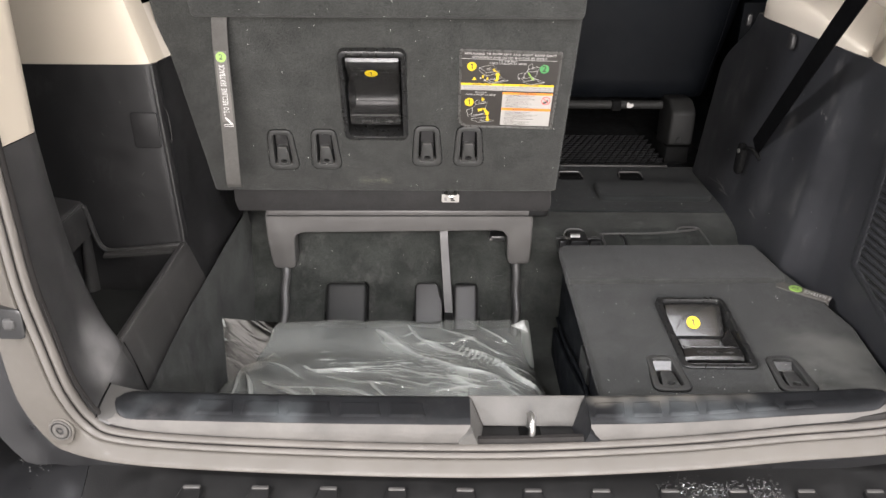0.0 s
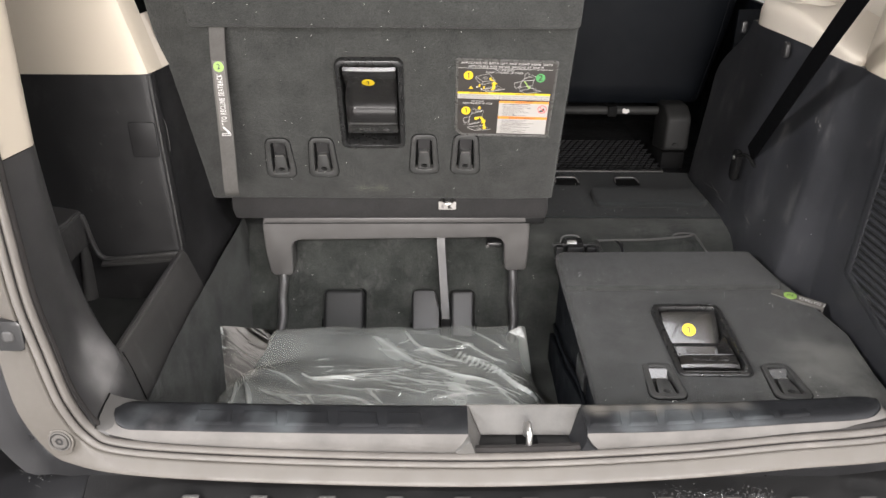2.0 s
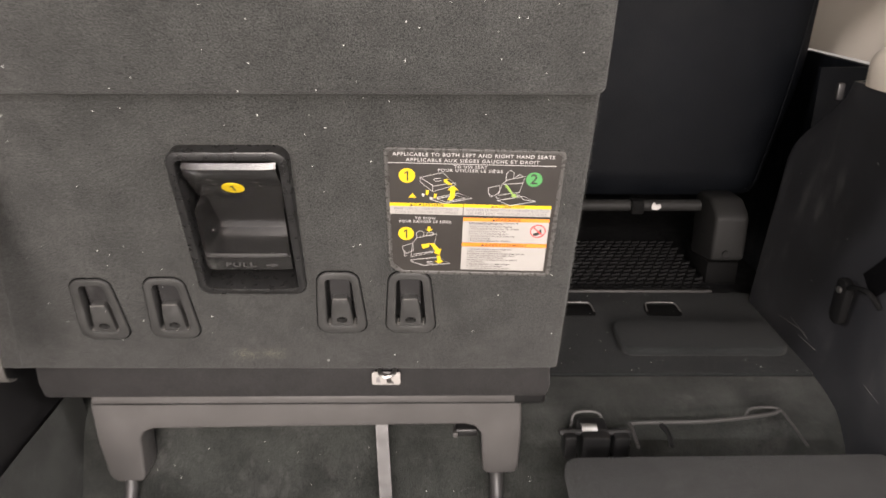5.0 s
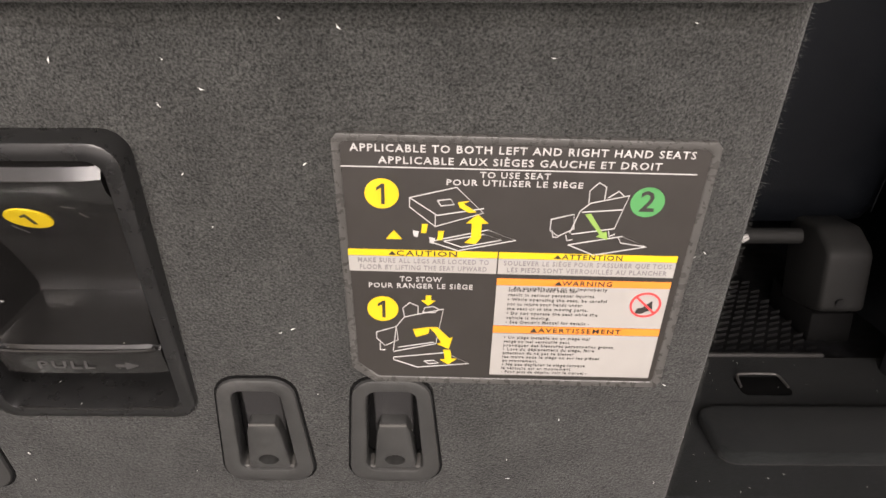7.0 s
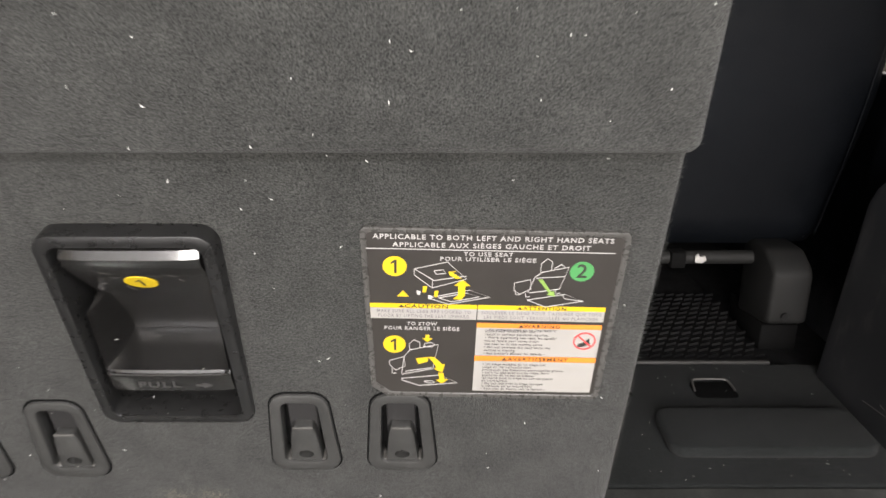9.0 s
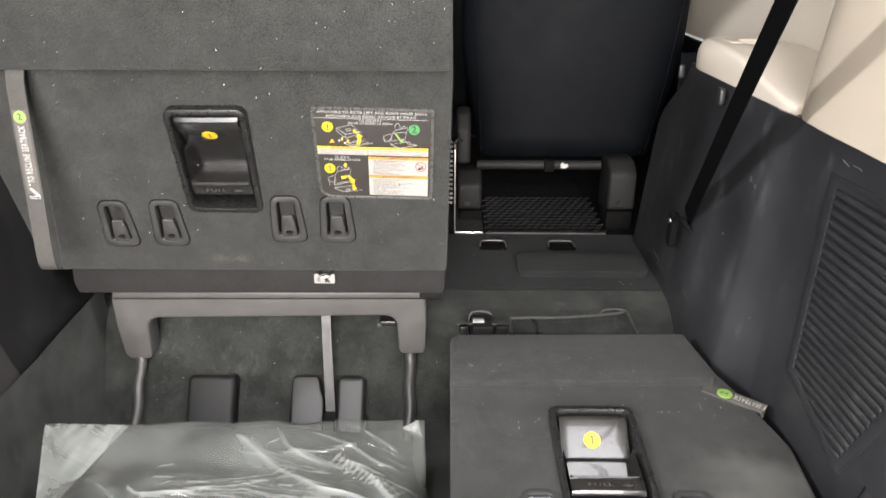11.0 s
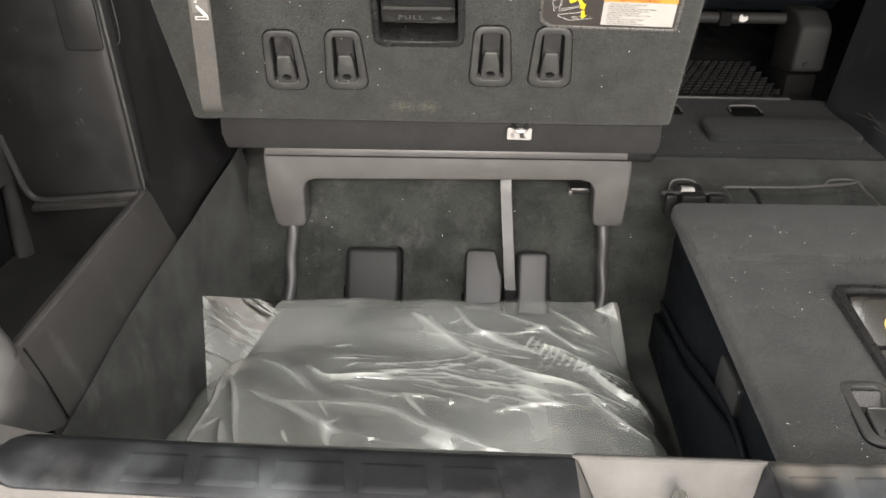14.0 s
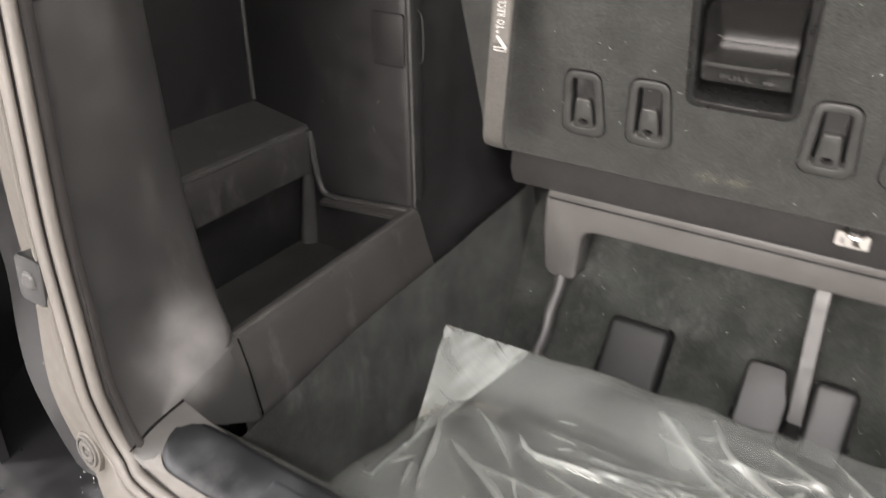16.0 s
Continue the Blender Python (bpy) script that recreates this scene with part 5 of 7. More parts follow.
        part("warning_mark", prism([((c - 0.011) * W, -T(0.522) * H), ((c + 0.011) * W, -T(0.522) * H), (c * W, -T(0.503) * H)], 0.0018, 0.0029, 0, 1, m0), INK, lab)
        block(s0, s1, 0.530, 0.597, PAPER, 0.0026, "text_panel")
    word("MAKE SURE ALL LEGS ARE LOCKED TO", 0.252, 0.548, 0.0043, GREYINK, 0.37, 0.0028)
    word("FLOOR BY LIFTING THE SEAT UPWARD", 0.252, 0.578, 0.0043, GREYINK, 0.36, 0.0028)
    word("SOULEVER LE SIÈGE POUR S'ASSURER QUE TOUS", 0.717, 0.548, 0.0043, GREYINK, 0.475, 0.0028)
    word("LES PIEDS SONT VERROUILLÉS AU PLANCHER", 0.717, 0.578, 0.0043, GREYINK, 0.455, 0.0028)
    word("TO STOW", 0.245, 0.614, 0.0046, WHITE, 0.12, 0.0026)
    word("POUR RANGER LE SIÈGE", 0.245, 0.657, 0.0046, WHITE, 0.30, 0.0026)
    for t0, ht in ((0.600, "WARNING"), (0.782, "AVERTISSEMENT")):
        block(0.466, 0.968, t0, t0 + 0.032, ORANGE, 0.0026, "heading_bar")
        word(ht, 0.725, t0 + 0.0165, 0.0046, INK, 0.145 if ht == "WARNING" else 0.25, 0.0028)
        c = 0.63 if ht == "WARNING" else 0.575
        part("warning_mark", prism([((c - 0.011) * W, -T(t0 + 0.026) * H), ((c + 0.011) * W, -T(t0 + 0.026) * H), (c * W, -T(t0 + 0.006) * H)], 0.0018, 0.0029, 0, 1, m0), INK, lab)
    block(0.466, 0.968, 0.634, 0.780, PAPER, 0.0026, "text_panel")
    block(0.466, 0.968, 0.816, 0.972, PAPER, 0.0026, "text_panel")
    for k, (ln, wd) in enumerate((("• An unstable seat or an improperly", 0.285), ("stored and locked seat can", 0.20), ("result in serious personal injuries.", 0.255), ("• While operating the seat, be careful", 0.29), ("not to injure your hands under", 0.22), ("the seat or in the moving parts.", 0.24), ("• Do not operate the seat while the", 0.27), ("vehicle is moving.", 0.13), ("- See Owner's Manual for details -", 0.25))):
        word(ln, 0.500 + wd / 2, 0.652 + 0.0145 * k, 0.0030, INK, wd, 0.0028)
    for k, (ln, wd) in enumerate((("• Un siège instable ou un siège mal", 0.26), ("rangé ou mal verrouillé peut", 0.20), ("provoquer des blessures personnelles graves.", 0.34), ("• Lors du déplacement du siège, faire", 0.28), ("attention de ne pas se blesser", 0.22), ("les mains sous le siège ou sur les pièces", 0.30), ("en mouvement.", 0.11), ("• Ne pas déplacer le siège lorsque", 0.26), ("le véhicule est en mouvement.", 0.22), ("- Pour plus de détails, voir le manuel -", 0.27))):
        word(ln, 0.500 + wd / 2, 0.830 + 0.0144 * k, 0.0030, INK, wd, 0.0028)
    c = (0.893 * W, -T(0.703) * H)
    circ = lambda r: [(c[0] + r * math.cos(6.2832 * i / 28), c[1] + r * math.sin(6.2832 * i / 28)) for i in range(28)]
    part("prohibition_ring", ring(circ(0.0088), circ(0.0077), 0.0018, 0.0031, 0, m0), RED, lab)
    part("prohibition_bar", prism([(c[0] - 0.0062, c[1] + 0.0052), (c[0] - 0.0054, c[1] + 0.0060), (c[0] + 0.0062, c[1] - 0.0052), (c[0] + 0.0054, c[1] - 0.0060)], 0.0018, 0.0032, 0, 1, m0), RED, lab)
    arrow([(0.885, 0.715), (0.90, 0.712), (0.925, 0.69), (0.93, 0.715), (0.90, 0.73), (0.88, 0.73)], INK)
    # seat to be stowed
    line([(0.115, 0.80), (0.175, 0.775), (0.18, 0.825), (0.14, 0.845), (0.115, 0.82), (0.115, 0.80)])
    line([(0.165, 0.86), (0.175, 0.775), (0.20, 0.735), (0.315, 0.70), (0.295, 0.835), (0.165, 0.865)])
    line([(0.20, 0.735), (0.195, 0.70), (0.215, 0.675), (0.24, 0.69), (0.24, 0.72)])
    line([(0.255, 0.715), (0.26, 0.695), (0.285, 0.69), (0.30, 0.70), (0.29, 0.715), (0.255, 0.715)])
    line([(0.165, 0.885), (0.325, 0.865), (0.40, 0.915), (0.24, 0.945), (0.165, 0.900), (0.165, 0.885)])
    line([(0.18, 0.85), (0.29, 0.83)])
    line([(0.26, 0.905), (0.29, 0.90), (0.305, 0.915), (0.275, 0.922), (0.26, 0.905)])
    line([(0.125, 0.835), (0.125, 0.86), (0.14, 0.86)])
    arrow([(0.262, 0.655), (0.278, 0.655), (0.278, 0.668), (0.290, 0.668), (0.270, 0.684), (0.250, 0.668), (0.262, 0.668)])
    arrow([(0.225, 0.785), (0.275, 0.775), (0.272, 0.80), (0.235, 0.812)])
    arrow([(0.275, 0.775), (0.30, 0.775), (0.335, 0.815), (0.345, 0.812), (0.335, 0.85), (0.30, 0.835), (0.312, 0.83), (0.29, 0.795)])
    arrow([(0.318, 0.855), (0.34, 0.855), (0.345, 0.885), (0.36, 0.885), (0.335, 0.92), (0.31, 0.893), (0.325, 0.89)])


HOOKS = ((-0.3255, 0.105), (-0.2375, 0.107), (-0.0300, 0.116), (0.0545, 0.116))


def seat_in_use():
    s = thing("rear_seat", "rear bench seat in use with a dark grey carpeted back", "car seat")
    m = SEAT
    # carpeted back: a slab with soft edges, slightly cushioned
    left = lambda v: -0.390 - 0.070 * (1 - v / 0.384)
    back = [(left(0.0) + 0.004, 0.0), (0.150, 0.000), (0.243, 0.002), (0.252, 0.40), (left(0.384) + 0.0, 0.40)]
    holes = [prism(rounded(-0.131 - 0.055, -0.131 + 0.055, 0.229 - 0.091, 0.229 + 0.092, 0.01), -0.062, 0.02, 0, 1, m)]
    holes += [prism(rounded(u - 0.0225, u + 0.0225, v - 0.042, v + 0.039, 0.008), -0.022, 0.02, 0, 1, m) for u, v in HOOKS]
    part("back_panel", cut(prism(back, -0.10, 0.0, 0.006, 3, m), holes), CARPET, s)
    # outer bolster that lies further forward on the door side
    part("side_bolster", prism([(-0.486, -0.006), (-0.44, -0.006), (-0.36, 0.40), (-0.36, 0.56), (-0.528, 0.56), (-0.522, 0.38)], -0.12, -0.003, 0.010, 3, m), CARPET, s)
    top = rounded(-0.444, 0.251, 0.394, 0.554, 0.010, 4)
    part("upper_flap", prism(top, -0.02, 0.026, 0.007, 3, m), CARPET, s)
    # top of the backrest behind the flap
    part("backrest_core", prism(rounded(-0.46, 0.235, -0.02, 0.565, 0.03), -0.18, -0.068, 0.02, 3, m), LEATHER, s)
    part("backrest_top", prism(rounded(-0.45, 0.236, 0.54, 0.575, 0.006), -0.15, 0.018, 0.008, 3, m), WEB, s, "grey fabric top of the backrest")
    for u in (-0.30, -0.145, 0.06):
        part("seam", tube([m @ Vector((u, 0.5755, 0.017)), m @ Vector((u, 0.5762, -0.02)), m @ Vector((u, 0.5755, -0.06))], 0.0009, 6, 2), HOLE, s)
    for u in (-0.275, -0.18, 0.035, 0.105):
        part("headrest_guide", prism([(u + 0.014 * math.cos(a), -0.02 + 0.014 * math.sin(a)) for a in [k * 0.5236 for k in range(12)]], 0.565, 0.590, 0.003, 2, SEAT @ Matrix(((1, 0, 0, 0), (0, 0, 1, 0), (0, 1, 0, 0), (0, 0, 0, 1)))), BLACK, s)
    part("cushion", rbox(-0.44, 0.225, 1.60, 2.08, 0.86, 1.0, 0.04, 4), LEATHER, s)
    # lower carpet edge
    part("lower_carpet", prism([(-0.446, 0.712), (0.236, 0.716), (0.240, 0.735), (0.236, 0.790), (-0.45, 0.790), (-0.452, 0.735)], -0.10, 0.0, 0.006, 2, frame_of((0, 1.552, 0), (1, 0, 0), (0, 0, 1))), LOWER_TRIM, s)
    part("hinge_cap", rbox(0.188, 0.236, 1.556, 1.60, 0.70, 0.735, 0.008, 3), BLACK, s)
    # grey plastic leg bridge
    br = [(-0.389, 0.712), (0.200, 0.716), (0.204, 0.690), (0.204, 0.635), (0.202, 0.588), (0.197, 0.581), (0.158, 0.580), (0.151, 0.587), (0.148, 0.648), (0.140, 0.660), (0.125, 0.664), (-0.31, 0.656), (-0.324, 0.651), (-0.331, 0.640), (-0.333, 0.573), (-0.339, 0.565), (-0.376, 0.565), (-0.385, 0.575), (-0.392, 0.635), (-0.393, 0.690)]
    part("leg_bridge", prism(br, -0.05, 0.0, 0.007, 3, frame_of((0, 1.563, 0), (1, 0, 0), (0, 0, 1))), GREY_PLASTIC, s, "grey plastic bridge over the seat legs")
    part("bridge_lip", prism([(-0.388, 0.700), (0.199, 0.704), (0.197, 0.719), (-0.385, 0.714)], -0.05, 0.006, 0.003, 2, frame_of((0, 1.563, 0), (1, 0, 0), (0, 0, 1))), GREY_PLASTIC, s)
    part("bridge_groove", tube([(-0.386, 1.5615, 0.6985), (-0.10, 1.5612, 0.7005), (0.198, 1.5615, 0.7025)], 0.0020, 6, 4), BLACK, s, "dark groove under the bridge lip")
    for x in (-0.358, 0.172):
        part("leg", tube([(x, 1.580, 0.610), (x, 1.576, 0.575), (x + 0.001, 1.562, 0.548), (x - 0.001, 1.540, 0.520), (x + 0.002, 1.518, 0.485), (x - 0.003, 1.496, 0.450), (x - 0.009, 1.462, 0.400)], 0.0102, 10, 6), LEG, s, "grey steel seat leg with a soft bend")
    # tag on the lower edge
    part("anchor_tag", prism(rounded(0.000, 0.038, 0.741, 0.760, 0.003), 0.0, 0.003, 0.0008, 1, frame_of((0, 1.545, 0), (1, 0, 0), (0, 0, 1))), PAPER, s, "small white child seat tag")
    part("tag_mark", prism([(0.006, 0.745), (0.012, 0.745), (0.010, 0.754), (0.006, 0.752)], 0.0, 0.0034, 0, 1, frame_of((0, 1.545, 0), (1, 0, 0), (0, 0, 1))), GREYINK, s)
    part("tag_mark", prism([(0.020, 0.744), (0.030, 0.744), (0.026, 0.749), (0.024, 0.756), (0.019, 0.754)], 0.0, 0.0034, 0, 1, frame_of((0, 1.545, 0), (1, 0, 0), (0, 0, 1))), INK, s)
    part("anchor_loop", tube([(0.010, 1.548, 0.764), (0.012, 1.538, 0.760), (0.020, 1.535, 0.758), (0.029, 1.538, 0.760), (0.031, 1.548, 0.764)], 0.0028, 6, 4), METAL, s)
    release_handle(m @ pose(-0.131, 0.229, 0), s)
    for u, v in HOOKS:
        anchor_hook(m @ pose(u, v, 0), s)
    # recline strap down the edge
    st = new("recline_strap")
    st.parent = s
    tagged(st, "grey woven recline strap with printed green mark")
    part("webbing", ribbon([(-0.394, 1.432, 1.160), (-0.395, 1.4135, 1.140), (-0.398, 1.4105, 1.077), (-0.3985, 1.403, 0.958), (-0.3995, 1.399, 0.889), (-0.4015, 1.400, 0.845), (-0.4025, 1.408, 0.829), (-0.403, 1.420, 0.824)], (1, 0, 0), 0.0272, 0.0022), WEB, st)
    tm = frame_of((-0.3983, 1.4055, 1.020), (-0.004, 0.058, 1.0), (-1, 0, 0))
    part("printed_patch", prism([(-0.070, -0.0102), (0.068, -0.0102), (0.068, 0.0102), (-0.070, 0.0102)], -0.001, 0.0, 0, 1, tm), DULL_WEB, st)
    part("green_mark", disc(0.0575, 0, 0.0094, -0.001, 0.0004, 24, tm), LIME, st)
    text("2", 0.0135, tm @ Matrix.Translation((0.0575, 0, 0.0009)) @ Matrix.Rotation(radians(-88), 4, "Z"), INK, st)
    text("TO RECLINE SEATBACK", 0.0145, tm @ Matrix.Translation((0.0, 0, 0.0006)), WHITE, st, width=0.088)
    part("arrow_mark", prism([(-0.0665, -0.0080), (-0.0635, -0.0088), (-0.0520, 0.0025), (-0.0525, 0.0055), (-0.0550, 0.0045), (-0.0660, -0.0055)], -0.001, 0.0007, 0, 1, tm), WHITE, st)
    part("arrow_dot", disc(-0.0475, 0.0045, 0.0014, -0.001, 0.0007, 10, tm), WHITE, st)
    part("arrow_box", ring([(-0.0695, -0.0090), (-0.0650, -0.0090), (-0.0650, 0.0075), (-0.0695, 0.0075)], [(-0.0685, -0.0080), (-0.0662, -0.0080), (-0.0662, 0.0065), (-0.0685, 0.0065)], -0.001, 0.0006, 0, tm), WHITE, st)
    warning_label(s)


seat_in_use()


def well_fittings():
    fm = frame_of((0, 1.600, 0.5575), (1, 0, 0), (0, 0.56, 0.829))
    for u0, u1, cutter in ((-0.265, -0.172, 0), (-0.060, -0.002, 1), (0.027, 0.085, 0)):
        t = thing("leg_pad", "dark grey plastic leg cover on the well wall", "plastic cover", "leg pads")
        pts = rounded(u0, u1, -0.20, -0.044, 0.012, 4)
        if cutter:
            pts = [(u0, -0.20), (u1 + 0.006, -0.20), (u1 + 0.006, -0.088), (u1, -0.072), (u1 - 0.004, -0.050), (u1 - 0.010, -0.044), (u0 + 0.012, -0.044), (u0 + 0.003, -0.047), (u0, -0.056)]
        part("cover", prism(pts, -0.01, 0.024, 0.010, 4, fm), PAD_DARK if u0 < -0.2 else PAD_GREY, t)
        # black sheet a little wider than the cover, painting its contact shade
        part("gap", prism([(u + (0.005 if u > (u0 + u1) / 2 else -0.005), v + (0.004 if v > -0.1 else 0)) for u, v in pts], -0.012, 0.0022, 0, 1, fm), HOLE, t)
    st = thing("support_strut", "flat grey metal strut down the well wall", "strut")
    part("bar", ribbon([(0.006, 1.612, 0.668), (0.006, 1.600, 0.630), (0.012, 1.560, 0.55), (0.018, 1.522, 0.475)], (1, 0, 0), 0.018, 0.006), STRUT, st)
    part("foot", rbox(0.007, 0.029, 1.49, 1.525, 0.44, 0.476, 0.004), BLACK, st)
    p = thing("stop_peg", "small black peg with a grey tip under the seat", "peg")
    part("peg", rbox(0.112, 0.145, 1.585, 1.62, 0.628, 0.640, 0.003), BLACK, p)
    part("tip", rbox(0.109, 0.116, 1.580, 1.60, 0.629, 0.637, 0.002), GREY_PLASTIC, p)


well_fittings()
thread = thing("loose_thread", "thin pale loose thread on the dark felt", "thread")
part("thread", tube([(0.118, 1.560, 0.512), (0.117, 1.572, 0.530), (0.124, 1.578, 0.540), (0.142, 1.580, 0.543)], 0.0002, 5, 5), GREY_PLASTIC, thread)


# ---- rear seat folded flat into the well ----
def seat_folded():
    s = thing("folded_rear_seat", "narrow rear seat folded flat with a carpeted back", "car seat")
    top = lambda y: 0.648 + 0.020 * smoothstep(1.05, 1.45, y)
    outline = [(0.252, 0.985), (0.262, 0.972), (0.715, 0.972), (0.727, 0.99), (0.733, 1.08), (0.742, 1.19), (0.716, 1.290), (0.690, 1.371), (0.674, 1.498), (0.262, 1.490), (0.250, 1.475)]
    bm = prism(outline, 0.0, 0.024, 0.008, 3)
    for v in bm.verts:
        v.co.z = top(v.co.y) - 0.024 + v.co.z
    m = frame_of((0.4615, 1.160, 0.6545), (1, 0, 0), (0, 1, 0.03))
    hm = [frame_of((u, 1.052, 0.6497), (1, 0, 0), (0, 1, 0.01)) for u in (0.368, 0.568)]
    holes = [prism(rounded(-0.055, 0.055, -0.091, 0.092, 0.01), -0.062, 0.02, 0, 1, m)]
    holes += [prism(rounded(-0.0225, 0.0225, -0.042, 0.039, 0.008), -0.022, 0.02, 0, 1, h) for h in hm]
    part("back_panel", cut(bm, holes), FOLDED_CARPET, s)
    part("seat_shell", cut(prism([(0.262, 0.985), (0.715, 0.985), (0.722, 1.19), (0.700, 1.30), (0.665, 1.485), (0.262, 1.480)], 0.43, 0.6235, 0.012, 3), [rbox(0.33, 0.62, 1.0, 1.30, 0.585, 0.7, 0)]), LEATHER, s)
    part("cushion_side", prism([(1.0, 0.40), (1.475, 0.40), (1.475, 0.47), (1.30, 0.50), (1.12, 0.56), (1.0, 0.57)], 0.252, 0.262, 0.004, 2, frame_of((0, 0, 0), (0, 1, 0), (0, 0, 1))), LEATHER, s)
    part("piping", tube([(0.258, 1.46, 0.50), (0.254, 1.32, 0.525), (0.254, 1.18, 0.565), (0.256, 1.10, 0.57), (0.258, 1.02, 0.54)], 0.004, 6, 5), LEATHER, s)
    part("side_hinge", prism(rounded(1.12, 1.19, 0.565, 0.615, 0.010), 0.255, 0.264, 0.002, 2, frame_of((0, 0, 0), (0, 1, 0), (0, 0, 1))), BLACK, s)
    fl = prism([(0.250, 1.325), (0.672, 1.331), (0.678, 1.345), (0.660, 1.490), (0.252, 1.478)], 0.660, 0.6775, 0.005, 3)
    for v in fl.verts:
        v.co.z -= 0.004 + 0.012 * smoothstep(1.40, 1.49, v.co.y)
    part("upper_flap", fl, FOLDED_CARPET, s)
    release_handle(m, s, False)
    for h in hm:
        anchor_hook(h, s, True)
    st = new("recline_strap")
    st.parent = s
    tagged(st, "grey woven recline strap with printed green mark")
    a, b = Vector((0.656, 1.326, 0.6640)), Vector((0.727, 1.270, 0.6625))
    part("webbing", ribbon([a, a.lerp(b, 0.3), a.lerp(b, 0.6), b, b + Vector((0.003, -0.002, -0.012))], (0.52, 0.85, 0.0), 0.025, 0.003), WEB, st)
    d = (b - a).normalized()
    tm = frame_of(a + d * 0.0705 + Vector((0, 0, 0.0025)), d * -1, d.cross(Vector((0, 0, 1))))
    part("printed_patch", prism([(-0.026, -0.0115), (0.024, -0.0115), (0.024, 0.0115), (-0.026, 0.0115)], -0.001, 0.0006, 0, 1, tm), DULL_WEB, st)
    part("green_mark", disc(0.037, 0, 0.0118, -0.001, 0.001, 24, tm), LIME, st)
    text("2", 0.016, tm @ Matrix.Translation((0.037, 0, 0.0013)) @ Matrix.Rotation(radians(-80), 4, "Z"), INK, st)
    text("E SEATBACK", 0.0165, tm @ Matrix.Translation((-0.002, 0, 0.001)), WHITE, st, width=0.048)
    # latch and torsion wire ahead of it
    la = thing("floor_latch", "black steel floor latch with a shiny hook", "latch")
    part("housing", rbox(0.292, 0.334, 1.565, 1.620, 0.585, 0.640, 0.006), BLACK, la)
    part("hook", tube([(0.286, 1.625, 0.612), (0.290, 1.634, 0.630), (0.300, 1.637, 0.636), (0.322, 1.637, 0.636), (0.332, 1.634, 0.630), (0.336, 1.625, 0.612)], 0.0020, 6, 4), GREY_PLASTIC, la)
    part("roller", tube([(0.294, 1.590, 0.638), (0.304, 1.590, 0.638), (0.316, 1.590, 0.638)], 0.0085, 12, 2), PALE_ROLLER, la, "bright steel roller")
    part("tongue", rbox(0.302, 0.322, 1.575, 1.630, 0.618, 0.630, 0.004), BLACK, la)
    part("lug", rbox(0.268, 0.286, 1.568, 1.595, 0.60, 0.638, 0.004), BLACK, la)
    part("lug", rbox(0.338, 0.362, 1.568, 1.595, 0.60, 0.638, 0.004), BLACK, la)
    part("pin", tube([(0.262, 1.585, 0.636), (0.30, 1.585, 0.636), (0.366, 1.585, 0.636)], 0.0045, 8, 2), DULL_METAL, la)
    w = thing("torsion_wire", "thin black steel wire across the floor", "wire")
    part("wire", tube([(0.366, 1.545, 0.64), (0.368, 1.590, 0.640), (0.376, 1.602, 0.640), (0.48, 1.606, 0.640), (0.575, 1.622, 0.641), (0.600, 1.634, 0.641)], 0.0026, 6, 5), STRUT, w)
    part("wire_loop", tube([(0.548, 1.632, 0.630), (0.560, 1.640, 0.640), (0.598, 1.640, 0.640), (0.606, 1.620, 0.636), (0.610, 1.56, 0.630)], 0.002, 6, 5), STRUT, w)
    part("stub", tube([(0.412, 1.60, 0.638), (0.418, 1.585, 0.636), (0.418, 1.560, 0.630)], 0.004, 6, 4), BLACK, w)


seat_folded()


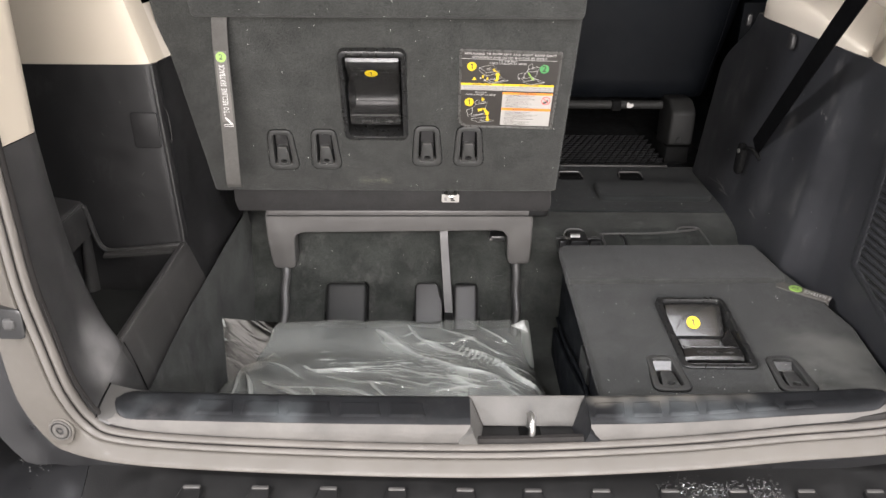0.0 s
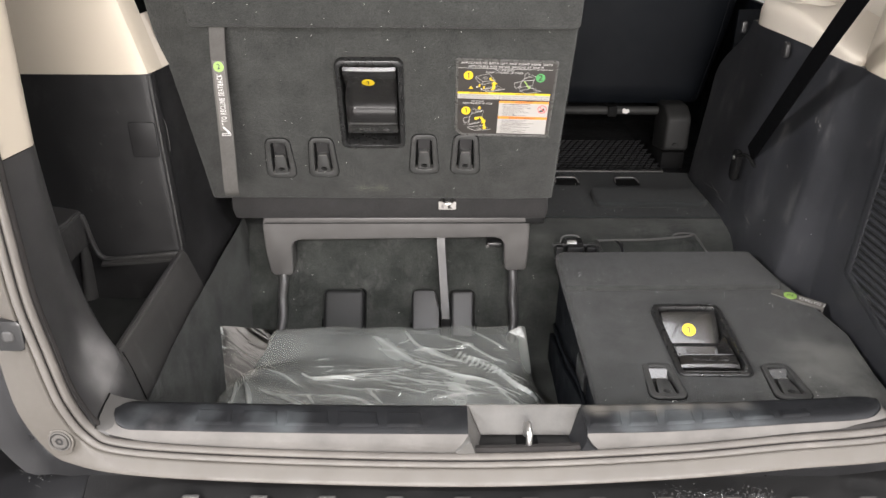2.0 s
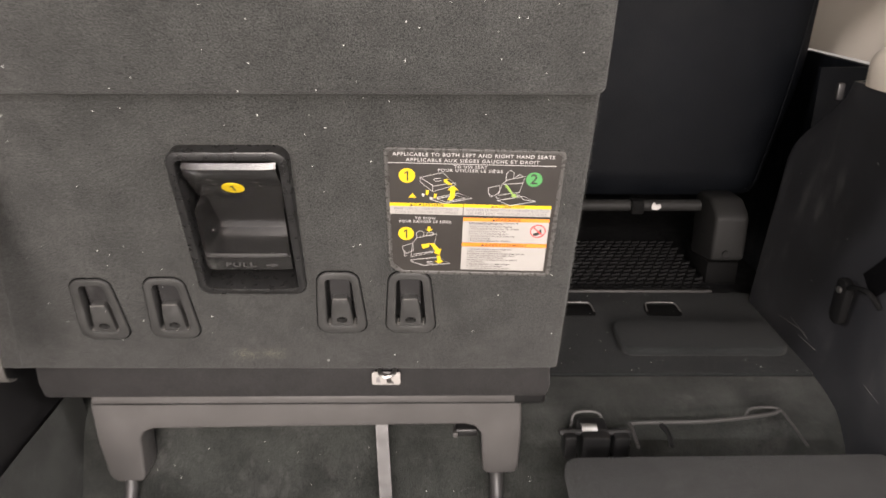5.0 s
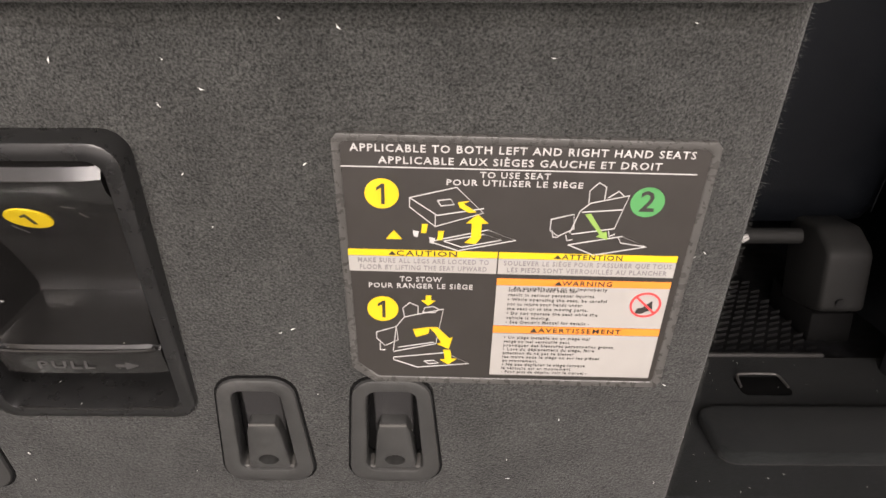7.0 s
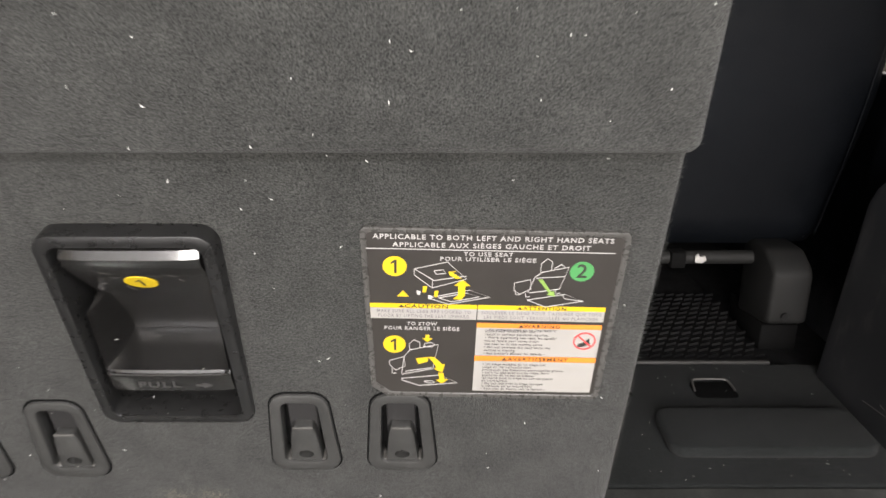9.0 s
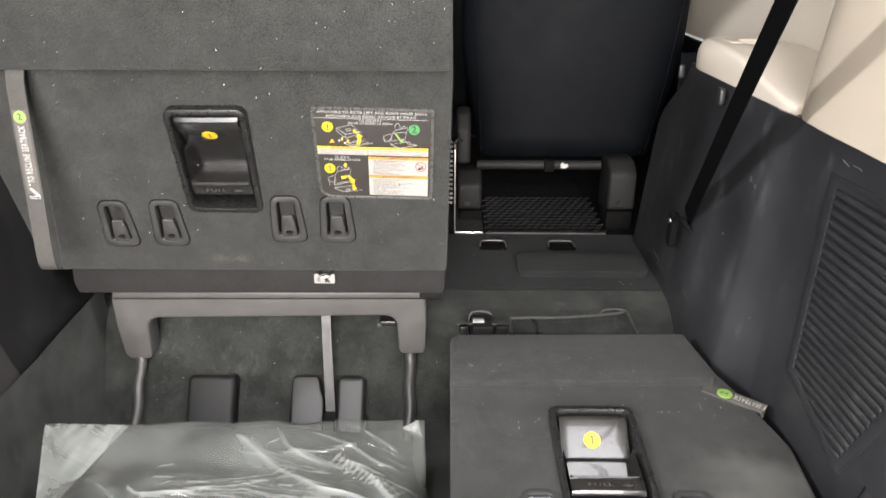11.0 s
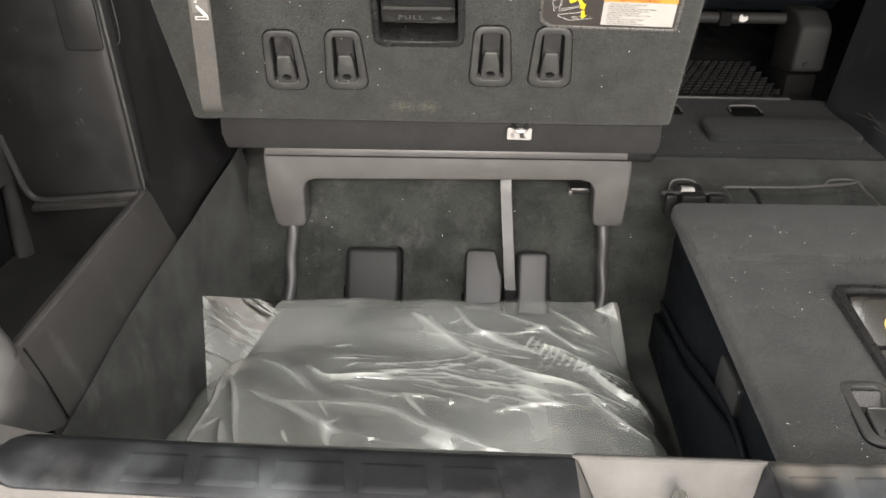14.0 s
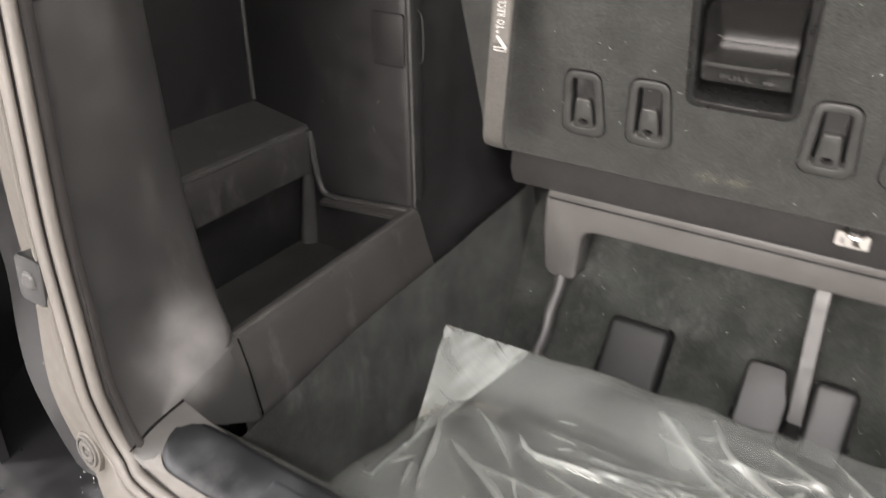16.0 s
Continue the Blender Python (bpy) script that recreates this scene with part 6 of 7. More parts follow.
# ---- second row seat ----
def front_seat():
    s = thing("second_row_seat", "black leather second row seat seen from behind", "car seat")

    def fn(a, b):
        ang = 6.2832 * a
        z = 0.79 + 0.72 * b
        hw = 0.235 + 0.045 * smoothstep(0.79, 1.10, z)
        cx = 0.556 + 0.004 * (z - 0.79)
        c, si = math.cos(ang), math.sin(ang)
        ex = abs(c) ** 0.45 * (1 if c > 0 else -1)
        ey = abs(si) ** 0.55 * (1 if si > 0 else -1)
        rz = 1 - 0.35 * (1 - smoothstep(0, 0.05, b)) - 0.3 * smoothstep(0.94, 1, b)
        return cx + hw * ex * (0.9 + 0.1 * rz), 2.30 - 0.10 * (z - 0.79) + 0.085 * ey * rz, z
    bm = grid(lambda a, b: fn(b, a), 22, 40, 0, True)
    bmesh.ops.holes_fill(bm, edges=[e for e in bm.edges if e.is_boundary])
    part("backrest", bm, LEATHER, s)
    part("seam", tube([(0.33, 2.216, 0.815), (0.318, 2.20, 1.0), (0.300, 2.175, 1.25)], 0.0015, 6, 6), LEATHER, s)
    part("seam", tube([(0.76, 2.216, 0.815), (0.790, 2.20, 1.0), (0.812, 2.175, 1.25)], 0.0012, 6, 6), LEATHER, s)
    part("cushion", rbox(0.30, 0.78, 2.36, 2.85, 0.80, 0.93, 0.04, 4), LEATHER, s)
    part("bar", tube([(0.318, 2.190, 0.783), (0.48, 2.190, 0.783), (0.642, 2.190, 0.783)], 0.0125, 12, 2), PAD, s)
    part("bar_clip", rbox(0.493, 0.520, 2.170, 2.205, 0.768, 0.798, 0.004), HOLE, s)
    part("anchor_tag", prism([(0.536, 0.779), (0.548, 0.777), (0.556, 0.783), (0.553, 0.791), (0.545, 0.789), (0.540, 0.795), (0.535, 0.789)], 0.0, 0.004, 0.0005, 1, frame_of((0, 2.176, 0), (1, 0, 0), (0, 0, 1))), WHITE, s, "small white child seat tag")
    for x0, x1, z1 in ((0.268, 0.330, 0.775), (0.655, 0.725, 0.806)):
        b = prism([(2.12, 0.684), (2.15, 0.674), (2.25, 0.655), (2.26, z1 - 0.005), (2.17, z1), (2.135, z1 - 0.018), (2.122, z1 - 0.03)], x0, x1, 0.009, 3, frame_of((0, 0, 0), (0, 1, 0), (0, 0, 1)))
        part("leg_cover", b, PAD, s)
        part("bolt", disc(x0 + 0.4 * (x1 - x0), 0.700, 0.007, 0.0, 0.003, 12, frame_of((0, 2.117, 0), (1, 0, 0), (0, 0, 1))), BLACK, s)
        part("foot", rbox(x0 + 0.006, x1 + 0.004, 2.15, 2.30, 0.616, 0.668, 0.005), HOLE, s)
    part("hinge_cover", prism([(2.13, 0.80), (2.24, 0.79), (2.24, 0.91), (2.20, 0.935), (2.16, 0.925), (2.135, 0.885)], 0.264, 0.300, 0.010, 3, frame_of((0, 0, 0), (0, 1, 0), (0, 0, 1))), PAD, s)
    part("side_lever", prism(rounded(0.705, 0.750, 0.80, 0.93, 0.02, 4), -0.05, 0.0, 0.012, 3, frame_of((0.02, 2.20, 0), (1, 0, 0), (0, 0.05, 1))), BLACK, s)


front_seat()


def seat_track():
    t = thing("seat_track", "slim bright steel seat track bracket beside the second row seat", "seat track")
    part("upright", prism(rounded(2.050, 2.072, 0.640, 0.862, 0.006), 0.2585, 0.2625, 0.001, 1, frame_of((0, 0, 0), (0, 1, 0), (0, 0, 1))), METAL, t)
    part("top_hook", tube([(0.2605, 2.062, 0.858), (0.2605, 2.068, 0.872), (0.268, 2.085, 0.876), (0.278, 2.10, 0.868)], 0.003, 6, 4), METAL, t)
    v = thing("floor_vent", "pale grey ribbed air vent low behind the seat", "vent")
    for k in range(14):
        part("slat", rbox(0.225, 0.256, 2.300, 2.306, 0.635 + 0.0135 * k, 0.642 + 0.0135 * k, 0.001, 1), PALE_GREY, v)
    part("backing", rbox(0.223, 0.258, 2.306, 2.316, 0.628, 0.830, 0.002), HOLE, v)


seat_track()


# ---- clear bag with dark contents in the well ----
def film_material():
    """Thin clear film: see-through, a little milky, milkier where plies lie doubled."""
    m = bpy.data.materials.new("clear_plastic_film")
    m.use_nodes = True
    nt = m.node_tree
    nt.nodes.remove(nt.nodes["Principled BSDF"])
    link = nt.links.new
    node = nt.nodes.new
    tc = node("ShaderNodeTexCoord")
    mp = node("ShaderNodeMapping")
    mp.inputs["Rotation"].default_value = (0, 0, radians(-32))
    mp.inputs["Scale"].default_value = (7, 30, 12)
    link(tc.outputs["Object"], mp.inputs["Vector"])
    n1 = node("ShaderNodeTexNoise")
    n1.inputs["Scale"].default_value = 1.0
    n1.inputs["Detail"].default_value = 2.5
    n1.inputs["Distortion"].default_value = 0.8
    link(mp.outputs["Vector"], n1.inputs["Vector"])
    bump = node("ShaderNodeBump")
    bump.inputs["Strength"].default_value = 0.35
    bump.inputs["Distance"].default_value = 0.006
    link(n1.outputs["Fac"], bump.inputs["Height"])
    gl = node("ShaderNodeBsdfGlossy")
    gl.inputs["Roughness"].default_value = 0.14
    gl.inputs["Color"].default_value = (0.95, 0.94, 0.90, 1)
    link(bump.outputs["Normal"], gl.inputs["Normal"])
    tr = node("ShaderNodeBsdfTransparent")
    tr.inputs["Color"].default_value = (0.90, 0.90, 0.89, 1)
    df = node("ShaderNodeBsdfDiffuse")
    df.inputs["Color"].default_value = (0.575, 0.60, 0.565, 1)
    fr = node("ShaderNodeFresnel")
    fr.inputs["IOR"].default_value = 1.5
    link(bump.outputs["Normal"], fr.inputs["Normal"])
    gloss = node("ShaderNodeMath")
    gloss.operation = "MULTIPLY_ADD"
    gloss.inputs[1].default_value, gloss.inputs[2].default_value = 1.5, 0.01
    link(fr.outputs["Fac"], gloss.inputs[0])
    # broad cloudy patches of milkiness
    n2 = node("ShaderNodeTexNoise")
    n2.inputs["Scale"].default_value = 5.5
    n2.inputs["Detail"].default_value = 5
    n2.inputs["Distortion"].default_value = 0.9
    link(tc.outputs["Object"], n2.inputs["Vector"])
    mr = node("ShaderNodeMapRange")
    mr.inputs["From Min"].default_value, mr.inputs["From Max"].default_value = 0.35, 0.70
    mr.inputs["To Min"].default_value, mr.inputs["To Max"].default_value = MILK[0], MILK[1]
    link(n2.outputs["Fac"], mr.inputs["Value"])
    ply = node("ShaderNodeAttribute")
    ply.attribute_name = "plies"
    add = node("ShaderNodeMath")
    add.operation = "MULTIPLY_ADD"
    add.use_clamp = True
    add.inputs[1].default_value = MILK[2]
    link(ply.outputs["Fac"], add.inputs[0])
    link(mr.outputs["Result"], add.inputs[2])
    m1 = node("ShaderNodeMixShader")
    link(add.outputs[0], m1.inputs["Fac"])
    link(tr.outputs[0], m1.inputs[1])
    link(df.outputs[0], m1.inputs[2])
    m2 = node("ShaderNodeMixShader")
    link(gloss.outputs[0], m2.inputs["Fac"])
    link(m1.outputs[0], m2.inputs[1])
    link(gl.outputs[0], m2.inputs[2])
    link(m2.outputs[0], nt.nodes["Material Output"].inputs["Surface"])
    return m


MILK = (0.20, 0.38, 0.48)


def sheet_mesh(name, X, Y, Z, plies, mat):
    """A fine sheet from arrays of its points, with the count of plies on them."""
    nu, nv = X.shape
    idx = np.arange(nu * nv).reshape(nu, nv)
    faces = np.stack([idx[:-1, :-1], idx[1:, :-1], idx[1:, 1:], idx[:-1, 1:]], -1).reshape(-1, 4)
    me = bpy.data.meshes.new(name)
    me.from_pydata(np.stack([X, Y, Z], -1).reshape(-1, 3).tolist(), [], faces.tolist())
    at = me.attributes.new("plies", "FLOAT", "POINT")
    at.data.foreach_set("value", np.ascontiguousarray(plies, dtype=np.float32).ravel())
    me.materials.append(mat)
    me.polygons.foreach_set("use_smooth", [True] * len(me.polygons))
    return me


def plastic_bag():
    bag = thing("plastic_bag", "clear crinkled plastic bag with dark contents in the well", "plastic bag")
    film = film_material()
    inner = material("bag_contents", (0.030, 0.033, 0.034), 0.75, vary=0.35, scale=9, rough_vary=0.02, spec=0.1)
    A, B, C, D = Vector((-0.482, 1.05, 0)), Vector((0.245, 1.10, 0)), Vector((0.195, 1.520, 0)), Vector((-0.385, 1.478, 0))

    def smooth01(a, b, x):
        t = np.clip((x - a) / (b - a), 0, 1)
        return t * t * (3 - 2 * t)

    def plan(u, v):
        x = (A.x * (1 - u) + B.x * u) * (1 - v) + (D.x * (1 - u) + C.x * u) * v
        y = (A.y * (1 - u) + B.y * u) * (1 - v) + (D.y * (1 - u) + C.y * u) * v
        return x, y
    # folds of the film: line in (across, along), height, width, plies, width of the doubled film
    folds = [
        # some lines put an edge highlight or pale tape into the plies
        ([(0.43, 0.85), (0.51, 0.76), (0.61, 0.62), (0.72, 0.48), (0.81, 0.43), (0.85, 0.37)], 0.01, 0.016, 0.75, 0.0045),
        ([(0.54, 0.91), (0.59, 0.8), (0.67, 0.73), (0.75, 0.69)], 0.008, 0.012, 0.6, 0.0035),
        ([(0.65, 0.89), (0.77, 0.81), (0.85, 0.73), (0.91, 0.71)], 0.007, 0.012, 0.6, 0.0035),
        ([(0.74, 0.75), (0.83, 0.64), (0.89, 0.45), (0.97, 0.38), (1.0, 0.38)], 0.012, 0.018, 0.75, 0.0075),
        ([(0.76, 0.96), (0.85, 0.86), (0.92, 0.8)], 0.006, 0.01, 0.5, 0.003),
        ([(0.24, 0.3), (0.35, 0.3), (0.44, 0.28), (0.51, 0.22), (0.63, 0.16)], 0.008, 0.014, 0.55, 0.004),
        ([(0.13, 0.38), (0.21, 0.31), (0.28, 0.25), (0.34, 0.2), (0.41, 0.18)], 0.009, 0.014, 0.5, 0.0045),
        ([(0.24, 0.49), (0.29, 0.42), (0.38, 0.43), (0.45, 0.48)], 0.007, 0.01, 0.75, 0.003),
        ([(0.31, 0.39), (0.42, 0.35), (0.51, 0.35), (0.62, 0.31)], 0.006, 0.012, 0.4, 0.0035),
        ([(0.05, 0.57), (0.13, 0.33), (0.18, 0.16)], 0.008, 0.01, 0.55, 0.003),
        ([(0.13, 0.25), (0.15, 0.16)], 0.005, 0.008, 0.4, 0.0025),
        ([(0.1, 0.58), (0.21, 0.44), (0.29, 0.33)], 0.008, 0.012, 0.45, 0.004),
        ([(0.04, 0.92), (0.0, 0.82), (0.08, 0.37), (0.09, 0.16)], 0.004, 0.008, 0.55, 0.003),
        ([(0.37, 0.5), (0.52, 0.57), (0.61, 0.65)], 0.003, 0.006, 0.35, 0.0018),
        ([(0.36, 0.45), (0.54, 0.52), (0.65, 0.64)], 0.003, 0.006, 0.35, 0.0018),
        ([(0.63, 0.29), (0.73, 0.34), (0.83, 0.34)], 0.004, 0.008, 0.4, 0.003),
        ([(0.58, 0.77), (0.69, 0.78), (0.83, 0.83)], 0.004, 0.008, 0.4, 0.003),
        ([(0.84, 0.37), (0.9, 0.27), (0.95, 0.23)], 0.006, 0.01, 0.5, 0.003),
        ([(0.46, 0.35), (0.51, 0.26)], 0.004, 0.006, 0.8, 0.0025),
        ([(0.69, 0.43), (0.75, 0.36)], 0.004, 0.009, 0.7, 0.008),
        ([(0.32, 0.23), (0.34, 0.16)], 0.001, 0.004, 1.0, 0.0035),
        ([(0.51, 0.18), (0.56, 0.16)], 0.002, 0.006, 0.8, 0.006),
    ]
    rng = random.Random(5)
    fine = []
    # fine parallel wrinkles across the tight half, and pleats along the bright fold
    for _ in range(46):
        x, y = rng.uniform(0.45, 0.86), rng.uniform(0.36, 0.88)
        ln = rng.uniform(0.05, 0.20)
        fine.append(([(x, y), (min(0.97, x + ln * 0.5), y - ln * rng.uniform(0.05, 0.30)), (min(0.98, x + ln), y - ln * rng.uniform(0.30, 0.60))], 0.0018, 0.004, rng.uniform(0.15, 0.42), rng.uniform(0.0009, 0.0018)))
    for _ in range(20):
        x, y = rng.uniform(0.26, 0.60), rng.uniform(0.40, 0.60)
        ln = rng.uniform(0.06, 0.20)
        fine.append(([(x, y), (x + ln, y + ln * rng.uniform(-0.05, 0.30))], 0.0012, 0.003, rng.uniform(0.12, 0.30), rng.uniform(0.0008, 0.0014)))
    for k in range(17):
        x, y = 0.735 + 0.0145 * k, 0.742 - 0.0215 * k
        fine.append(([(x - 0.010, y - 0.040), (x + 0.016, y + 0.034)], 0.0030, 0.0042, rng.uniform(0.35, 0.75), 0.0019))
    for _ in range(26):
        x, y = rng.uniform(0.06, 0.9), rng.uniform(0.12, 0.9)
        fine.append(([(x, y), (x + rng.uniform(0.01, 0.05), y + rng.uniform(-0.06, 0.06))], 0.0015, 0.004, rng.uniform(0.2, 0.6), rng.uniform(0.0010, 0.0022)))

    def crumple(U, V):
        """Height of all folds and the plies on them."""
        H, P = np.zeros_like(U), np.zeros_like(U)
        wx, wy = 0.68, 0.44
        for line, hgt, wid, plies, pw in folds + fine:
            pts = [(p.x, p.y) for p in smooth_path([(a, b, 0) for a, b in line], 5 if len(line) > 2 else 1)]
            best = np.full_like(U, 9.0)
            where = np.zeros_like(U)
            side = np.ones_like(U)
            n = len(pts) - 1
            for i in range(n):
                (u0, v0), (u1, v1) = pts[i], pts[i + 1]
                dx, dy = (u1 - u0) * wx, (v1 - v0) * wy
                px, py = (U - u0) * wx, (V - v0) * wy
                t = np.clip((px * dx + py * dy) / (dx * dx + dy * dy + 1e-12), 0, 1)
                ox, oy = px - t * dx, py - t * dy
                d = np.hypot(ox, oy)
                near = d < best
                best = np.where(near, d, best)
                where = np.where(near, (i + t) / n, where)
                side = np.where(near, np.sign(ox * dy - oy * dx), side)
            taper = np.sin(np.pi * np.clip(0.06 + 0.88 * where, 0, 1)) ** 0.6
            w = wid * np.where(side > 0, 0.55, 1.35)
            H += hgt * np.exp(-(best / w) ** 1.3) * taper
            soft = pw * np.where(side > 0, 0.7, 1.6) * (0.6 + 0.8 * taper)
            P += plies * np.exp(-(best / soft) ** 1.6) * taper
        return H * (1 - 0.8 * smooth01(0.86, 0.99, V)), np.clip(P, 0, 1.1)

    def bulge(U, V):
        e = np.maximum(0.0, 1 - (2 * U - 1) ** 4) ** (0.20 + 0.2 * smooth01(0.3, 0.7, U)) * np.maximum(0.0, 1 - (2 * V - 1) ** 4) ** 0.38
        lump = 0.010 * np.exp(-((U - 0.3) / 0.25) ** 2 - ((V - 0.75) / 0.3) ** 2)
        return e * (0.124 - 0.035 * U - 0.078 * smooth01(0.40, 1.0, V) + lump * (1 - 0.8 * smooth01(0.75, 0.95, V)))

    def roughness(U, V, f, amp, seed):
        flat = [noise.noise((u * f, v * f * 0.7, seed)) for u, v in zip(U.ravel().tolist(), V.ravel().tolist())]
        return amp * np.array(flat).reshape(U.shape)
    U, V = np.meshgrid(np.linspace(0, 1, 400), np.linspace(0, 1, 280), indexing="ij")
    H, P = crumple(U, V)
    X, Y = plan(U, V)
    X = X + roughness(0 * U, V, 9, 0.010, 2.5) * np.sign(U - 0.5) * np.abs(2 * U - 1) ** 6
    Y = Y + roughness(U, 0 * V, 9, 0.012, 5.5) * np.abs(2 * V - 1) ** 6
    rim = smooth01(0, 0.06, np.minimum(np.minimum(U, 1 - U), np.minimum(V, 1 - V)))
    Z = 0.386 + 0.071 * smooth01(0.62, 1.0, V) + bulge(U, V) + (H + 0.004 + roughness(U, V, 3.2, 0.006, 4.5) + roughness(U, V, 14, 0.0015, 7.5)) * (0.25 + 0.75 * rim)
    P = np.clip(P + 0.35 * (1 - rim) + 0.25 * smooth01(0.06, 0.0, U), 0, 1.2)
    ob = new("film", sheet_mesh("film", X, Y, Z, P, film))
    ob.parent = bag
    tagged(ob, "clear crinkled plastic film")
    u, v = np.meshgrid(np.linspace(0.03, 0.97, 60), np.linspace(0.03, 0.97, 44), indexing="ij")
    x, y = plan(u, v)
    z = 0.370 + 0.071 * smooth01(0.62, 1.0, v) + bulge(u, v) + roughness(u, v, 4.5, 0.005, 9.5)
    ob = new("contents", sheet_mesh("contents", x, y, z, 0 * u, inner))
    ob.parent = bag
    tagged(ob, "dark folded contents")
    # flat loose corner of the film, standing up from the body

    def corner(name, label, tip, base_a, base_b, n, bend, seed):
        a, b = np.meshgrid(np.linspace(0, 1, n), np.linspace(0, 1, n), indexing="ij")
        t, p, q = (np.array(k) for k in (tip, base_a, base_b))
        w = np.stack([t + (p - t) * a[i, j] * (1 - b[i, j]) + (q - t) * a[i, j] * b[i, j] for i in range(n) for j in range(n)]).reshape(n, n, 3)
        r = roughness(a, b, 1.2, 1.0, seed)
        w = w + r[..., None] * np.array((0.003, -0.004, 0.002)) * bend
        ply = np.clip(0.22 + 0.7 * np.maximum(0, roughness(a, b, 3.2, 1.0, seed + 7)) + 0.5 * np.maximum(0, roughness(a * 2.0, b, 4.2, 1.0, seed + 1)), 0, 1)
        ob = new(name, sheet_mesh(name, w[..., 0], w[..., 1], w[..., 2], ply, film))
        ob.parent = bag
        tagged(ob, label)
    corner("tail", "flat loose end of the film", (-0.457, 1.381, 0.544), (-0.352, 1.462, 0.482), (-0.408, 1.215, 0.466), 40, 1.0, 3.5)
    corner("corner_ear", "crumpled corner of the film", (0.190, 1.500, 0.472), (0.160, 1.488, 0.462), (0.199, 1.474, 0.446), 20, 0.5, 6.5)
    # thin clear film lets the light through
    for ob in bag.children:
        ob.visible_shadow = ob.name.split(".")[0] == "contents"


plastic_bag()


# ---- lint and dust flecks on the carpet ----
def lint():
    rng = random.Random(7)
    bm = bmesh.new()

    def fleck(p, u, v, w, size):
        a = rng.uniform(0, 6.28)
        d = (u * math.cos(a) + v * math.sin(a))
        e = (v * math.cos(a) - u * math.sin(a))
        ln, wd = size * rng.uniform(0.5, 1.6), size * rng.uniform(0.18, 0.4)
        mid = p + w * 0.0012 + e * wd * rng.uniform(-1, 1)
        vs = [bm.verts.new(x) for x in (p - d * ln - e * wd + w * 0.0006, mid - e * wd, p + d * ln + w * 0.0006, mid + e * wd, )]
        bm.faces.new(vs)
    m3 = SEAT.to_3x3()
    for _ in range(75):
        u, v = rng.uniform(-0.40, 0.24), rng.uniform(0.01, 0.385)
        fleck(SEAT @ Vector((u, v, 0.001)), m3.col[0], m3.col[1], m3.col[2], 0.0012)
    for _ in range(42):
        u, v = rng.uniform(-0.43, 0.24), rng.uniform(0.40, 0.55)
        fleck(SEAT @ Vector((u, v, 0.027)), m3.col[0], m3.col[1], m3.col[2], 0.0012)
    for _ in range(150):
        u, v = rng.gauss(0.16, 0.042), 0.545 - abs(rng.gauss(0, 0.025))
        if u < 0.245:
            fleck(SEAT @ Vector((u, v, 0.027)), m3.col[0], m3.col[1], m3.col[2], 0.0008)
    X, Y, Z = Vector((1, 0, 0)), Vector((0, 1, 0)), Vector((0, 0, 1))
    for _ in range(210):
        x, y = rng.uniform(0.26, 0.72), rng.uniform(0.985, 1.32)
        if not (0.39 < x < 0.53 and 1.05 < y < 1.27):
            fleck(Vector((x, y, 0.6492 + 0.020 * smoothstep(1.05, 1.45, y))), X, Y, Z, 0.0013)
    for _ in range(35):
        fleck(Vector((rng.uniform(0.26, 0.65), rng.uniform(1.34, 1.40), 0.6745)), X, Y, Z, 0.0013)
    for _ in range(70):
        fleck(Vector((rng.uniform(0.25, 0.68), rng.uniform(1.75, 2.05), 0.6382)), X, Y, Z, 0.0015)
    for _ in range(40):
        k = rng.random()
        y, z = 1.625 - 0.095 * k, 0.596 - 0.137 * k
        fleck(Vector((rng.uniform(-0.44, 0.24), y - 0.002, z + 0.0015)), X, Vector((0, 0.57, 0.82)), Vector((0, -0.82, 0.57)), 0.0012)
    for _ in range(14):
        y, z = rng.uniform(1.3, 2.0), rng.uniform(0.68, 1.0)
        fleck(Vector((wall_x(y, z) - 0.001, y, z)), Y, Z, -X, 0.002)
    flecks, bm = bm, bmesh.new()
    for _ in range(420):
        u, v = rng.choice((rng.gauss(-0.158, 0.010), rng.gauss(-0.122, 0.009))), rng.gauss(0.030, 0.0045)
        fleck(SEAT @ Vector((u, v, 0.0006)), m3.col[0], m3.col[1], m3.col[2], 0.0007)
    solid("dust_smear", bm, DUST, "pale dusty smear low on the carpeted seat back", "dust", "stuff")
    bm = flecks
    solid("lint_flecks", bm, LINT, "scattered white lint and dust flecks on the dark carpet", "lint", "stuff")


lint()


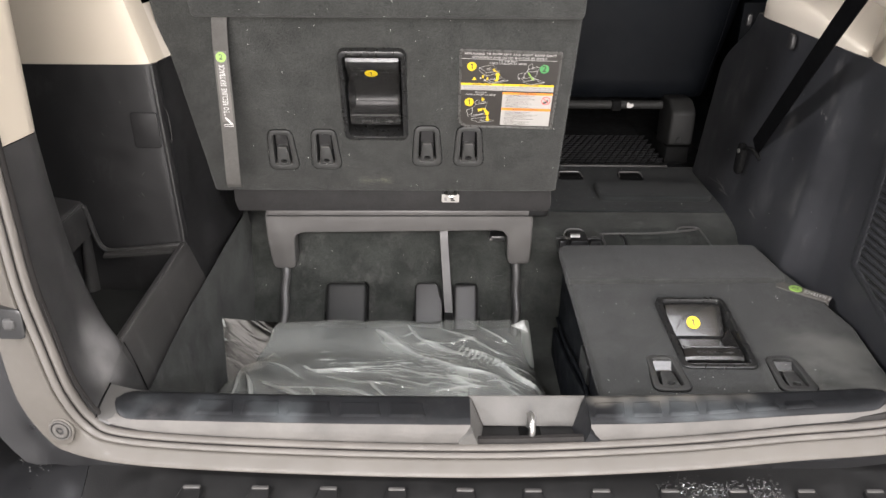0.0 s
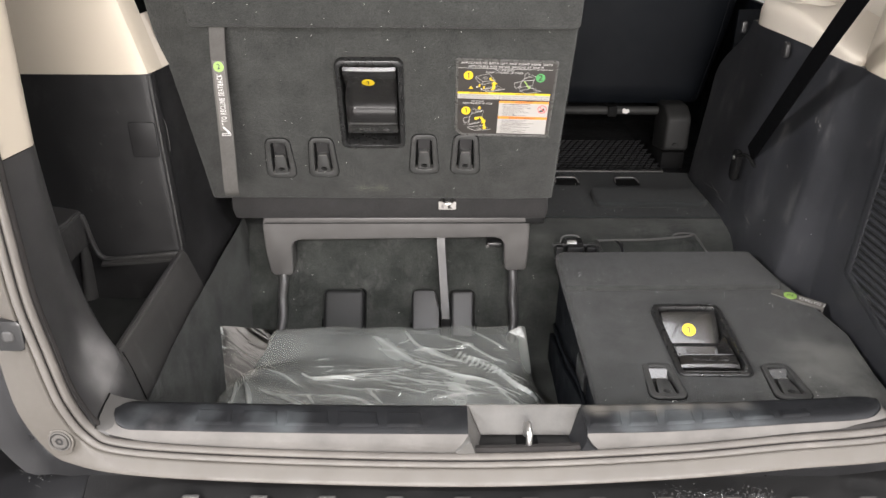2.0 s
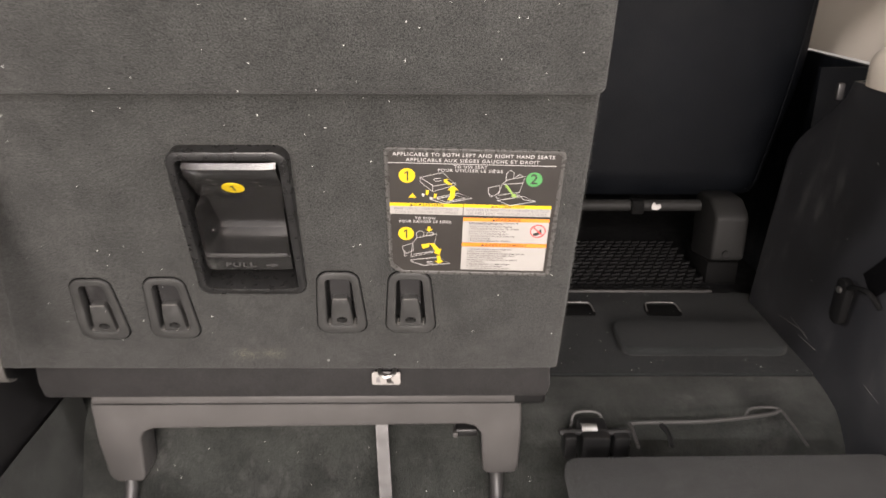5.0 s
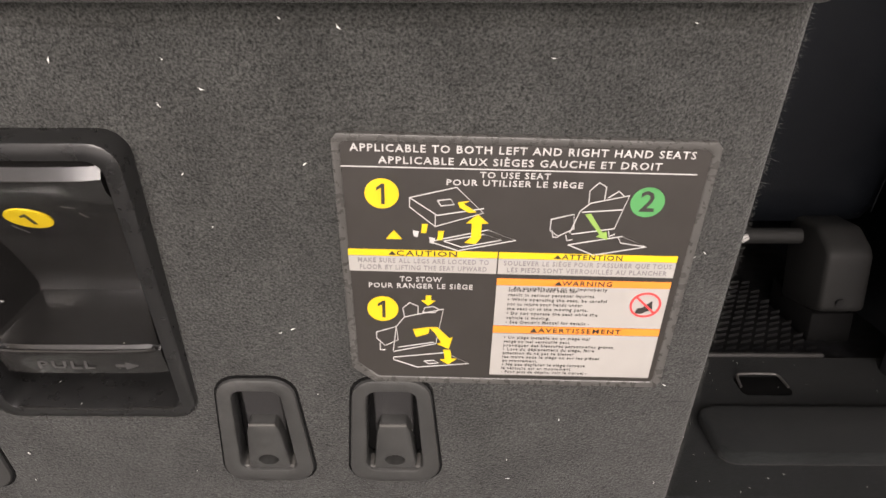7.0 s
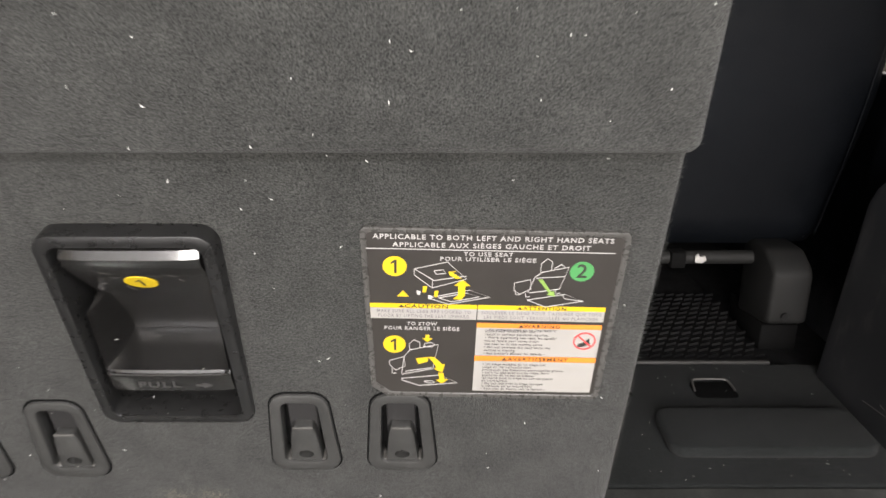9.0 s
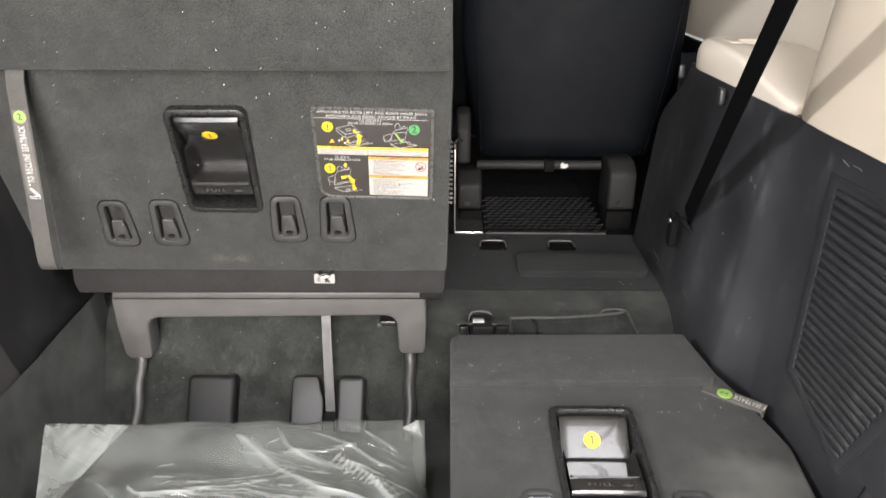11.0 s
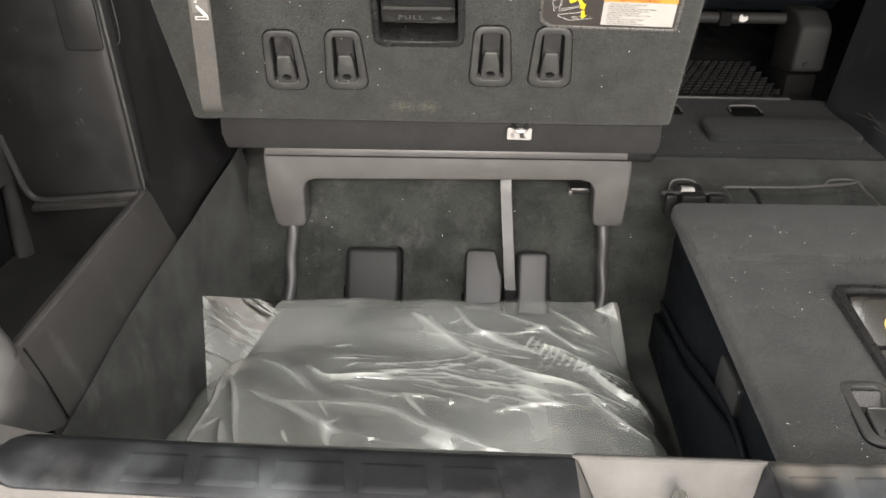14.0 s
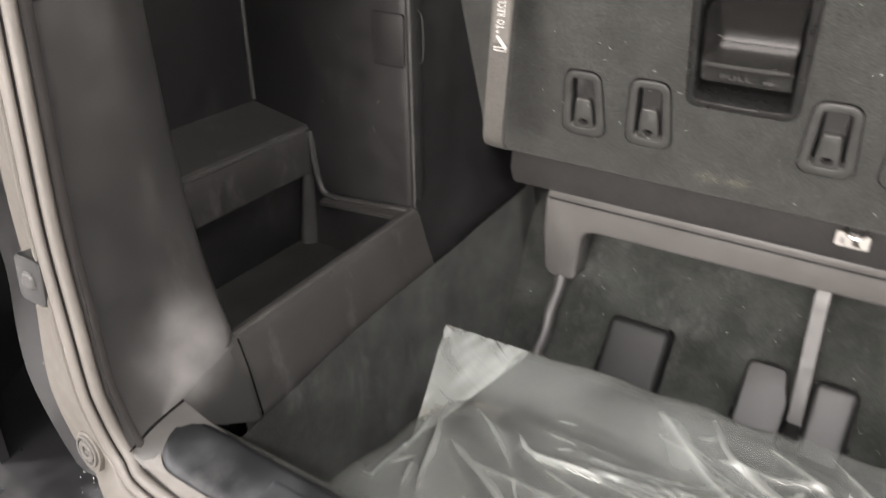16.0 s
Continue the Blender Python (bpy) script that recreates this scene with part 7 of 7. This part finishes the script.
def scratches():
    rng = random.Random(11)
    bm = bmesh.new()
    X, Y, Z = Vector((1, 0, 0)), Vector((0, 1, 0)), Vector((0, 0, 1))

    def mark(p, d, n, ln, wd):
        d = d.normalized()
        e = n.cross(d)
        mid = p + d * ln * 0.5 + e * ln * rng.uniform(-0.06, 0.06) + n * 0.0004
        a, b = p + n * 0.0004, p + d * ln + n * 0.0004
        vs = [bm.verts.new(q) for q in (a, mid - e * wd, b, mid + e * wd)]
        bm.faces.new(vs)
    for _ in range(44):
        y, z = rng.uniform(1.26, 1.75), rng.uniform(0.68, 1.02)
        mark(Vector((wall_x(y, z) - 0.0012, y, z)), Y * rng.gauss(0, 0.5) + Z * rng.choice((1, 1, -0.4)), -X, rng.uniform(0.004, 0.028), rng.uniform(0.0003, 0.0011))
    for _ in range(30):
        y, z = rng.uniform(1.0, 1.22), rng.uniform(0.66, 0.80)
        mark(Vector((wall_x(y, z) - 0.0040, y, z)), Y + Z * rng.gauss(-0.5, 0.3), -X, rng.uniform(0.005, 0.03), rng.uniform(0.0003, 0.0009))
    for _ in range(9):
        x, z = rng.uniform(-0.66, -0.545), rng.uniform(0.74, 1.04)
        mark(Vector((x, 1.3752, z)), X * rng.gauss(0, 0.6) + Z, -Y, rng.uniform(0.003, 0.016), rng.uniform(0.0003, 0.0008))
    for _ in range(30):
        x, y = rng.uniform(-0.44, 0.02), rng.uniform(0.912, 0.945)
        mark(Vector((x, y, 0.6730 - 0.09 * max(0, y - 0.914))), X * rng.gauss(0.2, 0.6) + Y * 0.8, Z, rng.uniform(0.003, 0.018), rng.uniform(0.0003, 0.0010))
    solid("scuff_marks", bm, RECESS_GREY, "pale thin scratches on the black plastic trim", "scratches", "stuff")


scratches()


def carpet_fuzz():
    rng = random.Random(3)
    bm = bmesh.new()
    m3 = SEAT.to_3x3()
    U, VV, W = m3.col[0], m3.col[1], m3.col[2]

    def strand(p, d, ln):
        d = (d + Vector((rng.gauss(0, 0.5), rng.gauss(0, 0.5), rng.gauss(0, 0.5)))).normalized()
        side = d.orthogonal().normalized() * rng.uniform(0.00010, 0.00022)
        tip = p + d * ln + Vector((rng.gauss(0, 0.3), rng.gauss(0, 0.3), rng.gauss(0, 0.3))) * ln
        bm.faces.new([bm.verts.new(q) for q in (p - side, p + side, tip)])
    for _ in range(1500):
        v = rng.uniform(0.0, 0.395)
        strand(SEAT @ Vector((0.2425 + 0.0245 * v, v, -rng.uniform(0.002, 0.012))), U + W * 0.4, rng.uniform(0.001, 0.003))
    for _ in range(700):
        strand(SEAT @ Vector((0.2495, rng.uniform(0.40, 0.55), rng.uniform(0.004, 0.024))), U + W * 0.3, rng.uniform(0.001, 0.003))
    for _ in range(1500):
        strand(SEAT @ Vector((rng.uniform(-0.43, 0.24), 0.3955, rng.uniform(0.012, 0.024))), -VV + W * 0.4, rng.uniform(0.0008, 0.0022))
    for _ in range(900):
        strand(Vector((rng.uniform(0.26, 0.66), 1.327, rng.uniform(0.662, 0.671))), Vector((0, -1, 0.5)), rng.uniform(0.0008, 0.002))
    for _ in range(500):
        strand(Vector((0.2515, rng.uniform(0.99, 1.46), 0.644)), Vector((-1, 0, 0.5)), rng.uniform(0.0008, 0.002))
    solid("carpet_fuzz", bm, CARPET, "short loose carpet fibres along the seat edges", "carpet fibres", "stuff")


carpet_fuzz()


def water_droplets():
    """Small wet drops left on the bumper."""
    rng = random.Random(17)
    bm = bmesh.new()
    for cx, cy, sx, sy, n in ((0.40, 0.851, 0.055, 0.012, 520), (0.437, 0.852, 0.030, 0.010, 160), (-0.600, 0.885, 0.022, 0.022, 160)):
        for _ in range(n):
            x, y = cx + rng.uniform(-1.6, 1.6) * sx, cy + rng.gauss(0, sy)
            if not 0.80 < y < 0.925:
                continue
            z = 0.5865 + (y - 0.80) * 0.0455
            if y > 0.875:
                z = 0.590 + (y - 0.875) * 0.036
            y += 0.16 * (abs(x - MID) / 0.98) ** 4
            r = rng.uniform(0.0005, 0.0019)
            e, h = rng.uniform(0.6, 1.5), rng.uniform(0.3, 0.6)
            top = bm.verts.new((x, y, z + r * h))
            mid = [bm.verts.new((x + 0.65 * r * e * math.cos(k * 1.0472), y + 0.65 * r * math.sin(k * 1.0472), z + r * h * 0.75)) for k in range(6)]
            low = [bm.verts.new((x + r * e * math.cos(k * 1.0472), y + r * math.sin(k * 1.0472), z - 0.0008)) for k in range(6)]
            for k in range(6):
                j = (k + 1) % 6
                bm.faces.new((top, mid[k], mid[j]))
                bm.faces.new((mid[k], low[k], low[j], mid[j]))
    solid("water_droplets", bm, WET, "small wet water droplets on the black bumper", "water drops", "stuff", smooth=80)


water_droplets()
